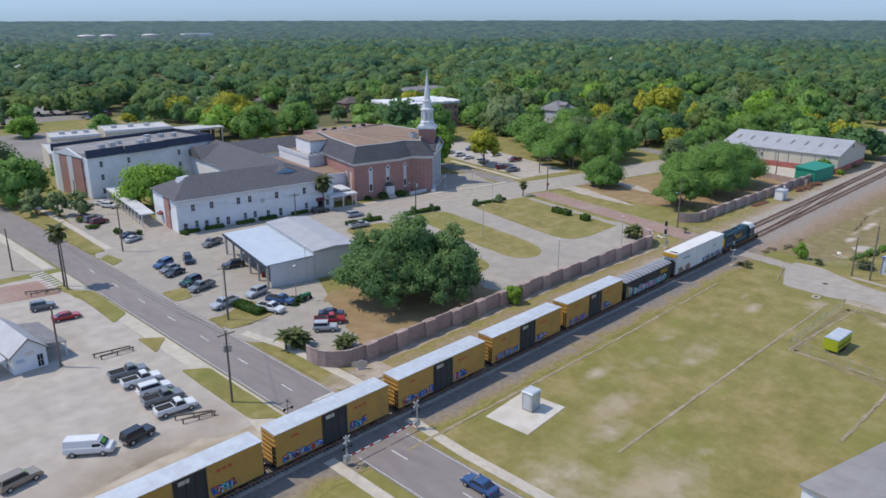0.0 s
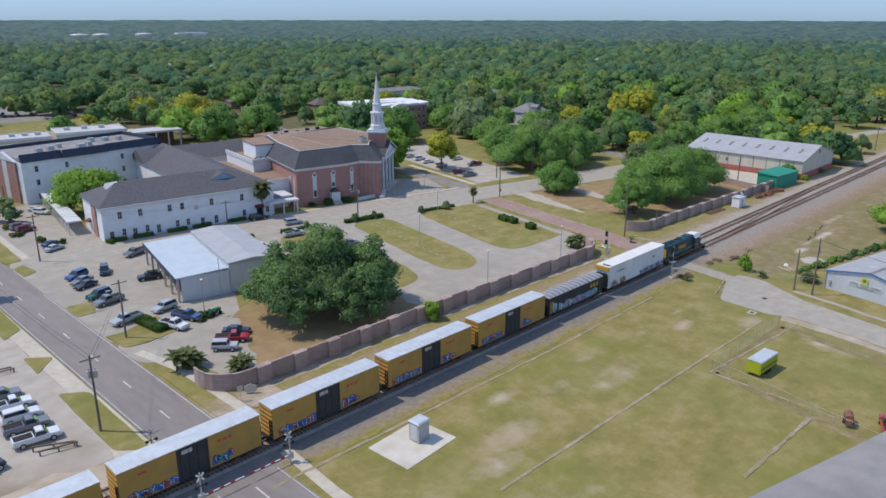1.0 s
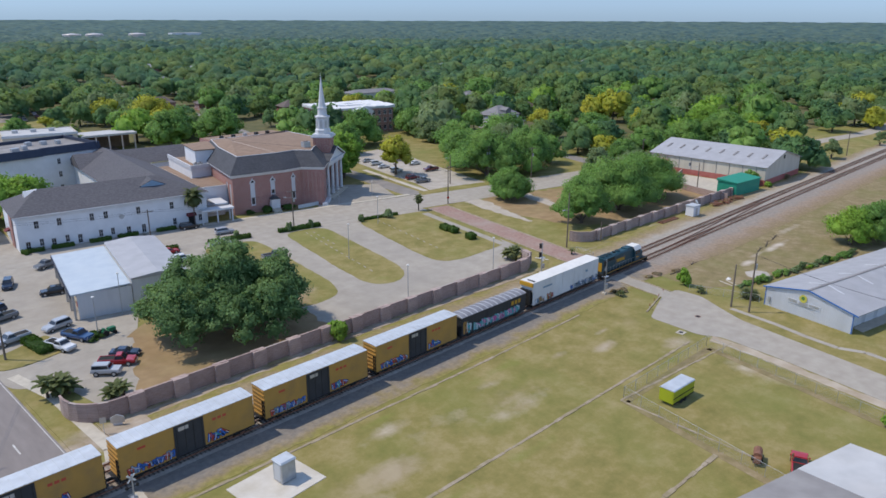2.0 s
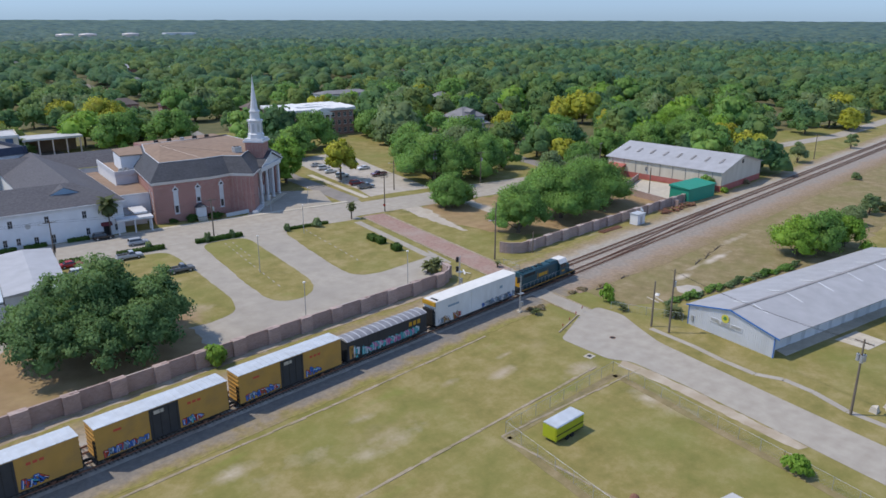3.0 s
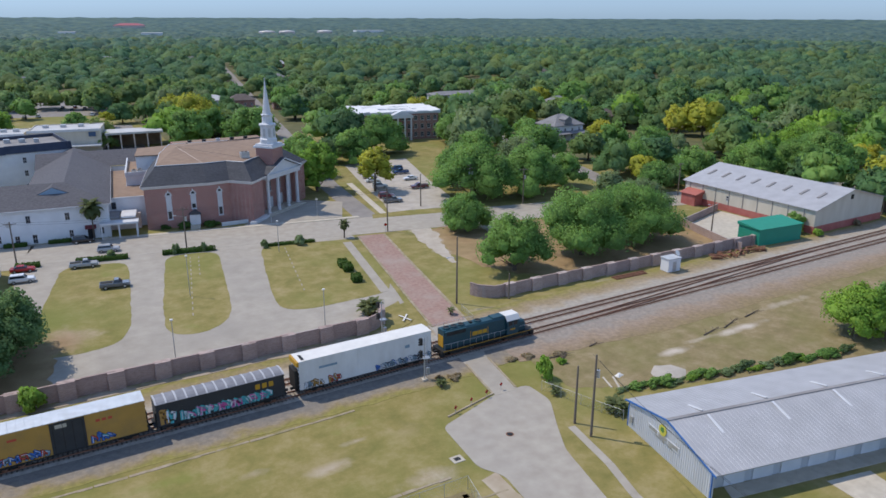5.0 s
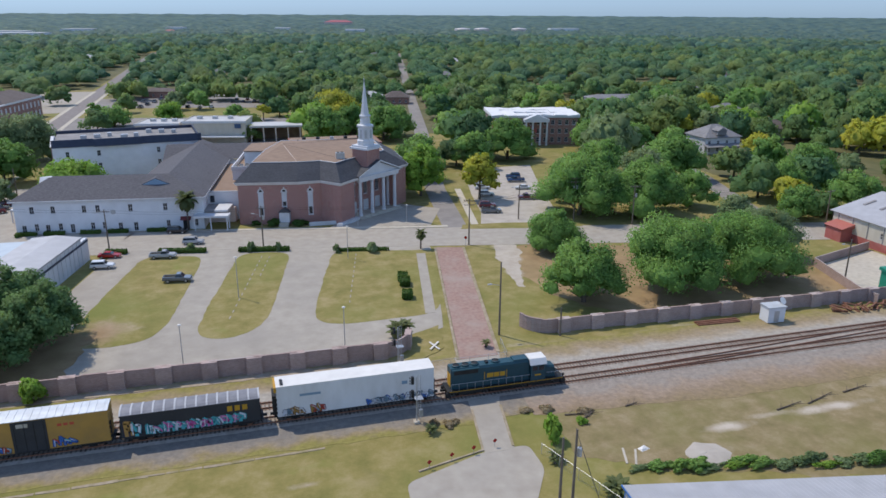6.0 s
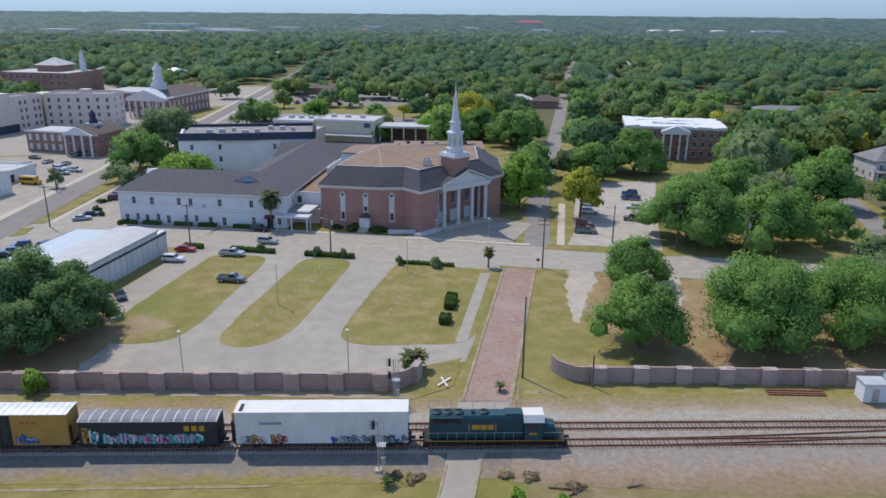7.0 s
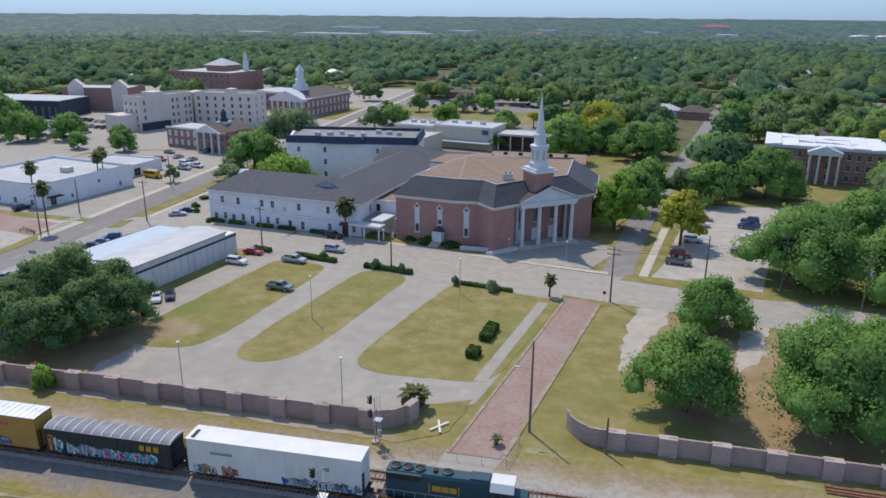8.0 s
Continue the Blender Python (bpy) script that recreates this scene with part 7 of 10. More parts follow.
for x, y, r, h, lf, lb in ((-11.6, 21.6, 2.3, 3.6, palm_leaf, "shaggy cycad at the end of the wall"), (1.6, 14.2, 1.0, 1.9, palm_leaf, "small cycad beside the brick street"), (-107.5, 27.6, 2.6, 3.4, palm_leaf, "large cycad at the wall corner"), (-101.5, 22, 2.0, 1.9, palm_leaf, "cycad behind the wall"), (-66.5, 14.6, 2.6, 3.6, bright_leaf, "creeper heaped over the block wall"), (-96, 44.8, 2.2, 1.0, hedge_leaf, "low flower bed by the workshop"),
                            (0.8, -14.5, 1.5, 4.0, bright_leaf, "column of creeper on a post"), (3.4, -27, 2.0, 1.6, palm_leaf, "palmetto by the storage shed"), (-0.6, -18.6, 1.2, 1.4, palm_leaf, "dark cycad at the lane's end"), (-10.8, -7.2, 1.3, 0.45, dry_leaf, "dry brown brush beside the track"), (-13, -6.6, 0.9, 0.6, dry_leaf, "dry brown brush beside the track"), (0.2, -6.8, 1.1, 0.4, dry_leaf, "dry brown brush beside the track"), (3.2, -7.2, 1.4, 0.4, dry_leaf, "dry brown brush beside the track"), (6.4, -11.5, 0.9, 0.8, bright_leaf, "yellow-green bush in the dry grass"), (8, -9, 1.5, 0.4, dry_leaf, "fallen dead branches in the dry grass"), (-14, -8.6, 1.0, 1.3, palm_leaf, "small cycad beside the track"),
                            (-21, 97, 2.4, 1.6, hedge_leaf, "dark shrubs along the church wall"), (-27, 98.6, 2.6, 1.7, hedge_leaf, "dark shrubs along the church wall"), (-32, 100, 1.6, 1.2, hedge_leaf, "dark shrubs along the church wall"), (-7, 69.4, 1.6, 2.6, grey_leaf, "small ornamental tree by the street"), (-15, 71.5, 1.0, 1.9, grey_leaf, "thin ornamental shrub by the street"), (-34, 77.6, 1.2, 2.2, grey_leaf, "thin ornamental tree by the hedge"), (-28, 76.4, 1.0, 2.0, grey_leaf, "thin ornamental tree by the hedge"), (-47.5, 80.6, 1.0, 2.2, grey_leaf, "thin ornamental tree by the hedge"), (-100.5, 117, 1.3, 1.5, hedge_leaf, "round shrub by the car park"),
                            (-103, 127, 2.2, 1.0, hedge_leaf, "shrub bed by the car park"), (-102, 136, 3.0, 1.2, hedge_leaf, "shrub bed by the car park"), (-97, 112, 0.9, 1.2, hedge_leaf, "shrub at the annex corner"), (-88.8, 103.6, 0.9, 1.1, hedge_leaf, "shrub at the annex corner"), (-31.5, -62.2, 2.1, 2.6, bright_leaf, "leafy bush at the fence corner"), (118, -32, 2.5, 2.5, palm_leaf, "palmetto in the rough grass"), (88, -26, 2.2, 2.0, palm_leaf, "palmetto in the rough grass"), (160, -12, 2, 2.5, grey_leaf, "bush beside the railway"), (108, 11, 1.4, 1.8, bright_leaf, "bush beside the warehouse"), (126, 11.5, 1.2, 1.5, dry_leaf, "dry bush beside the warehouse")):
    if lf is palm_leaf:
        cycad(x, y, h * 0.42, r * 0.95, lb)
        if r > 1.8:
            bush("bush", x, y, r * 0.75, r * 0.75, h * 0.8, cycad_leaf, "tangle of leaves at the cycad's foot")
    else:
        bush("bush", x, y, r, r, h, lf, lb)

rng = random.Random(12)
for k in range(20):
    u = k / 19
    x = 9 + 40 * u
    bush("bush", x + rng.uniform(-0.8, 0.8), -22.5 - 0.22 * (x - 5) + rng.uniform(-0.5, 0.5), rng.uniform(1.6, 3.2), rng.uniform(0.8, 1.5), rng.uniform(0.5, 1.7), rng.choice((oak_leaf, grey_leaf, bright_leaf)), "scrubby bush along the shed's back fence")

# ---------- woodland ----------
GRID = Matrix.Rotation(radians(-12), 2)


def near_line(x, y, a, b, w):
    ax, ay = a
    bx, by = b
    t = max(0, min(1, ((x - ax) * (bx - ax) + (y - ay) * (by - ay)) / ((bx - ax) ** 2 + (by - ay) ** 2)))
    return math.hypot(x - ax - t * (bx - ax), y - ay - t * (by - ay)) < w


FOOT = [(x + w / 2, y + d / 2, max(w, d) * 0.6 + 3) for x, y, w, d, *_ in HOUSES] + [(x + 5, y + 2, 17) for x, y, *_ in LODGES] + [(148, 146, 15), (146, 134, 11), (104, 262, 12), (124, 222, 12), (60, 338, 14)]


def wooded(x, y):
    """How likely a tree stands here."""
    if x < -140 and y < 70 or y < 15 and x < 260:
        return 0
    if y < 22 + 0.05 * (x - 260) and x >= 150:
        return 0.0 if abs(y - 2) < 22 or y < -60 else 0.8
    if near_line(x, y, (31, 160), (70, 345), 9) or near_line(x, y, (70, 345), (190, 920), 6) or near_line(x, y, (-60, 520), (400, 430), 6) or near_line(x, y, (-300, 690), (500, 520), 6) or near_line(x, y, (98, 60), (190, 470), 7) or near_line(x, y, (-116, 100), (-122, 1000), 11) or near_line(x, y, (170, 42), (260, 26), 8):
        return 0
    if any(math.hypot(x - a, y - b) < r for a, b, r in FOOT):
        return 0
    if -130 < x < 16 + 0.2 * (y - 70) and y < 232:
        return 0
    if 16 < x < 105 and y < 150 or 60 < x < 112 and 172 < y < 232 or 84 < x < 146 and y < 64:
        return 0
    if 55 < x < 100 and 148 < y < 174:
        return 0.12
    if 132 < x < 168 and 118 < y < 160:
        return 0.1
    if -118 < x < 25 and 232 <= y < 420:
        return 0.6 if x > -12 else 0.06 if y < 340 else 0.3
    if x <= -100 and y < 250:
        return 0.0 if x > -270 else 0.15
    if -345 < x <= -100 and y < 480:
        inside = (-210 < x < -125 and 290 < y < 362) or (-298 < x < -230 and 398 < y < 458) or (-340 < x < -240 and 250 < y < 330) or (-220 < x < -110 and y < 292) or (-270 < x < -205 and y < 290)
        return 0 if inside else 0.4 if 332 < y < 396 and x < -200 else 0.22
    clear = math.sin(x * 0.021 + 1.3 * math.sin(y * 0.013)) * math.sin(y * 0.026 + 1.7 * math.sin(x * 0.011))
    return 0.25 if clear > 0.62 else 0.98 if math.hypot(x, y) > 420 else 0.82


rs = np.random.RandomState(11)
spots = []
for i in range(-62, 88):
    for j in range(0, 87):
        x, y = i * 13.0 + rs.uniform(-5.0, 5.0), j * 13.0 + rs.uniform(-5.0, 5.0)
        d = math.hypot(x + 40, y + 60)
        ang = math.degrees(math.atan2(x + 40, y + 60))
        if 120 < d < 1080 and -54 < ang < 85 and rs.random() < wooded(x, y) * 0.92:
            spots.append((d, x, y, rs.choice((rs.uniform(4.5, 7), rs.uniform(6.5, 9), rs.uniform(8.5, 11.5)), p=(0.3, 0.45, 0.25)), rs.random()))
spots.sort()


def lumps(r2, lobes, squash=0.82, fill=0.95, fine=2):
    """Rounded, uneven crown masses open below: places, corners and soft normals."""
    bm = bmesh.new()
    bmesh.ops.create_icosphere(bm, subdivisions=fine, radius=1)
    bv = np.array([q.co for q in bm.verts])
    bf = np.array([[q.index for q in f.verts] for f in bm.faces])
    bm.free()
    bf = bf[(bv[bf][:, :, 2].max(1) > -0.2)]
    use = np.unique(bf)
    back = np.zeros(len(bv), int)
    back[use] = np.arange(len(use))
    bv, bf = bv[use], back[bf]
    v, f, nn, k = [], [], [], 0
    for x, y, z, r in lobes:
        w = bv * (1 + 0.13 * r2.normal(size=(len(bv), 1))) * r * fill * np.array([1, 1, squash]) + np.array([x, y, z])
        v.append(w)
        nn.append(0.8 * bv + 0.5 * np.array([x, y, z - 0.6]) + np.array([0, 0, 0.25]) + 0.16 * r2.normal(size=bv.shape))
        f.append(bf + k)
        k += len(bv)
    nn = np.concatenate(nn)
    return np.concatenate(v), np.concatenate(f), nn / np.linalg.norm(nn, axis=1)[:, None]


PROTO, FAR = [], []
for k in range(8):
    r2 = np.random.RandomState(500 + k)
    lb = crown_lobes(r2, 1.0, 1.45, 0.15, 13)
    lb = [(x, y, z, r * 1.25) for x, y, z, r in lb]
    PROTO.append((lb, *leaf_cloud(r2, lb, 640, 0.094), *lumps(r2, [(x, y, z, r * 1.05) for x, y, z, r in lb[::2]] + [(0, 0, 0.72, 0.7)], 0.85, 0.86)))
    ring = [(0.52 * math.cos(a), 0.52 * math.sin(a), 0.55 + 0.25 * r2.rand(), 0.40 + 0.14 * r2.rand()) for a in (k + 2.1 * q + 0.5 * r2.rand() for q in range(3))]
    FAR.append([lumps(r2, [(0, 0, 0.72, 0.70)] + ring[:2]), lumps(r2, [(-0.15, 0, 0.72, 0.76), (0.5, 0.1, 0.58, 0.5), (-0.3, 0.45, 0.6, 0.48)], fine=1)])
near_trees = []
for k in range(8):
    lf = (wood_leaf, oak_leaf, wood_leaf, grey_leaf, wood_leaf, yellow_leaf, wood_leaf, bright_leaf)[k]
    lb, v, q, nv, cv, cf, cn = PROTO[k]
    t = thing("tree", ("leafy tree in the woods", "dark oak in the woods", "leafy tree in the woods", "grey-green oak in the woods", "leafy tree in the woods", "yellow-green tree in the woods", "leafy tree in the woods", "fresh green tree in the woods")[k], "tree", 0, 0, 0, 0, "trees of the woods")
    s = 6.8
    c = part("crown", fast_mesh("crown", v * s, q, lf, nv), lf, t)
    part("inner_leaves", fast_mesh("inner_leaves", cv * s, cf, lf, cn), lf, c)
    part("trunk", Geo().cyl((0, 0, -0.2), (0, 0, 5), 0.35, 0.25, 7), bark, t)
    near_trees.append(t)
KIND = (0, 1, 2, 0, 4, 3, 6, 1, 5, 2, 7, 4, 0, 6, 1)
placed = [0] * 8
for d, x, y, r, u in spots[:232]:
    k = KIND[int(u * len(KIND))]
    sc = r / 6.8
    m = pose(x, y, 0, 0, 0, 360 * ((u * 37) % 1))
    t = near_trees[k] if not placed[k] else copy_thing(near_trees[k], m)
    placed[k] += 1
    t.matrix_basis = m @ Matrix.Diagonal((sc, sc, sc * (0.9 + 0.25 * ((u * 91) % 1)), 1))
for k in range(8):
    if not placed[k]:
        near_trees[k].matrix_basis = pose(300 + 9 * k, 210, 0)
rest = spots[232:]


def turn_of(a):
    return np.array([[math.cos(a), -math.sin(a), 0], [math.sin(a), math.cos(a), 0], [0, 0, 1]]).T


def joined(name, items, leaves, size, label, leaf, solid):
    """Many crowns in one mesh of leaves, over one mesh of rounded inner masses."""
    V, Q, N, CV, CF, CN, nv, nc = [], [], [], [], [], [], 0, 0
    for d, x, y, r, u in items:
        k = int(u * 997) % 8
        lb, v, q, sn, cv, cf, cn = PROTO[k]
        if solid:
            cv, cf, cn = FAR[k][d > 720]
        R = turn_of(u * 6.283 * 13)
        s = np.array([r, r, r * (0.82 + 0.3 * ((u * 91) % 1))])
        pick = np.random.RandomState(int(u * 1e6)).choice(len(q), leaves, replace=False)
        w = v.reshape(-1, 4, 3)[pick]
        ctr = w.mean(1, keepdims=True)
        w = (ctr + (w - ctr) * size).reshape(-1, 3)
        V.append((w * s) @ R + [x, y, 0])
        N.append(sn.reshape(-1, 4, 3)[pick].reshape(-1, 3) @ R)
        Q.append(np.arange(4 * leaves).reshape(-1, 4) + nv)
        nv += 4 * leaves
        CV.append((cv * s) @ R + [x, y, 0])
        CF.append(cf + nc)
        CN.append(cn @ R)
        nc += len(cv)
    a = part(name, fast_mesh(name, np.concatenate(V), np.concatenate(Q), leaf, np.concatenate(N)), leaf)
    tagged(a, label, "woods", "", "stuff")
    part("inner_foliage", fast_mesh("inner_foliage", np.concatenate(CV), np.concatenate(CF), leaf, np.concatenate(CN)), leaf, a)


joined("woods", [s for s in rest if s[0] < 500], 300, 1.2, "dense green woods of oaks and maples", wood_leaf, False)
joined("distant_woods", [s for s in rest if s[0] >= 500], 30, 1.25, "dense green woods towards the skyline", hazed_wood_leaf, True)

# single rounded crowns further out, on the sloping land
# haze put into both canopy colours as blue-grey, stronger towards the skyline
hazed_far_leaf = leaf_material("hazed_distant_canopy", (0.08, 0.18, 0.145), (0.135, 0.26, 0.17), (0.215, 0.335, 0.185), yellow=0.35, spread=0.25, grain=0.028, relief=3.0)
hazed_skyline_leaf = leaf_material("hazed_skyline_canopy", (0.06, 0.125, 0.135), (0.115, 0.205, 0.19), (0.21, 0.30, 0.225), yellow=0.25, spread=0.0, grain=0.02)
r4 = np.random.RandomState(2)
ONE = [lumps(r4, [(0, 0, 0.62, 1.0)], 0.75, 1.0) for k in range(5)]
V, Q, N, nv = [], [], [], 0
for i in range(-76, 98):
    for j in range(8, 100):
        x, y = i * 18.0 + r4.uniform(-7, 7), j * 18.0 + r4.uniform(-7, 7)
        d, ang = math.hypot(x + 40, y + 60), math.degrees(math.atan2(x + 40, y + 60))
        if 1065 < d < 1750 and -52 < ang < 84 and r4.rand() < 0.93:
            v, f, nn = ONE[r4.randint(5)]
            R, r = turn_of(6.28 * r4.rand()), r4.uniform(7.5, 12)
            V.append((v * np.array([r, r, r * r4.uniform(0.8, 1.15)])) @ R + [x, y, lie(x, y)])
            Q.append(f + nv)
            N.append(nn @ R)
            nv += len(v)
tagged(part("far_crowns", fast_mesh("far_crowns", np.concatenate(V), np.concatenate(Q), hazed_far_leaf, np.concatenate(N)), hazed_far_leaf), "endless green treetops beyond the town", "woods", "", "stuff")

# canopy beyond: an uneven sheet of treetops to the skyline
na, nr = 560, 150
radii = [1700 * (4740 / 1700) ** (k / (nr - 1)) for k in range(nr)]
V = np.zeros((nr, na, 3), np.float32)
for k, r in enumerate(radii):
    a = np.radians(np.linspace(-56, 88, na))
    x, y = -40 + r * np.sin(a), -60 + r * np.cos(a)
    rough = max(0.8, 5.5 * min(1, (4700 - r) / 2200))
    h = 8.0 + rough * np.clip(r4.normal(size=na), -1.3, 1.6) + 2.0 * np.sin(x * 0.031 + 2 * np.sin(y * 0.007)) * np.sin(y * 0.023 + 2 * np.sin(x * 0.005)) + np.array([lie(p, q) for p, q in zip(x, y)])
    h -= 9 * np.clip(1.6 - np.hypot((x - 925) / 190, (y - 2500) / 150), 0, 1)
    V[k] = np.stack([x, y, h], 1)
i = np.arange(nr - 1)[:, None] * na + np.arange(na - 1)[None]
Q = np.stack([i, i + na, i + na + 1, i + 1], 2).reshape(-1, 4)
tagged(part("far_canopy", fast_mesh("far_canopy", V.reshape(-1, 3), Q, hazed_skyline_leaf), hazed_skyline_leaf), "endless green treetops reaching the skyline", "woods", "", "stuff")

# ---------- freight train ----------
RZ = RAIL_Z
yellow_paint = paint("boxcar_yellow", (0.44, 0.245, 0.055), 0.6, dirt=0.6)
black_paint = paint("boxcar_black", (0.028, 0.032, 0.038), 0.55, dirt=0.5)
grimy_white = material("grimy_white_steel", [(0.62, 0.615, 0.60), (0.70, 0.695, 0.68)], 0.4, 0.6, big=0.5, bigscale=0.35, bigcol=(0.5, 0.48, 0.45), stretch=(1, 1, 0.4))
clean_white = paint("white_roof_steel", (0.74, 0.71, 0.665), 0.5, dirt=0.15)
zinc_roof = material("galvanised_car_roof", [(0.52, 0.54, 0.56), (0.62, 0.64, 0.66)], 0.8, 0.5, 0.3, big=0.3, bigscale=0.5, bigcol=(0.42, 0.41, 0.4))
rib_grey = paint("weathered_rib_grey", (0.46, 0.46, 0.48), 0.6, dirt=0.3)
loco_blue = paint("loco_dark_blue", (0.013, 0.06, 0.08), 0.45, dirt=0.35)
loco_gold = paint("loco_gold", (0.5, 0.27, 0.02), 0.5, dirt=0.25)
tag_cols = [paint("tag_" + n, c, 0.5, dirt=0.1) for n, c in (("blue", (0.05, 0.16, 0.5)), ("pink", (0.6, 0.12, 0.35)), ("teal", (0.08, 0.42, 0.45)), ("pale", (0.65, 0.68, 0.72)), ("red", (0.5, 0.07, 0.04)), ("dark", (0.03, 0.03, 0.05)), ("ochre", (0.4, 0.22, 0.06)), ("grey_blue", (0.2, 0.3, 0.38)))]


def bogie(parent, x):
    b = part("bogie", Geo().box(x - 1.3, x + 1.3, -0.95, -0.78, RZ + 0.32, RZ + 0.62).box(x - 1.3, x + 1.3, 0.78, 0.95, RZ + 0.32, RZ + 0.62).box(x - 0.35, x + 0.35, -1.1, 1.1, RZ + 0.25, RZ + 0.75), black_iron, parent)
    for dx in (-0.9, 0.9):
        for y in (-0.75, 0.75):
            part("wheel", Geo().cyl((x + dx, y - 0.07, RZ + 0.46), (x + dx, y + 0.07, RZ + 0.46), 0.46, n=16), rust, b)
        part("axle", Geo().cyl((x + dx, -0.75, RZ + 0.46), (x + dx, 0.75, RZ + 0.46), 0.08), black_iron, b)


def tagging(parent, x0, x1, z0, z1, y, seed, cols):
    """Painted tags on the car side: rows of bent letter-like strokes, pale halo behind, dark cuts and highlights over them."""
    r = random.Random(seed)

    def stroke(g, pts, w, yy):
        for (xa, za), (xb, zb_) in zip(pts[:-1], pts[1:]):
            d = Vector((xb - xa, zb_ - za))
            n = Vector((-d.y, d.x)).normalized() * w
            d = d.normalized() * w * 0.6
            g.add([(xa - d.x + n.x, yy, za - d.y + n.y), (xb + d.x + n.x, yy, zb_ + d.y + n.y), (xb + d.x - n.x, yy, zb_ + d.y - n.y), (xa - d.x - n.x, yy, za - d.y - n.y)], [(0, 1, 2, 3)])

    halo, fills, cuts = Geo(), [Geo() for c in cols], Geo()
    x, k, H = x0 + 0.3, 0, z1 - z0
    while x < x1 - 0.3:
        w, h = r.uniform(0.45, 0.9), H * r.uniform(0.6, 0.95)
        zb_ = z0 + r.uniform(0.05, 0.16) * H
        pts = [(x + r.uniform(-0.1, 0.25) * w, zb_), (x + r.uniform(-0.1, 0.35) * w, zb_ + h * r.uniform(0.8, 1)), (x + w * r.uniform(0.5, 1.0), zb_ + h * r.uniform(0.45, 1.0)), (x + w * r.uniform(0.5, 1.1), zb_ + h * r.uniform(0.0, 0.45)), (x + w * r.uniform(0.1, 0.6), zb_ + h * r.uniform(0.3, 0.55))]
        stroke(halo, pts, 0.2 * H * 0.8, y - 0.004)
        stroke(fills[(k + r.randint(0, 1)) % len(cols)], pts, 0.13 * H * 0.8, y - 0.008)
        stroke(fills[(k + 1) % len(cols)], [(a, c + 0.06 * H) for a, c in pts[1:4]], 0.07 * H, y - 0.011)
        stroke(cuts, [(a + 0.05, c - 0.04) for a, c in pts[r.randint(0, 2):]][:2], 0.03 * H, y - 0.014)
        x += w * r.uniform(0.6, 0.9)
        k += 1
    part("tag_halo", halo, tag_cols[5] if cols[0] is not tag_cols[1] else tag_cols[2], parent)["kind"] = "stuff"
    for g, c in zip(fills, cols):
        if g.v:
            part("tag_letters", g, c, parent)["kind"] = "stuff"
    part("tag_highlights", cuts, tag_cols[3], parent)["kind"] = "stuff"


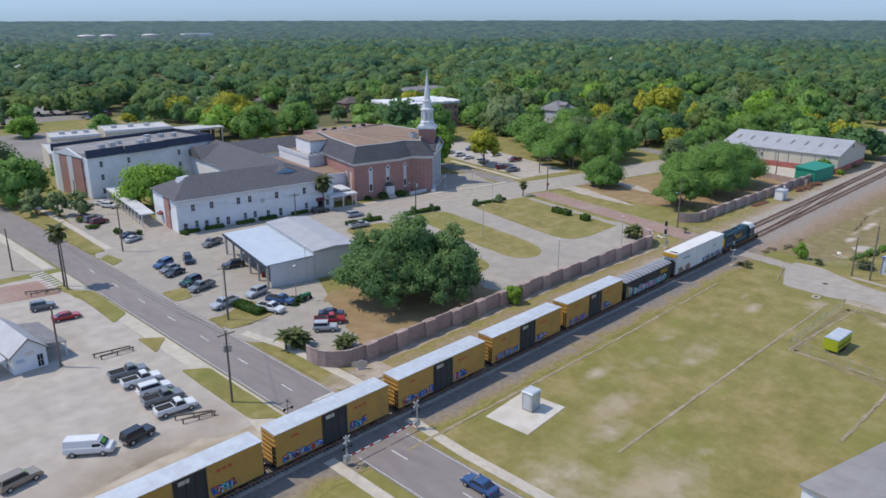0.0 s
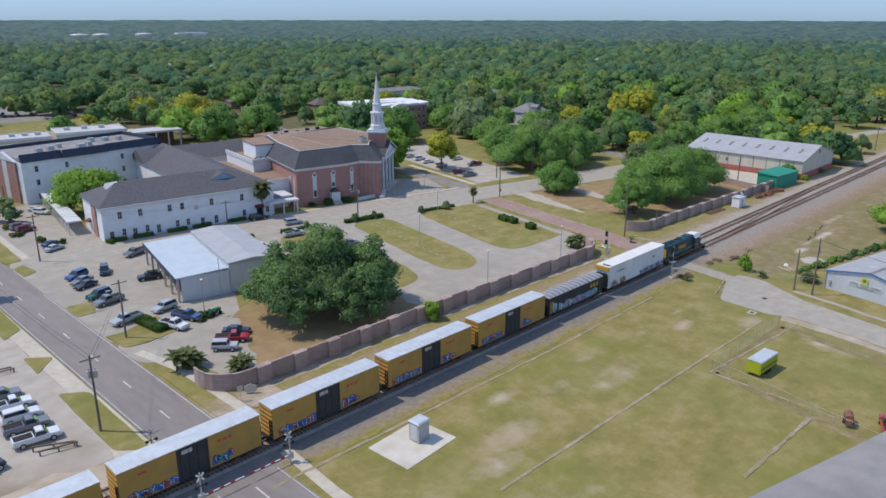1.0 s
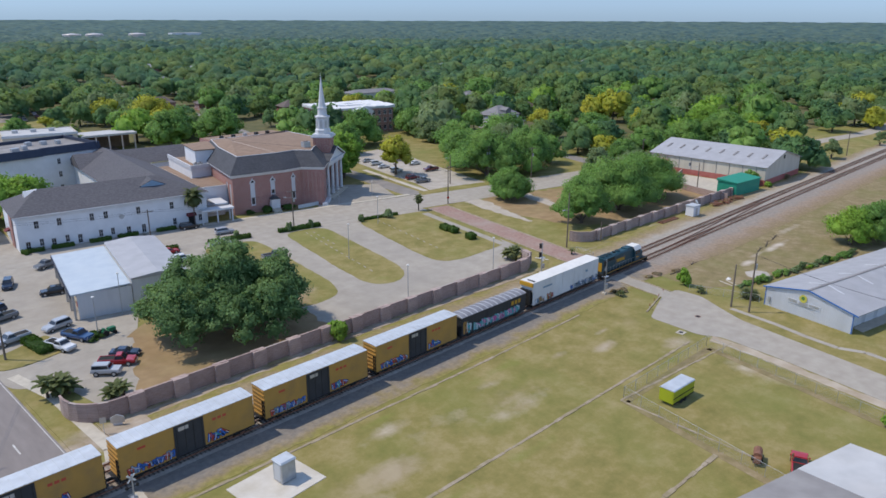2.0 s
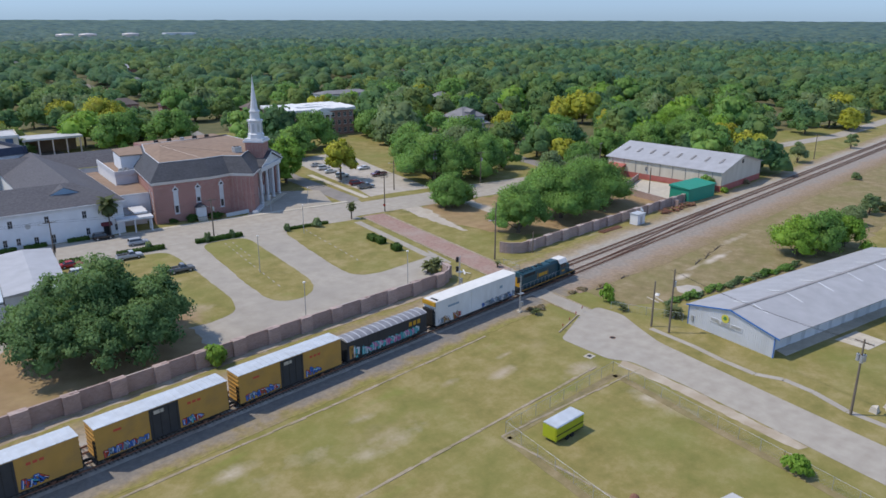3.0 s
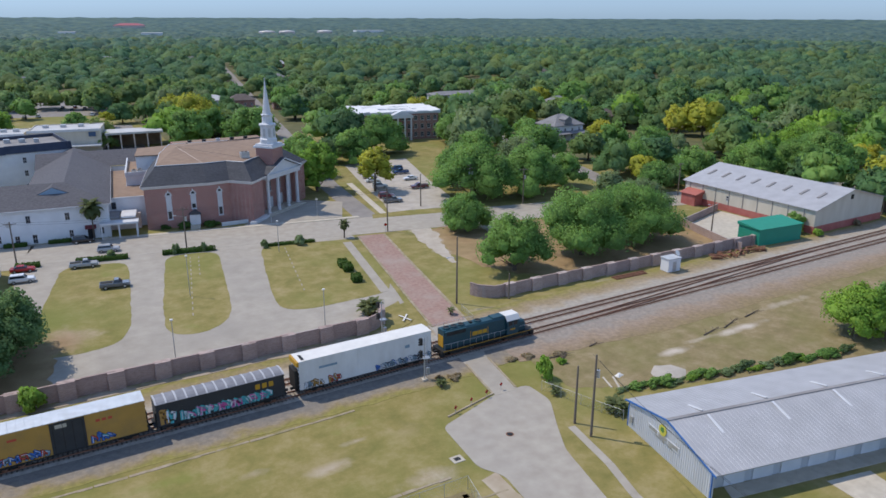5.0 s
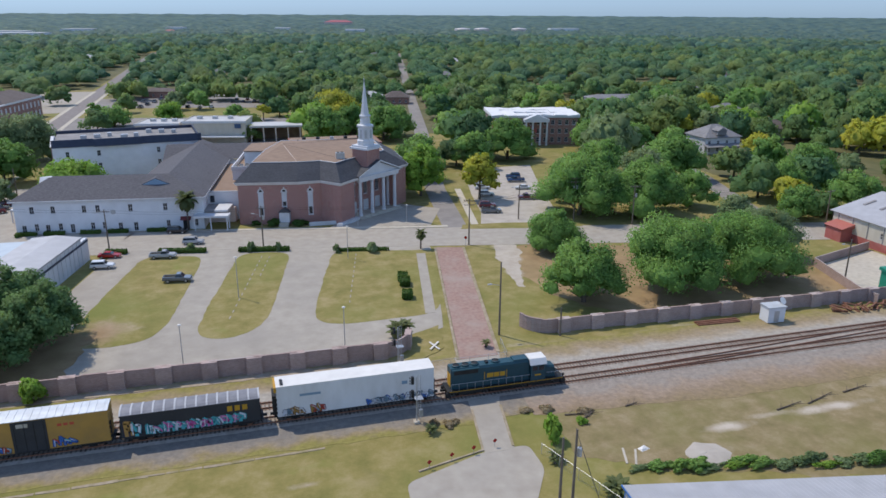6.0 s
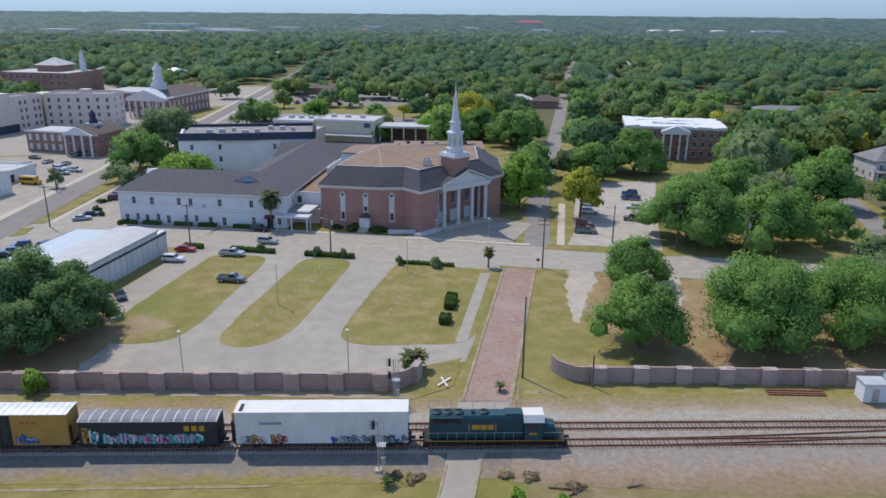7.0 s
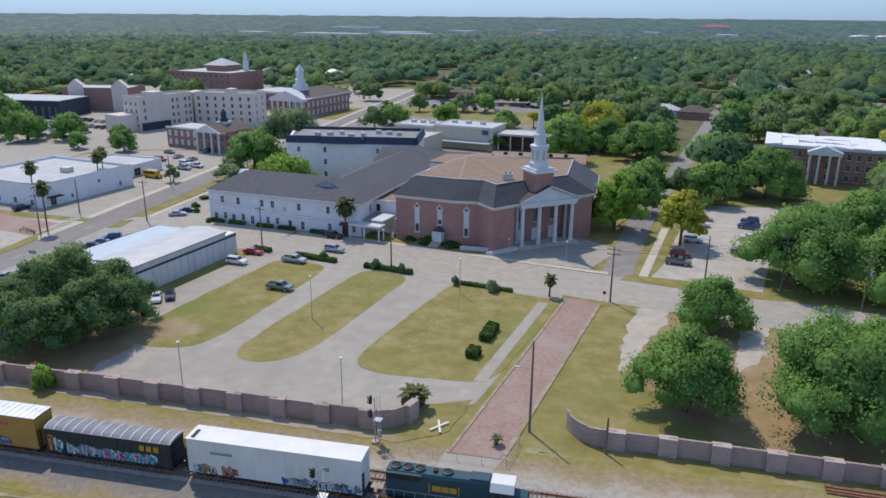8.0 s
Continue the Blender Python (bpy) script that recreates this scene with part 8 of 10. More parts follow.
def boxcar(x0, L, top, body_mat, roof_mat, label, style, rear=True):
    c = thing("boxcar", label, "train car", x0, 0, 0, 0, "train on the near track")
    W = 1.52
    zb = RZ + 1.0
    h = top - (0.35 if style == "black" else 0.12)
    body = part("body", Geo().box(0, L, -W, W, zb, h), body_mat, c)
    if style == "black":
        prof = [(-W - 0.03, h), (-W * 0.75, h + 0.2), (-W * 0.3, top - 0.02), (W * 0.3, top - 0.02), (W * 0.75, h + 0.2), (W + 0.03, h)]
        roof = part("roof", Geo().loft([[(x, y, z) for y, z in prof] for x in (-0.08, L + 0.08)]), material("weathered_car_roof", [(0.19, 0.19, 0.21), (0.26, 0.26, 0.28)], 0.6, 0.7, big=0.4, bigscale=0.4), c)
        n = 13
        for k in range(n + 1):
            x = L * k / n
            part("roof_rib", Geo().loft([[(xx, y, z + 0.05) for y, z in prof] for xx in (max(-0.1, x - 0.11), min(L + 0.1, x + 0.11))]), rib_grey, roof)
    else:
        roof = part("roof", Geo().loft([[(x, y, z) for y, z in ((-W - 0.04, h), (-W - 0.04, h + 0.06), (0, top), (W + 0.04, h + 0.06), (W + 0.04, h))] for x in (-0.06, L + 0.06)]), roof_mat, c)
        if style == "yellow":
            for k in range(19):
                x = 0.5 + (L - 1) * k / 18
                part("roof_rib", Geo().loft([[(xx, -W, h + 0.1), (xx, 0, top + 0.05), (xx, W, h + 0.1), (xx, W, h + 0.06), (xx, 0, top), (xx, -W, h + 0.06)] for xx in (x - 0.07, x + 0.07)]), roof_mat, roof)
    for sx, xe in ((-1, 0), (1, L)):
        for k in range(7):
            z = zb + 0.25 + (h - zb - 0.5) * k / 6
            part("end_rib", Geo().box(min(xe, xe + sx * 0.1), max(xe, xe + sx * 0.1), -W + 0.1, W - 0.1, z - 0.08, z + 0.08), body_mat, c)

        part("ladder_rail", Geo().box(min(xe, xe + sx * 0.18), max(xe, xe + sx * 0.18), -1.38, -1.32, zb - 0.3, h * 0.7).box(min(xe, xe + sx * 0.18), max(xe, xe + sx * 0.18), -0.98, -0.92, zb - 0.3, h * 0.7), black_iron, c)
        part("coupler", Geo().box(min(xe, xe + sx * 0.95), max(xe, xe + sx * 0.95), -0.15, 0.15, RZ + 0.7, RZ + 1.0), black_iron, c)
        part("end_platform", Geo().box(min(xe, xe + sx * 0.45), max(xe, xe + sx * 0.45), -1.3, 1.3, zb - 0.12, zb - 0.04), black_iron, c)
    part("underframe", Geo().box(0.2, L - 0.2, -0.5, 0.5, RZ + 0.6, zb).box(0.1, L - 0.1, -W + 0.02, W - 0.02, zb - 0.18, zb - 0.002), black_iron, c)
    bogie(c, 2.3)
    bogie(c, L - 2.3)
    for y in (-W, W):
        s = -1 if y < 0 else 1
        if style == "yellow":
            d = part("sliding_door", Geo().box(L / 2 - 2.1, L / 2 + 1.8, min(y, y + s * 0.07), max(y, y + s * 0.07), zb + 0.02, h - 0.1), black_paint, c, "dark plug door")
            for k in range(4):
                part("door_rod", Geo().box(L / 2 - 1.8 + 1.1 * k, L / 2 - 1.74 + 1.1 * k, min(y + s * 0.07, y + s * 0.1), max(y + s * 0.07, y + s * 0.1), zb + 0.1, h - 0.3), black_iron, d)
        elif style == "black":
            part("sliding_door", Geo().box(L / 2 - 2.0, L / 2 + 1.4, min(y, y + s * 0.06), max(y, y + s * 0.06), zb + 0.02, h - 0.1), body_mat, c)
            for k in range(18):
                x = 0.4 + (L - 0.8) * k / 17
                part("side_post", Geo().box(x - 0.05, x + 0.05, min(y, y + s * 0.03), max(y, y + s * 0.03), zb, h - 0.05), body_mat, c)
        else:
            part("side_door", Geo().box(L / 2 - 1.7, L / 2 + 1.7, min(y, y + s * 0.05), max(y, y + s * 0.05), zb + 0.05, h - 0.15), grimy_white, c)
            for k in range(14):
                x = 0.6 + (L - 1.2) * k / 13
                part("side_post", Geo().box(x - 0.03, x + 0.03, min(y, y + s * 0.015), max(y, y + s * 0.015), zb, h - 0.05), body_mat, c)
    if style == "yellow":
        tagging(c, 0.6, L / 2 - 2.3, zb + 0.1, zb + 1.2, -W, int(x0 * 3) + 3000, [tag_cols[0], tag_cols[4], tag_cols[7], tag_cols[0]])
        tagging(c, L / 2 + 2.0, L - 4.0, zb + 0.15, zb + 1.4, -W, int(x0 * 3) + 4000, [tag_cols[0], tag_cols[4], tag_cols[0], tag_cols[2]])
        for k in range(3):
            part("lettering_bar", Geo().box(L - 5.8 + 0.7 * k, L - 5.3 + 0.7 * k, -W - 0.012, -W, h - 1.3, h - 0.95), tag_cols[4], c)
        part("lettering_bar", Geo().box(2.2, 3.2, -W - 0.012, -W, h - 1.2, h - 0.9), tag_cols[4], c)
        part("lettering_bar", Geo().box(L / 2 - 1.5, L / 2 - 0.2, -W - 0.085, -W - 0.07, h - 0.9, h - 0.4), steel_grey, c)
    if style == "black":
        for k in range(3):
            part("lettering_bar", Geo().box(L - 4.1 + 0.95 * k, L - 3.45 + 0.95 * k, -W - 0.05, -W - 0.03, h - 1.3, h - 0.55), loco_gold, c)
        tagging(c, 2.6, L - 2.3, zb + 0.15, zb + 1.5, -W - 0.06, 5, [tag_cols[1], tag_cols[2], tag_cols[3], tag_cols[1], tag_cols[2]])
        tagging(c, 0.3, 2.4, zb + 0.1, zb + 2.3, -W - 0.03, 6, [tag_cols[3], tag_cols[6], tag_cols[2]])
    if style == "white":
        part("lettering_bar", Geo().box(3.0, 5.8, -W - 0.022, -W - 0.016, h - 1.7, h - 1.35), tag_cols[7], c)
        part("lettering_bar", Geo().box(L - 4.6, L - 3.8, -W - 0.022, -W - 0.016, h - 1.9, h - 1.4), tag_cols[7], c)
        tagging(c, 0.5, 3.5, zb + 0.05, zb + 1.3, -W - 0.01, 7, [tag_cols[6], tag_cols[3], tag_cols[7], tag_cols[6]])
        tagging(c, 4.2, 6.3, zb + 0.05, zb + 1.3, -W - 0.01, 8, [tag_cols[6], tag_cols[4], tag_cols[7]])
        tagging(c, 11.8, L - 0.3, zb + 0.05, zb + 1.15, -W - 0.05, 9, [tag_cols[7], tag_cols[0], tag_cols[3], tag_cols[7], tag_cols[5]])
        part("end_cap", Geo().box(-0.35, -0.02, -W, W, h - 0.75, h - 0.02), loco_gold, c, "yellow refrigeration unit end")
        part("end_unit", Geo().box(-0.6, -0.02, -1.2, 1.2, zb + 0.2, h - 1.4), black_iron, c)
        part("roof_hatch", Geo().box(0.5, 0.9, -1.2, 0.4, h + 0.1, h + 0.2), black_iron, roof)
    return c


boxcar(-33.3, 21.6, 5.95, grimy_white, clean_white, "long white refrigerated boxcar with graffiti", "white")
boxcar(-52.7, 17.1, 4.95, black_paint, zinc_roof, "black boxcar with ribbed arched roof and graffiti", "black")
for k in range(5):
    boxcar(-71.6 - 19.4 * k, 17.6, 5.8, yellow_paint, zinc_roof, "mustard yellow boxcar with galvanised roof and graffiti", "yellow")

loco = thing("locomotive", "dark blue diesel locomotive with gold trim and white cab roof", "locomotive", -9.6, 0, 0, 0, "train on the near track")
DZ = RZ + 1.25
part("frame", Geo().box(0.2, 17.8, -1.5, 1.5, DZ - 0.32, DZ), black_iron, loco)
part("side_stripe", Geo().box(0.2, 17.8, -1.53, -1.5, DZ - 0.13, DZ - 0.04).box(0.2, 17.8, 1.5, 1.53, DZ - 0.13, DZ - 0.04), loco_gold, loco, "gold sill stripe")
W = 0.98
prof = [(-W, DZ), (-W, RZ + 4.1), (-W + 0.22, RZ + 4.42), (W - 0.22, RZ + 4.42), (W, RZ + 4.1), (W, DZ)]
hood = part("long_hood", Geo().loft([[(x, y, z) for y, z in prof] for x in (0.7, 12.6)]), loco_blue, loco)
for k in range(16):
    x = 1.0 + 0.7 * k
    part("hood_door", Geo().box(x, x + 0.62, -W - 0.02, -W, DZ + 0.25, DZ + 2.0), loco_blue, hood)
part("radiator_wing", Geo().box(0.75, 4.8, -1.2, 1.2, RZ + 3.5, RZ + 4.3), loco_blue, hood)
part("radiator_grille", Geo().box(1.0, 4.6, -1.23, -1.2, RZ + 3.6, RZ + 4.2), black_iron, hood)
for x in (1.6, 3.0, 4.4, 7.6):
    f = part("cooling_fan", Geo().lathe([(0.62, RZ + 4.3), (0.62, RZ + 4.62), (0.52, RZ + 4.66), (0.5, RZ + 4.56)], 16, (x, 0)), loco_blue, hood)
    part("fan_grille", Geo().lathe([(0.5, RZ + 4.5), (0.48, RZ + 4.57), (0.05, RZ + 4.6)], 16, (x, 0)), black_iron, f)
part("exhaust_stack", Geo().box(6.0, 6.4, -0.3, 0.3, RZ + 4.4, RZ + 4.7), black_iron, hood)
part("blower_housing", Geo().box(10.2, 12.4, -0.75, 0.75, RZ + 4.4, RZ + 4.6), loco_blue, hood)
part("logo_panel", Geo().box(5.6, 9.1, -W - 0.045, -W - 0.022, DZ + 1.0, DZ + 2.2), loco_blue, hood)
for x0, x1, z0, z1 in ((6.0, 7.0, 1.25, 1.95), (7.1, 7.9, 1.25, 1.95), (8.0, 8.8, 1.25, 1.95), (5.6, 5.7, 1.0, 2.2), (9.0, 9.1, 1.0, 2.2)):
    part("lettering_bar", Geo().box(x0, x1, -W - 0.06, -W - 0.046, DZ + z0, DZ + z1), loco_gold, hood)
part("rear_end", Geo().loft([[(x, y, z) for y, z in prof] for x in (0.62, 0.7)]), loco_blue, loco)
part("rear_panel", Geo().box(0.55, 0.61, -0.75, 0.75, DZ + 0.3, DZ + 2.2), loco_gold, loco, "gold panel on the rear end")
cab = part("cab", Geo().loft([[(x, y, z) for y, z in ((-1.45, DZ), (-1.45, RZ + 3.7), (-0.9, RZ + 4.45), (0.9, RZ + 4.45), (1.45, RZ + 3.7), (1.45, DZ))] for x in (12.7, 15.0)]), loco_blue, loco)
part("cab_roof", Geo().loft([[(x, y, z) for y, z in ((-1.5, RZ + 3.72), (-0.95, RZ + 4.54), (0.95, RZ + 4.54), (1.5, RZ + 3.72), (0.9, RZ + 4.46), (-0.9, RZ + 4.46))] for x in (12.55, 15.2)]), clean_white, cab, "white cab roof")
for x0, x1 in ((12.95, 13.7), (13.95, 14.7)):
    part("cab_window", Geo().box(x0, x1, -1.48, -1.45, RZ + 2.85, RZ + 3.55), glass, cab)
part("windscreen", Geo().box(15.0, 15.03, -1.2, 1.2, RZ + 3.2, RZ + 3.7), glass, cab)
part("number_bar", Geo().box(13.3, 14.3, -1.475, -1.452, DZ + 0.75, DZ + 1.0), loco_gold, cab)
part("short_hood", Geo().loft([[(x, y, z) for y, z in ((-0.95, DZ), (-0.95, zt - 0.25), (-0.7, zt), (0.7, zt), (0.95, zt - 0.25), (0.95, DZ))] for x, zt in ((15.0, RZ + 3.15), (16.6, RZ + 3.0), (16.75, RZ + 2.7))]), loco_blue, loco)
part("nose_stripe", Geo().box(16.76, 16.8, -0.9, 0.9, DZ + 0.1, DZ + 0.6), loco_gold, loco)
part("headlight", Geo().cyl((15.05, 0, RZ + 4.1), (15.25, 0, RZ + 4.1), 0.22, n=12), clean_white, loco)
for xe in (0.1, 17.9):
    part("end_sill", Geo().box(xe - 0.1, xe + 0.1, -1.5, 1.5, RZ + 0.55, DZ), black_iron, loco)
    part("coupler", Geo().box(min(xe, xe + (0.8 if xe > 1 else -0.8)), max(xe, xe + (0.8 if xe > 1 else -0.8)), -0.15, 0.15, RZ + 0.7, RZ + 1.0), black_iron, loco)
    for y in (-1.2, 1.2):
        part("step_well", Geo().box(xe - 0.35, xe + 0.35, y - 0.25, y + 0.25, RZ + 0.25, RZ + 0.9), black_iron, loco)
part("snow_plow", Geo().loft([[(18.0, -1.4, RZ + 0.1), (18.0, 1.4, RZ + 0.1), (18.0, 1.4, RZ + 0.8), (18.0, -1.4, RZ + 0.8)], [(18.5, -0.1, RZ + 0.1), (18.5, 0.1, RZ + 0.1), (18.15, 0.1, RZ + 0.8), (18.15, -0.1, RZ + 0.8)]]), black_iron, loco)
part("fuel_tank", Geo().loft([[(x, y, z) for y, z in ((-1.35, RZ + 0.85), (-1.15, RZ + 0.3), (1.15, RZ + 0.3), (1.35, RZ + 0.85))] for x in (6.6, 11.2)]), black_iron, loco)
for x in (3.6, 14.3):
    b = part("bogie", Geo().box(x - 1.9, x + 1.9, -1.15, -0.95, RZ + 0.35, RZ + 0.85).box(x - 1.9, x + 1.9, 0.95, 1.15, RZ + 0.35, RZ + 0.85), black_iron, loco)
    for dx in (-1.37, 1.37):
        for y in (-0.75, 0.75):
            part("wheel", Geo().cyl((x + dx, y - 0.07, RZ + 0.5), (x + dx, y + 0.07, RZ + 0.5), 0.5, n=16), rust, b)
for y in (-1.45, 1.45):
    hr = Geo().cyl((0.4, y, DZ + 1.05), (12.6, y, DZ + 1.05), 0.025, n=5).cyl((15.2, y, DZ + 1.05), (17.7, y, DZ + 1.05), 0.025, n=5)
    rail_ = part("handrail", hr, steel_grey, loco)
    for k in range(11):
        x = 0.5 + 1.2 * k if k < 10 else 17.6
        part("stanchion", Geo().cyl((x, y, DZ), (x, y, DZ + 1.05), 0.025, n=5), steel_grey, rail_)

# ---------- vehicles ----------
CAR_PAINT = {}


def car_paint(name, c):
    if name not in CAR_PAINT:
        m = paint("car_" + name, c, 0.25, 0.0, dirt=0.08)
        m.node_tree.nodes["Principled BSDF"].inputs["Coat Weight"].default_value = 0.6
        CAR_PAINT[name] = m
    return CAR_PAINT[name]


COLOURS = {"white": (0.72, 0.72, 0.72), "silver": (0.42, 0.43, 0.45), "grey": (0.17, 0.175, 0.18), "black": (0.018, 0.018, 0.02), "blue": (0.03, 0.08, 0.2), "navy": (0.018, 0.03, 0.06), "red": (0.4, 0.02, 0.025), "maroon": (0.14, 0.015, 0.025), "tan": (0.28, 0.23, 0.17), "green": (0.03, 0.14, 0.07), "teal": (0.04, 0.18, 0.2), "yellow": (0.6, 0.35, 0.02)}
SHAPES = {  # length, half width, sill, belt line by x, cabin (rear, front at belt; rear, front at roof), roof height
    "sedan": (4.75, 0.9, 0.32, [(-1, 0.72), (-0.95, 0.95), (-0.45, 1.0), (0.3, 0.98), (0.9, 0.82), (1, 0.6)], (-0.72, 0.42, -0.42, 0.12), 1.45),
    "suv": (4.85, 0.96, 0.38, [(-1, 0.8), (-0.97, 1.08), (-0.4, 1.12), (0.35, 1.1), (0.92, 0.98), (1, 0.7)], (-0.96, 0.42, -0.86, 0.18), 1.78),
    "pickup": (5.75, 1.0, 0.45, [(-1, 0.85), (-0.98, 1.15), (-0.4, 1.17), (0.35, 1.15), (0.93, 1.05), (1, 0.75)], (-0.12, 0.5, -0.02, 0.28), 1.88),
    "van": (5.9, 1.02, 0.42, [(-1, 0.9), (-0.98, 1.3), (0.0, 1.32), (0.55, 1.28), (0.93, 1.05), (1, 0.75)], (-0.985, 0.72, -0.97, 0.45), 2.2),
    "jeep": (4.3, 0.93, 0.5, [(-1, 0.8), (-0.97, 1.15), (0.0, 1.17), (0.35, 1.15), (0.95, 1.1), (1, 0.8)], (-0.95, 0.32, -0.9, 0.22), 1.85)}
NAMES = {"sedan": "sedan", "suv": "suv", "pickup": "pickup_truck", "van": "cargo_van", "jeep": "off_road_vehicle"}
WORDS = {"sedan": "sedan", "suv": "sport utility vehicle", "pickup": "pickup truck", "van": "cargo van", "jeep": "boxy off-road vehicle"}
MADE = {}
lamp_red = paint("tail_lamp_red", (0.35, 0.01, 0.01), 0.2)
tagmark = paint("windscreen_price_green", (0.25, 0.75, 0.12), 0.6)


def vehicle(kind, colour, x, y, rz, where, group="", mark=False, plain=False):
    m = pose(x, y, 0.045, 0, 0, rz)
    key = (kind, colour, mark, plain)
    label = "%s %s %s" % (colour, WORDS[kind], where)
    if key in MADE:
        t = copy_thing(MADE[key], m)
        return tagged(t, label, "vehicle", group)
    L, w, sill, belt, cab_, roof = SHAPES[kind]
    h = L / 2
    t = thing(NAMES[kind], label, "vehicle", 0, 0, 0, 0, group)
    pm_ = car_paint(colour, COLOURS[colour])
    rings = []
    for f, z in belt:
        ww = w * (0.88 if abs(f) == 1 else 1)
        zb = sill + (0.12 if abs(f) == 1 else 0)
        rings.append([(f * h, -ww * 0.9, zb), (f * h, ww * 0.9, zb), (f * h, ww, zb + 0.18), (f * h, ww, z - 0.14), (f * h, ww * 0.93, z), (f * h, -ww * 0.93, z), (f * h, -ww, z - 0.14), (f * h, -ww, zb + 0.18)])
    body = part("body", Geo().loft(rings), pm_, t, smooth=False)
    r0, f0, r1, f1 = [q * h for q in cab_]
    zb = belt[2][1] - 0.03
    low = [(r0, -w * 0.93, zb), (f0, -w * 0.93, zb), (f0, w * 0.93, zb), (r0, w * 0.93, zb)]
    top = [(r1, -w * 0.76, roof - 0.07), (f1, -w * 0.76, roof - 0.07), (f1, w * 0.76, roof - 0.07), (r1, w * 0.76, roof - 0.07)]
    part("cabin", Geo().loft([low, top]), pm_, t)
    part("roof", Geo().loft([top, [(a * 0.97, b * 0.93, roof) for a, b, z in top]]), pm_, t)
    if kind != "van":
        V3 = lambda p, k: Vector((p[0] * k + (1 - k) * (r0 + f0) / 2, p[1] * k, p[2]))

        def pane(name, a, b, c, d, out):
            q = [Vector(a).lerp(Vector(c), 0.1), Vector(b).lerp(Vector(d), 0.1), Vector(d).lerp(Vector(b), 0.08), Vector(c).lerp(Vector(a), 0.08)]
            ctr = sum(q, Vector()) / 4
            q = [ctr + (p - ctr) * 0.93 + Vector(out) * 0.015 for p in q]
            part(name, Geo().add(q, [(0, 1, 2, 3)]), glass, t)

        pane("windscreen", low[1], low[2], top[1], top[2], (1, 0, 0.6))
        pane("rear_window", low[3], low[0], top[3], top[0], (-1, 0, 0.6))
        pane("side_window", low[0], low[1], top[0], top[1], (0, -1, 0.3))
        pane("side_window", low[2], low[3], top[2], top[3], (0, 1, 0.3))
    if kind == "van":
        part("windscreen", Geo().loft([[(f0 + 0.01, -w * 0.86, zb + 0.06), (f0 + 0.01, w * 0.86, zb + 0.06)], [(f1 + 0.02, -w * 0.72, roof - 0.12), (f1 + 0.02, w * 0.72, roof - 0.12)]], False), glass, t)
        for sy in (-1, 1):
            part("side_window", Geo().loft([[(0.2 * h, sy * w * 0.94, zb + 0.05), (0.66 * h, sy * w * 0.94, zb + 0.05)], [(0.24 * h, sy * w * 0.82, roof - 0.4), (0.5 * h, sy * w * 0.82, roof - 0.4)]], False), glass, t)
    if kind == "pickup":
        zt = belt[2][1]
        bed_ = part("bed", Geo().box(-h * 0.94, r0 - 0.08, -w * 0.8, w * 0.8, zt - 0.02, zt + 0.015), dark_inside, t, "dark truck bed")
        part("bed_rim", Geo().box(-h * 0.97, r0 - 0.05, -w * 0.93, -w * 0.8, zt - 0.05, zt + 0.09).box(-h * 0.97, r0 - 0.05, w * 0.8, w * 0.93, zt - 0.05, zt + 0.09).box(-h * 0.98, -h * 0.93, -w * 0.8, w * 0.8, zt - 0.05, zt + 0.09), pm_, bed_)
    rr = {"sedan": 0.33, "suv": 0.37, "pickup": 0.40, "van": 0.37, "jeep": 0.41}[kind]
    for fx in (-0.62, 0.62):
        for sy in (-1, 1):
            wl_1 = part("wheel", Geo().cyl((fx * h, sy * (w - 0.2), rr), (fx * h, sy * (w + 0.03), rr), rr, n=14), rubber, t)
            if not plain:
                part("rim", Geo().cyl((fx * h, sy * (w + 0.03), rr), (fx * h, sy * (w + 0.045), rr), rr * 0.62, n=10), steel_grey, wl_1)
    for sy in (() if plain else (-1, 1)):
        part("headlight", Geo().box(h * 0.965, h * 0.99, min(sy * w * 0.5, sy * w * 0.82), max(sy * w * 0.5, sy * w * 0.82), belt[-1][1] - 0.12, belt[-1][1] + 0.08), clean_white, t)
        part("tail_light", Geo().box(-h * 0.995, -h * 0.97, min(sy * w * 0.68, sy * w * 0.86), max(sy * w * 0.68, sy * w * 0.86), 0.75, 1.0), lamp_red, t)
        part("mirror", Geo().box(f0 * 0.8 - 0.08, f0 * 0.8 + 0.08, min(sy * w * 0.98, sy * (w + 0.16)), max(sy * w * 0.98, sy * (w + 0.16)), zb + 0.02, zb + 0.18), pm_, t)
    if not plain:
        part("front_bumper", Geo().box(h * 0.95, h + 0.06, -w * 0.86, w * 0.86, sill + 0.02, sill + 0.26), steel_grey if kind in ("pickup", "jeep") else pm_, t)
        part("rear_bumper", Geo().box(-h - 0.06, -h * 0.95, -w * 0.86, w * 0.86, sill + 0.02, sill + 0.26), steel_grey if kind in ("pickup", "jeep") else pm_, t)
    if mark:
        part("price_mark", Geo().loft([[((f0 * 0.8 + f1 * 0.2) + 0.03, -w * 0.5, zb + 0.18), ((f0 * 0.8 + f1 * 0.2) + 0.03, w * 0.5, zb + 0.18)], [((f0 * 0.3 + f1 * 0.7) + 0.03, -w * 0.45, roof - 0.28), ((f0 * 0.3 + f1 * 0.7) + 0.03, w * 0.45, roof - 0.28)]], False), tagmark, t, "bright green price figures on the windscreen")
    t.matrix_basis = m
    MADE[key] = t
    return t


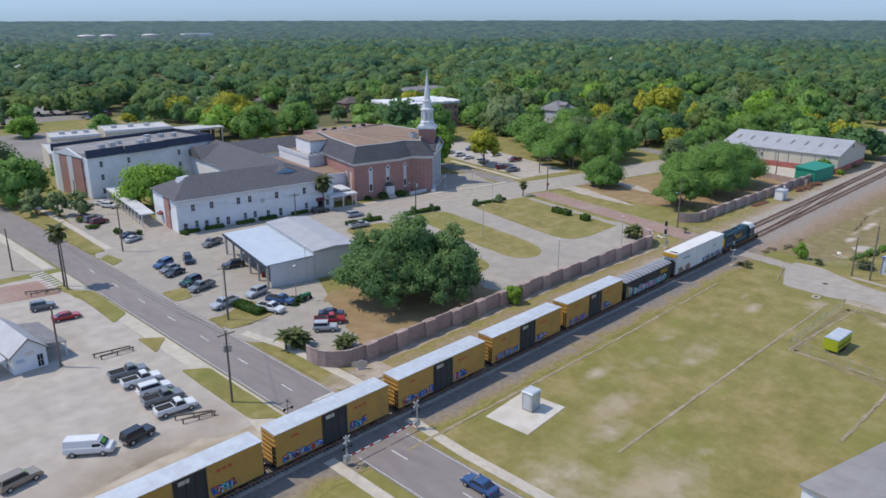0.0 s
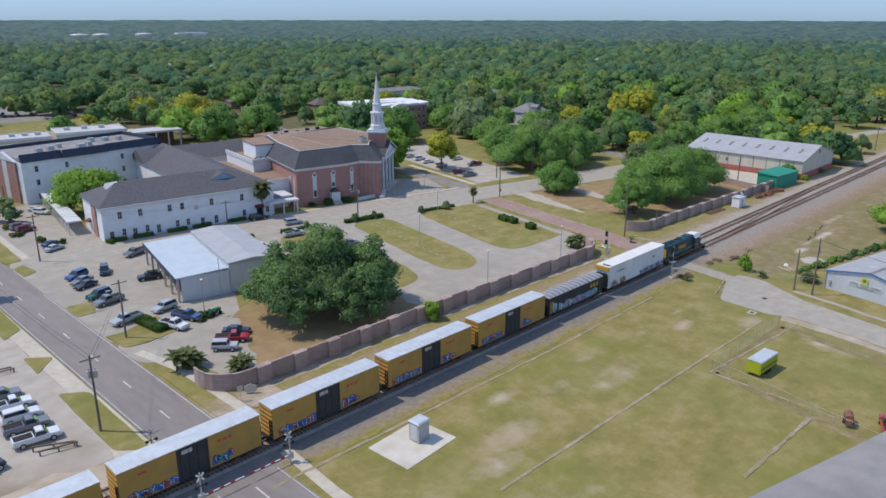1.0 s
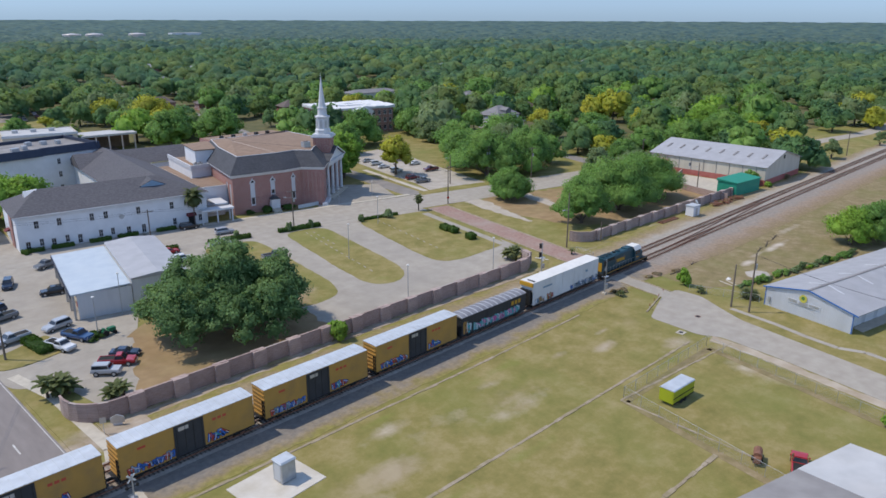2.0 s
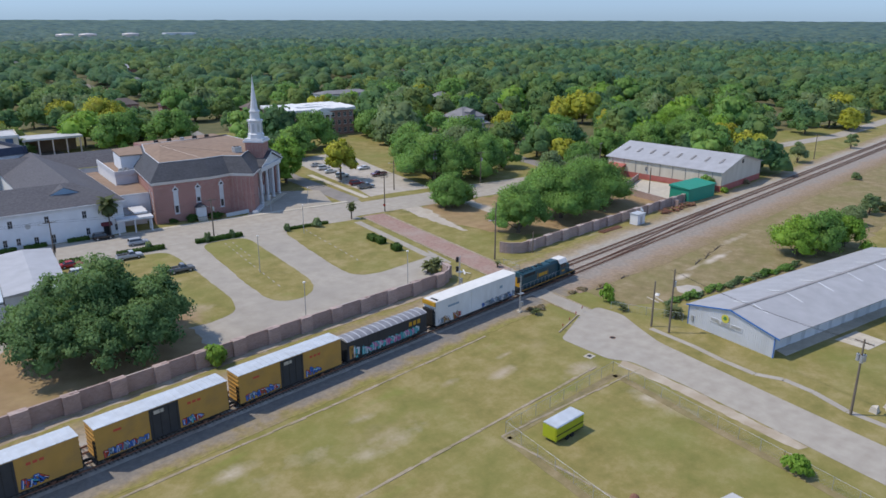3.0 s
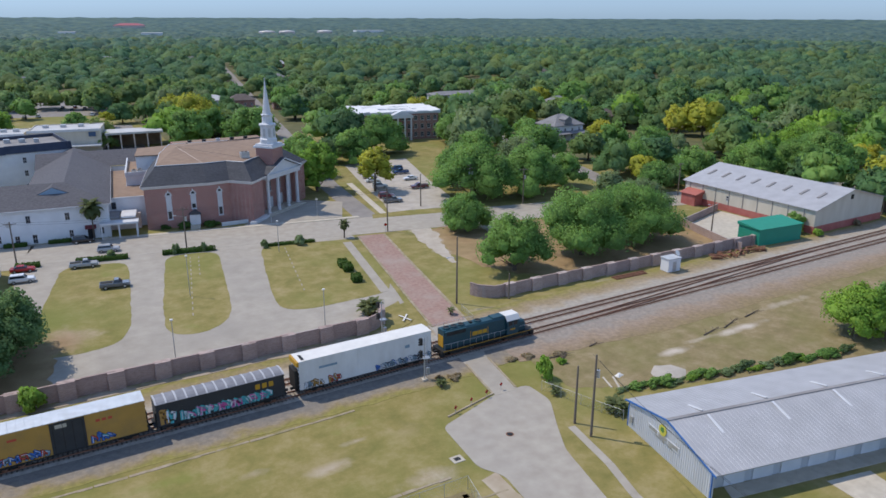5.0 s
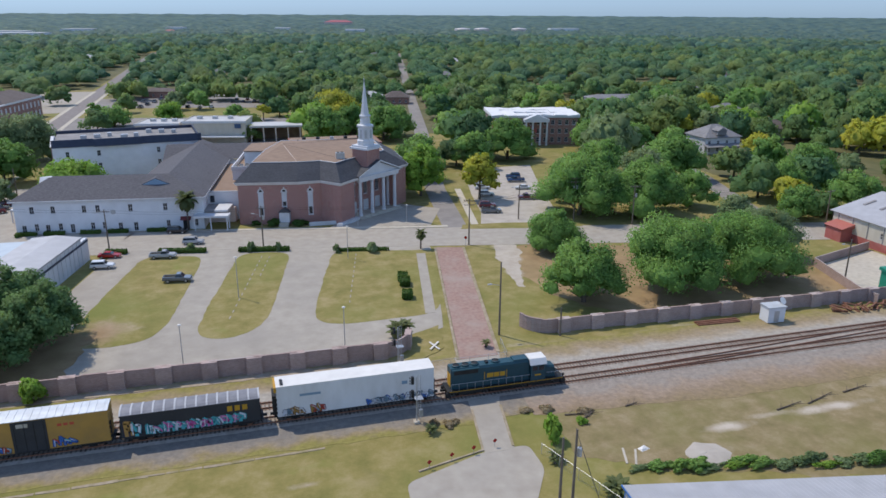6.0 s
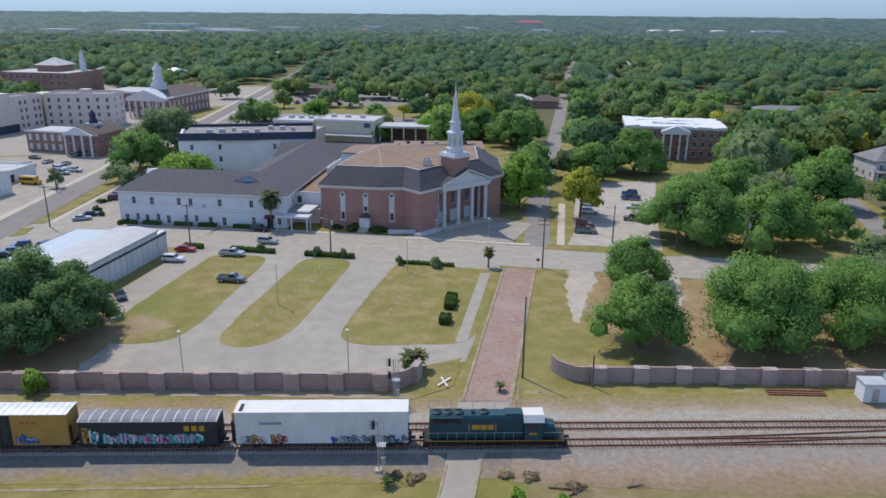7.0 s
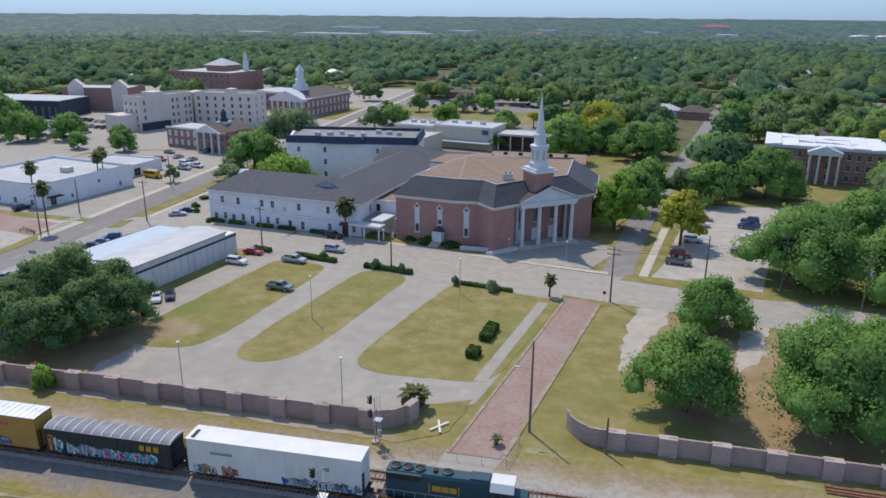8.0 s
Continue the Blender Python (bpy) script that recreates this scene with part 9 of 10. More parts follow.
# used-car lot
for k, (kind, col, x, y) in enumerate((("pickup", "grey", -131.4, 37.2), ("pickup", "white", -131.0, 33.4), ("suv", "white", -130.8, 29.4), ("pickup", "grey", -131.2, 25.8), ("pickup", "white", -131.2, 21.8))):
    vehicle(kind, col, x, y, -6, "for sale on the gravel lot", "cars for sale", True)
vehicle("jeep", "black", -138, 18.6, 12, "parked on the gravel lot")
vehicle("van", "white", -143.6, 19.8, -38, "parked on the gravel lot", "", True)
vehicle("suv", "tan", -152, 19.0, 10, "parked on the gravel lot", "", True)
vehicle("jeep", "grey", -131.4, 75.6, -12, "parked beside the pavement", "", True)
vehicle("sedan", "red", -130, 67.4, -8, "parked beside the pavement")
# garage yard
for kind, col, x, y, rz in (("suv", "blue", -104, 83.5, 205), ("sedan", "grey", -104.4, 79.6, 200), ("suv", "navy", -98.6, 82.6, 250), ("sedan", "black", -104.8, 76.4, 200), ("suv", "navy", -105.2, 68.6, 198), ("pickup", "grey", -105, 64.2, 192), ("suv", "black", -93.4, 72, 165), ("pickup", "silver", -106.4, 52.6, 190), ("suv", "silver", -99, 53.4, 195), ("pickup", "blue", -98, 46.4, -65), ("pickup", "white", -101.6, 44.2, -70), ("pickup", "grey", -88.4, 90.6, 200)):
    vehicle(kind, col, x, y, rz, "parked at the workshop", "cars at the workshop")
vehicle("jeep", "silver", -99.8, 29.6, -40, "parked behind the wall")
vehicle("pickup", "red", -97.2, 31.8, -35, "parked behind the wall")
vehicle("sedan", "navy", -95, 34.2, -40, "parked behind the wall")
# annex and street
for kind, col, x, y, rz in (("sedan", "maroon", -100.4, 138, 12), ("suv", "grey", -100.2, 133.6, 12), ("suv", "maroon", -100, 129.8, 12), ("sedan", "navy", -99.6, 111.8, 20), ("sedan", "silver", -100.4, 107.6, 22), ("sedan", "white", -91.2, 150, -60), ("suv", "white", -91, 145.6, -60)):
    vehicle(kind, col, x, y, rz, "parked beside the annex", "cars by the annex")
for kind, col, x, y, rz, wh_ in (("suv", "black", -51.4, 97.6, -11, "parked at the kerb by the annex"), ("suv", "silver", -47.2, 87.0, -11, "parked in the street"), ("pickup", "silver", -53.4, 77.6, -8, "parked by the hedge"), ("sedan", "red", -65, 81, -8, "parked beside the workshop"), ("suv", "white", -65.4, 73.6, -6, "parked beside the workshop"), ("pickup", "grey", -49.4, 60.8, -8, "parked on the grass island"), ("sedan", "white", -70.4, 50, -60, "parked under the oak"), ("sedan", "black", -68.6, 51.8, -60, "parked under the oak")):
    vehicle(kind, col, x, y, rz, wh_)
for kind, col, x, y in (("pickup", "grey", 31.6, 96), ("suv", "maroon", 32.6, 102), ("suv", "white", 36.8, 115.1), ("sedan", "white", 38.6, 124.0), ("suv", "white", 40.4, 130.4), ("sedan", "silver", 42, 137), ("pickup", "blue", 52.7, 131.1), ("suv", "blue", 54, 137), ("sedan", "white", 50.9, 120.6), ("pickup", "maroon", 47.4, 108)):
    vehicle(kind, col, x, y, 168 if x > 45 else -12, "parked on the church gravel lot", "cars on the church lot")
# town
rng = random.Random(8)
for x, y in ((-154.4, 191.6), (-146, 184), (-138, 180.5), (-132, 164.6), (-129.7, 169), (-149.1, 177), (-141, 198), (-136, 172), (-143, 113.5), (-143.4, 119.5), (-146.4, 103), (-150, 171)):
    vehicle(rng.choice(("sedan", "suv", "pickup")), rng.choice(("white", "silver", "grey", "red", "teal", "navy")), x, y, rng.choice((78, 82, -8, -14)), "parked by the stores", "cars by the stores", False, True)
for k in range(46):
    x, y = -264 + 4.2 * (k % 12) - 0.8 * (k // 12) + rng.uniform(-0.4, 0.4), 222 + 15 * (k // 12) - 0.9 * (k % 12)
    vehicle(rng.choice(("sedan", "suv")), rng.choice(("white", "silver", "grey", "black", "maroon", "navy")), x, y, 78, "parked in the town car park", "cars in the town car park", False, True)
for r_ in range(4):
    for k in range(18):
        if rng.random() < 0.6:
            x, y = -92 + 6.5 * k + 0.2 * r_ * 14, 368 + 13 * r_ - 1.4 * k
            vehicle(rng.choice(("sedan", "suv", "pickup")), rng.choice(("white", "silver", "grey", "black", "maroon", "navy", "black")), x, y, 80, "parked in rows under trees", "cars in the far car park", False, True)
vehicle("pickup", "red", -50.2, -56, 20, "parked in the yard by the field")
vehicle("sedan", "blue", -114.5, -20.2, 90, "waiting on the road before the railway")
bus = thing("school_bus", "short yellow school bus by the stores", "bus", -135, 150, 0, -14)
by = car_paint("yellow", COLOURS["yellow"])
part("body", Geo().loft([[(x, -1.1, 0.5), (x, 1.1, 0.5), (x, 1.1, 2.4), (x, 0.9, 2.7), (x, -0.9, 2.7), (x, -1.1, 2.4)] for x in (-3.4, 2.2)]), by, bus)
part("bonnet", Geo().box(2.2, 3.5, -0.9, 0.9, 0.5, 1.4), by, bus)
part("side_windows", Geo().box(-3.2, 2.0, -1.12, -1.1, 1.5, 2.2), glass, bus)
for x in (-2.2, 2.6):
    for y in (-1, 1):
        part("wheel", Geo().cyl((x, y - 0.12, 0.45), (x, y + 0.12, 0.45), 0.45, n=12), rubber, bus)

# ---------- poles, wires, signals ----------
TOPS = []


def utility_pole(x, y, h, arms=1, rz=0, cans=0, lamp=0, label="weathered wooden utility pole"):
    t = thing("utility_pole", label, "utility pole", x, y, 0, rz)
    part("pole", Geo().cyl((0, 0, -0.2), (0, 0, h), 0.19, 0.12, 9), wood_pole, t)
    for k in range(arms):
        z = h - 0.5 - 1.0 * k
        a = part("crossarm", Geo().box(-1.3, 1.3, -0.16, -0.06, z - 0.07, z + 0.07), wood_pole, t)
        for q in (-1.2, -0.5, 0.5, 1.2):
            part("insulator", Geo().cyl((q, -0.11, z + 0.07), (q, -0.11, z + 0.25), 0.05, n=6), steel_grey, a)
    for k in range(cans):
        c = part("transformer", Geo().cyl((0.45 * math.cos(2.1 * k), 0.45 * math.sin(2.1 * k), h - 3.3), (0.45 * math.cos(2.1 * k), 0.45 * math.sin(2.1 * k), h - 2.3), 0.26, n=10), steel_grey, t)
        part("bushing", Geo().cyl((0.45 * math.cos(2.1 * k), 0.45 * math.sin(2.1 * k), h - 2.3), (0.45 * math.cos(2.1 * k), 0.45 * math.sin(2.1 * k), h - 2.05), 0.05, n=6), dark_inside, c)
    if lamp:
        part("lamp_arm", Geo().cyl((0, 0, lamp), (-1.7, 0, lamp + 0.35), 0.04, n=6), steel_grey, t)
        part("lamp_head", Geo().box(-2.3, -1.6, -0.16, 0.16, lamp + 0.28, lamp + 0.42), steel_grey, t)
    TOPS.append((x, y, h))


def lamp_post(x, y, h, rz=0):
    t = thing("lamp_post", "slim grey lamp post at the car park", "lamp post", x, y, 0, rz)
    part("pole", Geo().cyl((0, 0, 0), (0, 0, h), 0.09, 0.06, 8), steel_grey, t)
    part("lamp_head", Geo().lathe([(0.08, h - 0.05), (0.28, h + 0.05), (0.26, h + 0.2), (0.05, h + 0.28)], 10), clean_white, t)


utility_pole(5.5, 18.4, 13.4, 0, 0, 0, 9.2, "tall wooden pole beside the brick street")
utility_pole(16.4, 69.2, 11.4, 2, -12, 0, 0, "wooden utility pole at the street corner")
utility_pole(-31.2, 79.6, 10.2, 1, -12, 1, 8.0, "wooden utility pole before the church")
utility_pole(-66, 87.8, 9.6, 1, -12, 0, 8.4, "wooden utility pole by the car park entrance")
utility_pole(-4, -30.2, 11.8, 0, 0, 1, 0, "wooden pole with a transformer by the lane")
utility_pole(-3.7, -26.6, 8.6, 0, 0, 0, 0, "bare wooden pole by the lane")
utility_pole(-11.8, -62.1, 11.5, 1, 80, 3, 0, "wooden pole with three transformers by the lane")
utility_pole(50.8, 83.5, 11.8, 2, -12, 2, 0, "wooden utility pole beside the oaks")
utility_pole(63.5, 74.8, 10.8, 1, -12, 1, 0, "wooden utility pole beside the street")
utility_pole(36.5, 87.8, 9.5, 0, 0, 0, 8.6, "thin pole in the church car park")
utility_pole(-124.4, 18.5, 11.2, 1, 0, 2, 0, "wooden utility pole with transformers by the road")
utility_pole(-109.4, 46, 10.6, 1, 0, 0, 8.8, "wooden utility pole by the road")
utility_pole(-137.6, 47.8, 9.8, 0, 0, 0, 0, "wooden pole beside the small house")
utility_pole(-124.2, 83.6, 10.4, 1, 0, 0, 8.6, "wooden utility pole by the road")
utility_pole(-128.5, 104, 9.6, 0, 0, 0, 0, "wooden pole at the side street")
utility_pole(-105.7, 101.1, 11, 1, 0, 0, 9, "wooden utility pole at the annex car park")
utility_pole(-122, 139.6, 10, 0, 0, 0, 0, "wooden pole beside the stores")
utility_pole(-99, 148, 9, 0, 0, 0, 0, "wooden pole beside the annex verge")
utility_pole(15.6, 15.4, 5.2, 0, 0, 0, 0, "short wooden post before the wall")
utility_pole(112, 60, 10, 1, 10, 0, 0, "wooden utility pole near the warehouse")
utility_pole(142, 14, 10, 1, 90, 0, 0, "wooden utility pole by the railway")
utility_pole(190, 12, 10, 1, 90, 0, 0, "wooden utility pole by the railway")
utility_pole(84, 24, 9.5, 0, 0, 0, 8.2, "wooden pole in the warehouse yard")
for x, y, h in ((-46.3, 18.8, 7.6), (-21.2, 18.8, 7.8), (-37.5, 48.3, 8.2), (-13.2, 66.6, 7.4), (-95, 45.5, 7.0), (6.6, 92.6, 4.6), (-6.5, 92.2, 4.4), (-88, 52, 8)):
    lamp_post(x, y, h)


def wire(a, b, sag=0.9, lab="thin overhead power line"):
    a, b = Vector(a), Vector(b)
    t = thing("overhead_wire", lab, "cable")
    pts = [a.lerp(b, k / 10) - Vector((0, 0, sag * 4 * (k / 10) * (1 - k / 10))) for k in range(11)]
    n_ = Vector((-(b - a).y, (b - a).x, 0)).normalized() * 0.02
    g = Geo().loft([[p + n_, p + Vector((0, 0, 0.03)), p - n_] for p in pts])
    part("strand", g, black_iron, t)


for p, q, h0, h1 in (((-66, 87.8), (-31.2, 79.6), 9.2, 9.8), ((-31.2, 79.6), (16.4, 69.2), 9.8, 11), ((16.4, 69.2), (63.5, 74.8), 11, 10.4), ((16.4, 69.2), (50.8, 83.5), 10.2, 11.4), ((-105.7, 101.1), (-66, 87.8), 10.6, 9.2), ((-124.4, 18.5), (-124.2, 83.6), 10.8, 10), ((-124.4, 18.5), (-109.4, 46), 10.6, 10.2), ((-11.8, -62.1), (-4, -30.2), 11, 11.4), ((63.5, 74.8), (112, 60), 10.4, 9.6)):
    for o in (-0.9, 0.9):
        wire((p[0] + o * 0.3, p[1] + o, h0), (q[0] + o * 0.3, q[1] + o, h1))


def signal_mast(x, y, h, rz=0, label="grey railway signal mast with black signal heads"):
    t = thing("signal_mast", label, "railway signal", x, y, 0, rz)
    part("mast", Geo().cyl((0, 0, 0), (0, 0, h), 0.09, 0.07, 8), steel_grey, t)
    part("base", Geo().box(-0.4, 0.4, -0.4, 0.4, 0, 0.35), concrete, t)
    lad = part("ladder", Geo().cyl((0.25, 0.3, 0.2), (0.25, 0.3, h), 0.035, n=5).cyl((0.65, 0.3, 0.2), (0.65, 0.3, h), 0.035, n=5), steel_grey, t)
    for k in range(int(h / 0.35)):
        part("rung", Geo().cyl((0.25, 0.3, 0.5 + 0.35 * k), (0.65, 0.3, 0.5 + 0.35 * k), 0.025, n=4), steel_grey, lad)
    for z in (h - 0.4, h - 2.4):
        hd = part("signal_head", Geo().box(-0.72, -0.38, -0.22, 0.22, z - 0.6, z + 0.45), black_iron, t)
        part("arm", Geo().cyl((-0.4, 0, z), (0, 0, z), 0.05, n=5), steel_grey, hd)
        for k in range(3):
            part("lens_hood", Geo().cyl((-0.95, 0, z + 0.3 - 0.4 * k), (-0.85, 0, z + 0.3 - 0.4 * k), 0.13, n=8), black_iron, hd)
    part("platform", Geo().box(-0.2, 0.9, -0.3, 0.7, h - 3.4, h - 3.32), steel_grey, t)
    for q in (0.45,):
        part("equipment_case", Geo().box(0.35, 0.85, -0.2, 0.2, 1.0, 2.0), steel_grey, t)


signal_mast(-14, 11.2, 6.8)
signal_mast(-15.2, -5.6, 7.0)


def crossing_gate(x, y, rz, arm):
    t = thing("crossing_gate", "railway crossing gate with crossbuck and lowered arm", "crossing gate", x, y, 0, rz)
    part("mast", Geo().cyl((0, 0, 0), (0, 0, 4.2), 0.09, n=8), steel_grey, t)
    part("mechanism", Geo().box(-0.35, 0.35, -0.25, 0.25, 0.6, 1.4), steel_grey, t)
    for a in (45, -45):
        part("crossbuck_blade", Geo().box(-0.65, 0.65, -0.16, -0.13, -0.11, 0.11, pose(0, 0, 3.7, 0, a, 0)), clean_white, t)
    part("light_bar", Geo().box(-0.7, 0.7, -0.14, -0.08, 2.55, 2.65), black_iron, t)
    for s in (-0.6, 0.6):
        part("lamp", Geo().cyl((s, -0.25, 2.6), (s, -0.1, 2.6), 0.2, n=10), black_iron, t)
    ar = part("gate_arm", Geo().box(0.3, arm, -0.05, 0.05, 1.05, 1.17), clean_white, t)
    for k in range(int(arm / 1.4)):
        part("red_band", Geo().box(0.8 + 1.4 * k, 1.4 + 1.4 * k, -0.055, 0.055, 1.045, 1.175), lamp_red, ar)


crossing_gate(-122.2, 7.6, 0, 5.6)
crossing_gate(-110.6, -5.4, 180, 5.6)
crossing_gate(-122.4, -5.4, 0, 5.4)
xb = thing("crossbuck_sign", "white railroad crossing cross lying flat on a stub", "sign", -6.6, 16.7, 0, -12)
part("post", Geo().cyl((0, 0, 0), (0, 0, 0.28), 0.06, n=6), steel_grey, xb)
for a in (38, -38):
    part("blade", Geo().box(-1.6, 1.6, -0.15, 0.15, 0.0, 0.04, pose(0, 0, 0.28 + (0.045 if a > 0 else 0), 0, 0, 62 if a > 0 else -62)), clean_white, xb)

# ---------- yards and clutter ----------
cabn = thing("signal_cabinet", "silver railway signal cabinet on a gravel pad", "cabinet", -95.7, -12.9, 0.07, 3)
part("body", Geo().box(-1.0, 1.0, -0.85, 0.85, 0.1, 2.75), steel_grey, cabn)
part("roof", Geo().loft([[(-1.15, -1.0, 2.75), (1.15, -1.0, 2.75), (1.15, 1.0, 2.75), (-1.15, 1.0, 2.75)], [(-1.0, -0.85, 2.95), (1.0, -0.85, 2.95), (1.0, 0.85, 2.95), (-1.0, 0.85, 2.95)]]), zinc_roof, cabn)
part("door", Geo().box(-1.03, -1.0, -0.6, 0.6, 0.3, 2.5), zinc_roof, cabn)
hut = thing("relay_hut", "white railway relay hut with a satellite dish", "hut", 55.6, 11.2, 0.03, -3)
part("body", Geo().box(-1.7, 1.7, -1.2, 1.2, 0.1, 2.9), white_wall, hut)
part("roof", Geo().box(-1.85, 1.85, -1.35, 1.35, 2.9, 3.1), zinc_roof, hut)
part("door", Geo().box(-0.5, 0.5, -1.23, -1.2, 0.2, 2.3), steel_grey, hut)
part("dish", Geo().lathe([(0.05, 0), (0.4, 0.1), (0.7, 0.35)], 12), clean_white, hut).matrix_basis = pose(1.8, 0.3, 3.5, 50, 20, 0)
part("dish_arm", Geo().cyl((1.5, 0.3, 2.9), (1.8, 0.3, 3.5), 0.05), steel_grey, hut)
rp = thing("rail_stack", "stack of rusty spare rails on the ground", "rails", 45.5, 13.0, 0.03, -3)
for k in range(5):
    part("spare_rail", Geo().box(-4.2, 4.2, 0.35 * k - 0.7, 0.35 * k - 0.45, 0, 0.22 + 0.12 * (k % 2)), rust, rp)
rng = random.Random(5)
for n_ in range(7):
    sp = thing("scrap_pile", "heap of rusty scrap iron and sleepers", "scrap", 71 + 2.4 * n_, 11.6 + rng.uniform(-1, 0.8), 0, rng.uniform(0, 180))
    for k in range(6):
        a = rng.uniform(-1, 1)
        part("scrap_piece", Geo().box(-1.4, 1.4, a - 0.15, a + 0.15, 0.0 + 0.16 * k, 0.16 + 0.16 * k, pose(0, 0, 0, 0, 0, rng.uniform(-35, 35))), rust, sp)
trl = thing("enclosed_trailer", "bright yellow-green enclosed trailer with silver roof", "trailer", -44.4, -36.6, 0, -3)
ylw = paint("trailer_lime", (0.36, 0.40, 0.02), 0.4)
part("body", Geo().box(-2.8, 2.8, -1.15, 1.15, 0.5, 2.5), ylw, trl)
part("roof", Geo().loft([[(x, y, z) for y, z in ((-1.2, 2.5), (-1.1, 2.65), (1.1, 2.65), (1.2, 2.5))] for x in (-2.85, 2.85)]), zinc_roof, trl)
part("rail_trim", Geo().box(-2.82, 2.82, -1.18, -1.15, 1.3, 1.45).box(-2.82, 2.82, -1.18, -1.15, 0.5, 0.65), black_iron, trl)
part("rear_door", Geo().box(-2.85, -2.8, -1.0, 1.0, 0.6, 2.4), ylw, trl)
for x in (-0.5, 0.5):
    for y in (-1.1, 1.1):
        part("wheel", Geo().cyl((x, y - 0.1, 0.36), (x, y + 0.1, 0.36), 0.36, n=12), rubber, trl)
part("hitch", Geo().box(2.8, 4.0, -0.08, 0.08, 0.45, 0.57), black_iron, trl)
bar = thing("barbecue_smoker", "rusty barrel smoker on a small trailer", "smoker", -51.8, -51.5, 0, 20)
part("barrel", Geo().cyl((-0.9, 0, 1.1), (0.9, 0, 1.1), 0.55, n=12), rust, bar)
part("firebox", Geo().box(-1.5, -0.9, -0.4, 0.4, 0.5, 1.2), rust, bar)
for y in (-0.6, 0.6):
    part("wheel", Geo().cyl((0, y - 0.08, 0.32), (0, y + 0.08, 0.32), 0.32, n=10), rubber, bar)
part("chassis", Geo().box(-1.4, 1.8, -0.5, 0.5, 0.42, 0.55), black_iron, bar)
dump = thing("dumpster", "dark green steel dumpster by the storage shed", "dumpster", 28.2, -57.6, 0, -12)
dg = paint("dumpster_green", (0.02, 0.16, 0.08), 0.6)
part("body", Geo().loft([[(-1.6, -0.9, 0.15), (1.6, -0.9, 0.15), (1.6, 0.9, 0.15), (-1.6, 0.9, 0.15)], [(-1.9, -1.1, 1.7), (1.9, -1.1, 1.7), (1.9, 1.1, 1.9), (-1.9, 1.1, 1.9)]]), dg, dump)
part("lid", Geo().box(-1.9, -0.05, -1.1, 1.1, 1.9, 1.97).box(0.05, 1.9, -1.1, 1.1, 1.9, 1.97), black_iron, dump)
wb = thing("wrapped_crate", "white plastic-wrapped crate on the grass", "crate", -4.2, -67.2, 0, 20)
part("wrap", Geo().loft([[(-1.4, -1.3, 0), (1.4, -1.3, 0), (1.4, 1.3, 0), (-1.4, 1.3, 0)], [(-1.35, -1.25, 1.6), (1.35, -1.25, 1.7), (1.3, 1.25, 1.8), (-1.35, 1.2, 1.6)], [(-0.8, -0.7, 1.85), (0.9, -0.8, 1.9), (0.8, 0.7, 2.0), (-0.7, 0.8, 1.85)]]), clean_white, wb)
for k, (x, y) in enumerate(((-8.6, -64.2), (-7.2, -66.0), (-6.2, -65.6))):
    rk = thing("concrete_rubble", "broken grey concrete block on the grass", "rubble", x, y, 0, 35 * k)
    part("chunk", Geo().loft([[(-0.7, -0.5, 0), (0.6, -0.6, 0), (0.8, 0.5, 0), (-0.5, 0.6, 0)], [(-0.5, -0.4, 0.8), (0.5, -0.3, 0.95), (0.5, 0.4, 0.7), (-0.4, 0.4, 0.85)]]), concrete, rk)


def fence(pts, h, label, step=3.0):
    t = thing("chain_link_fence", label, "fence")
    for a, b in zip(pts[:-1], pts[1:]):
        a, b = Vector(a), Vector(b)
        k = max(1, int((b - a).length / step))
        for i in range(k + 1):
            p = a.lerp(b, i / k)
            part("post", Geo().cyl((p.x, p.y, 0), (p.x, p.y, h), 0.035, n=6), steel_grey, t)
        part("top_rail", Geo().cyl((a.x, a.y, h - 0.03), (b.x, b.y, h - 0.03), 0.025, n=5), steel_grey, t)
        g = Geo()
        L = (b - a).length
        for i in range(int(L / 0.5)):
            p, q = a.lerp(b, i * 0.5 / L), a.lerp(b, min(1, (i * 0.5 + h) / L))
            g.cyl((p.x, p.y, 0.05), (q.x, q.y, h - 0.05), 0.006, n=3)
            g.cyl((p.x, p.y, h - 0.05), (q.x, q.y, 0.05), 0.006, n=3)
        part("wire_mesh", g, steel_grey, t)


fence([(-24, -31.4), (-49.5, -31), (-56, -60)], 1.8, "chain-link fence round the grassy yard")
fence([(-24, -31.4), (-30.5, -60), (-40, -100)], 1.8, "chain-link fence along the concrete lane")
fence([(-1.8, -17), (2.4, -29.5)], 1.6, "chain-link fence by the lane's end")
fence([(-9, 9.5), (3.5, 9.5), (4.5, 15)], 1.2, "low wire fence across the closed crossing")
brc = thing("barricade", "low road-end barricade with red diamond reflectors", "barricade", -13.2, -15.4, 0, 14)
part("beam", Geo().box(-4.6, 4.6, -0.12, 0.12, 0.0, 0.16), kerb_mat, brc)
for x in (-3.2, 0.0, 3.2, 6.4):
    part("diamond_reflector", Geo().box(-0.24, 0.24, -0.13, -0.1, -0.24, 0.24, pose(x, 0, 1.0, 0, 45, 0)), lamp_red, brc)
    part("reflector_post", Geo().box(x - 0.03, x + 0.03, -0.1, -0.06, 0, 0.9), steel_grey, brc)


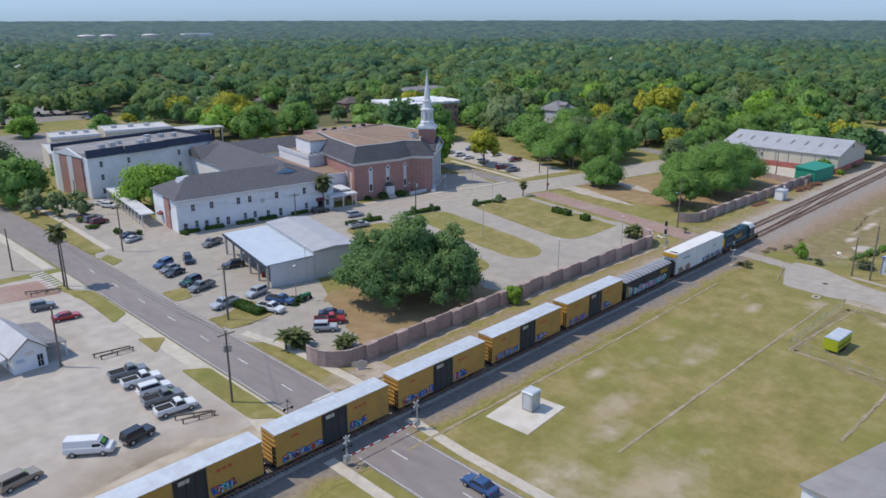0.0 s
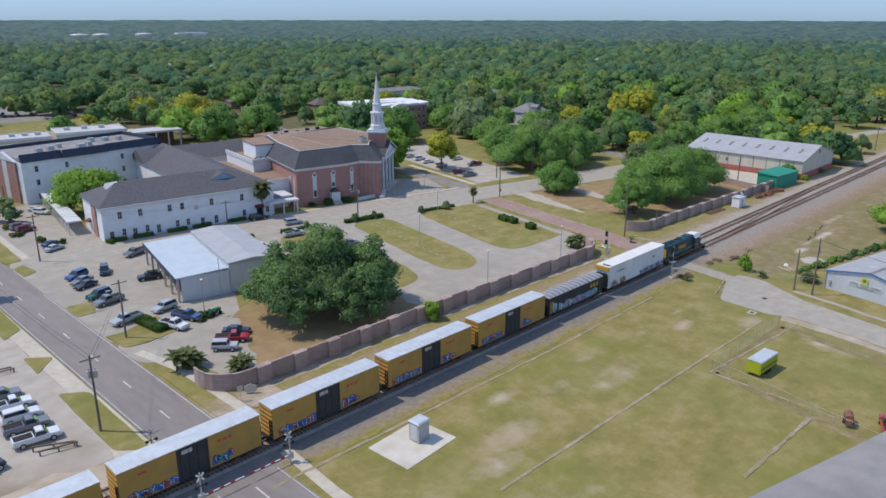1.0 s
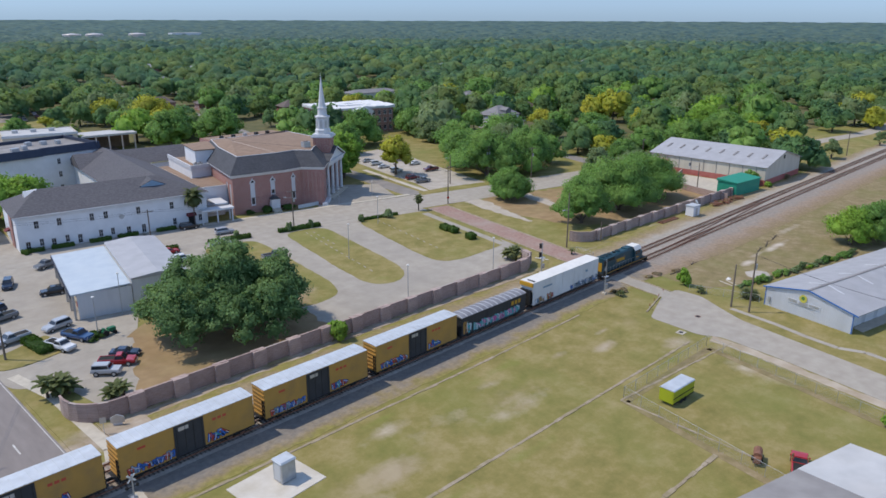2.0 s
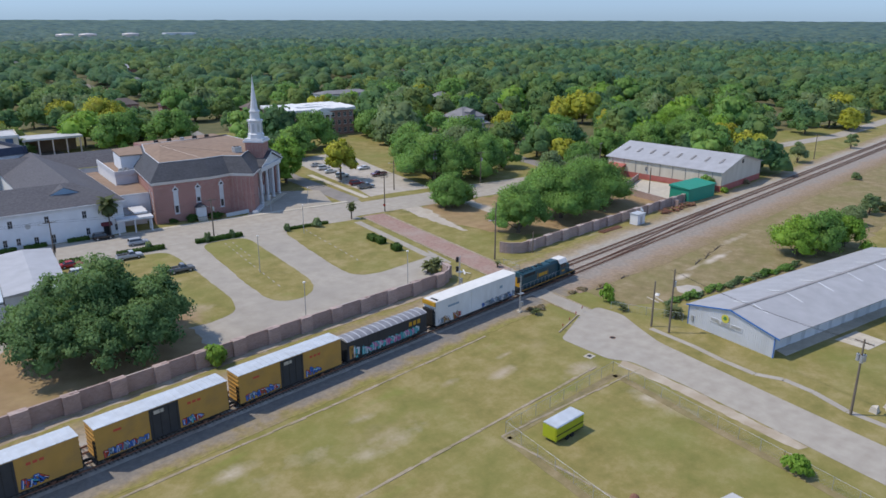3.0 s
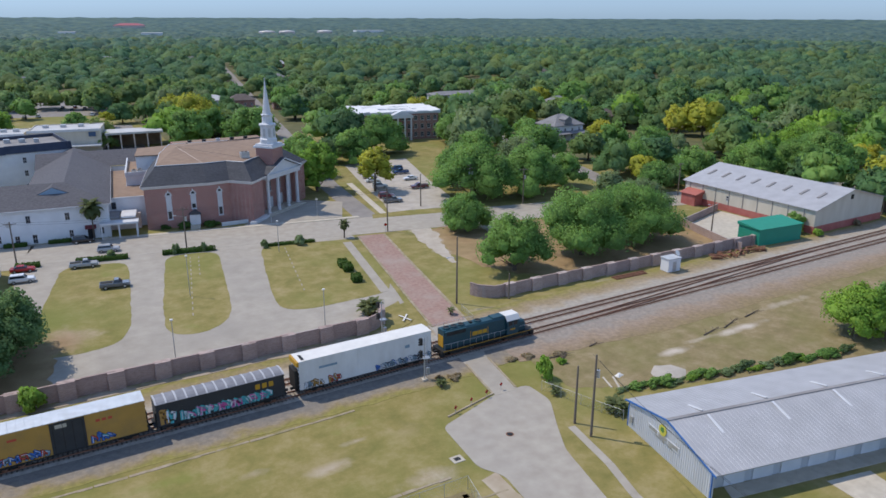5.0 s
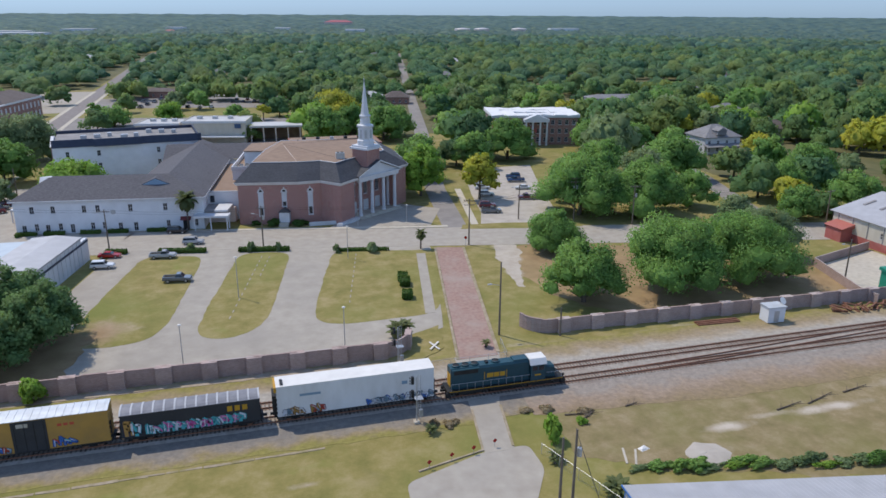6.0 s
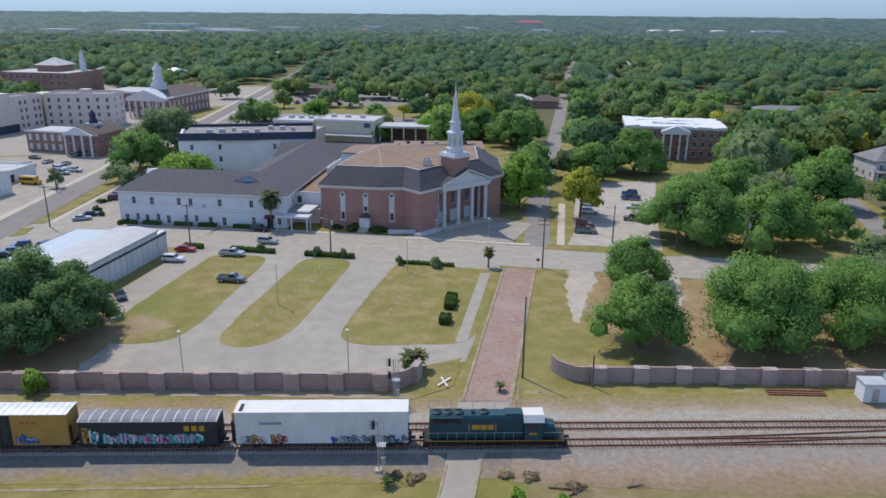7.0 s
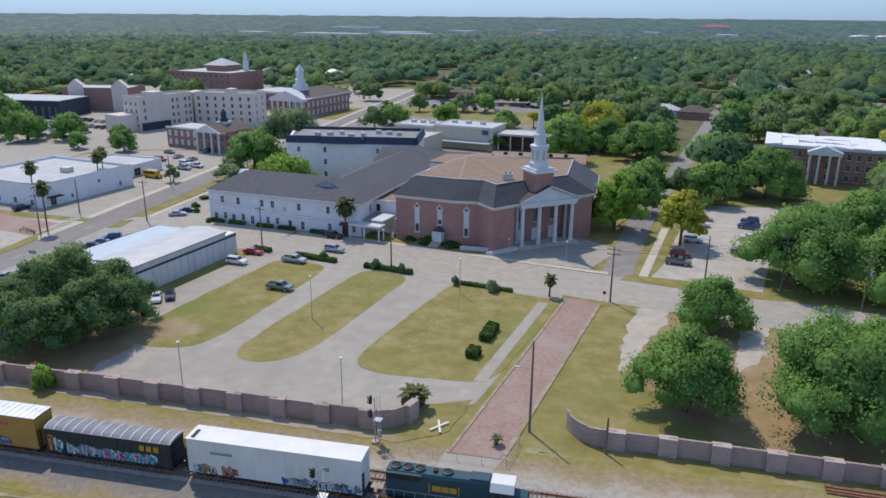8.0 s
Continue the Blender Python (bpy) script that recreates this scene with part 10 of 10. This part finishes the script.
def lot_rail(x, y, L, rz):
    t = thing("guard_rail", "weathered low timber guard rail on posts", "guard rail", x, y, 0, rz)
    part("beam", Geo().box(-L / 2, L / 2, -0.08, 0.08, 0.55, 0.75), wood_pole, t)
    for k in range(int(L / 2) + 1):
        q = -L / 2 + 0.2 + (L - 0.4) * k / int(L / 2)
        part("post", Geo().box(q - 0.09, q + 0.09, -0.2, -0.08, 0, 0.8), wood_pole, t)


lot_rail(-130, 46.9, 5.8, -10)
lot_rail(-129.6, 45.8, 5.4, -4)
lot_rail(-130.2, 18.6, 5.2, -28)
lot_rail(-130.0, 17.6, 4.6, -14)
lot_rail(-128.5, 84.9, 6.2, -24)
lot_rail(-128.2, 83.8, 5.6, -14)
sg = thing("street_sign", "green street name sign on a post", "sign", -108.6, 62.8, 0, 0)
part("post", Geo().cyl((0, 0, 0), (0, 0, 3.2), 0.05, n=6), steel_grey, sg)
pl_ = part("sign_plate", Geo().box(-0.9, 0.9, -0.05, -0.01, 2.6, 3.3), green, sg)
part("lettering_bar", Geo().box(-0.6, 0.6, -0.065, -0.051, 2.9, 3.02), clean_white, pl_)
st_ = thing("stop_sign", "red octagonal stop sign at the corner", "sign", 15.2, 68.0, 0, -20)
part("post", Geo().cyl((0, 0, 0), (0, 0, 2.2), 0.04, n=6), steel_grey, st_)
part("plate", Geo().cyl((0, -0.06, 2.3), (0, -0.03, 2.3), 0.38, n=8), lamp_red, st_)
ws = thing("wall_sign", "small white shield sign before the wall", "sign", -104.8, 13.4, 0, -30)
part("post", Geo().box(-0.6, 0.6, -0.05, 0.05, 0, 0.5), white_trim, ws)
part("shield", Geo().loft([[(-0.9, y, 0.5), (0.9, y, 0.5), (0.9, y, 1.3), (0, y, 1.7), (-0.9, y, 1.3)] for y in (-0.08, 0.08)]), steel_grey, ws)
rs_ = thing("road_sign", "round railway warning sign on a post", "sign", -107.0, 12.4, 0, 160)
part("post", Geo().cyl((0, 0, 0), (0, 0, 2.4), 0.04, n=6), steel_grey, rs_)
part("plate", Geo().box(-0.4, 0.4, -0.05, -0.02, 1.7, 2.5), steel_grey, rs_)
for x, y, c in ((-92.3, 61.8, "red"), (-91.6, 57.2, "blue")):
    bn = thing("oil_drum", c + " steel drum at the workshop", "drum", x, y, 0.04)
    part("drum", Geo().lathe([(0.32, 0), (0.35, 0.05), (0.33, 0.5), (0.35, 0.95), (0.32, 1.0)], 12), car_paint(c, COLOURS[c]), bn)
trk = thing("garden_tractor", "small green tractor beside the workshop", "tractor", -93.6, 44.6, 0.04, 10)
part("bonnet", Geo().box(0, 1.3, -0.4, 0.4, 0.6, 1.2), dg, trk)
part("seat_deck", Geo().box(-1.0, 0, -0.5, 0.5, 0.55, 0.85).box(-0.9, -0.6, -0.35, 0.35, 0.85, 1.4), dg, trk)
for x, r in ((-0.7, 0.55), (0.95, 0.35)):
    for y in (-0.6, 0.6):
        part("wheel", Geo().cyl((x, y - 0.13, r), (x, y + 0.13, r), r, n=12), rubber, trk)

# debris in the dry grass east of the lane
rng = random.Random(5)
pile = thing("gravel_mound", "low heap of pale grey gravel in the dry grass", "gravel", 18.5, -22.6, 0, 0)
hp = Geo().lathe([(3.0, 0.0), (2.4, 0.12), (1.4, 0.24), (0.2, 0.3)], 14)
hp.v = [(x * rng.uniform(0.85, 1.15), y * rng.uniform(0.7, 1.0), z * rng.uniform(0.8, 1.1)) for x, y, z in hp.v]
part("mound", hp, gravel_lot, pile)
for x, y, rz in ((8.2, -20.2, 70), (9.4, -20.8, 62)):
    pk = thing("plank", "weathered grey plank lying in the grass", "plank", x, y, 0, rz)
    part("board", Geo().box(-1.7, 1.7, -0.14, 0.14, 0.02, 0.09), concrete, pk)
wd = thing("plastic_sheet", "crumpled white plastic sheet on the grass", "litter", 11.3, -19.4, 0, 20)
part("sheet", Geo().loft([[(-0.7, -0.4, 0.02), (0.7, -0.5, 0.02), (0.6, 0.4, 0.02), (-0.6, 0.5, 0.02)], [(-0.5, -0.2, 0.25), (0.4, -0.3, 0.15), (0.3, 0.2, 0.35), (-0.3, 0.3, 0.2)]]), clean_white, wd)
for x, y, rz, L in ((37, -15.6, 8, 5), (43, -14.9, 14, 6), (50, -14.0, 6, 5), (6.6, -9.6, -15, 3.2), (8.4, -10.2, 25, 2.6), (15.5, -9.2, 5, 2.2)):
    br = thing("fallen_branch", "grey dead branch lying in the dry grass", "branch", x, y, 0, rz)
    part("stem", Geo().cyl((-L / 2, 0, 0.12), (L / 2, 0.3, 0.2), 0.13, 0.05, 6), bark, br)
    for k in range(4):
        q = -L / 3 + L * 0.22 * k
        part("twig", Geo().cyl((q, 0.1, 0.16), (q + 0.8, 0.9 * (-1) ** k, 0.45), 0.05, 0.02, 5), bark, br)
mh = thing("manhole_cover", "dark iron manhole cover in the lane", "manhole", -12.9, -24.4, 0, 0)
part("cover", Geo().lathe([(0.42, 0.04), (0.42, 0.058), (0.05, 0.06)], 16), black_iron, mh)
part("frame", Geo().lathe([(0.55, 0.04), (0.55, 0.056), (0.43, 0.056)], 16), rust, mh)
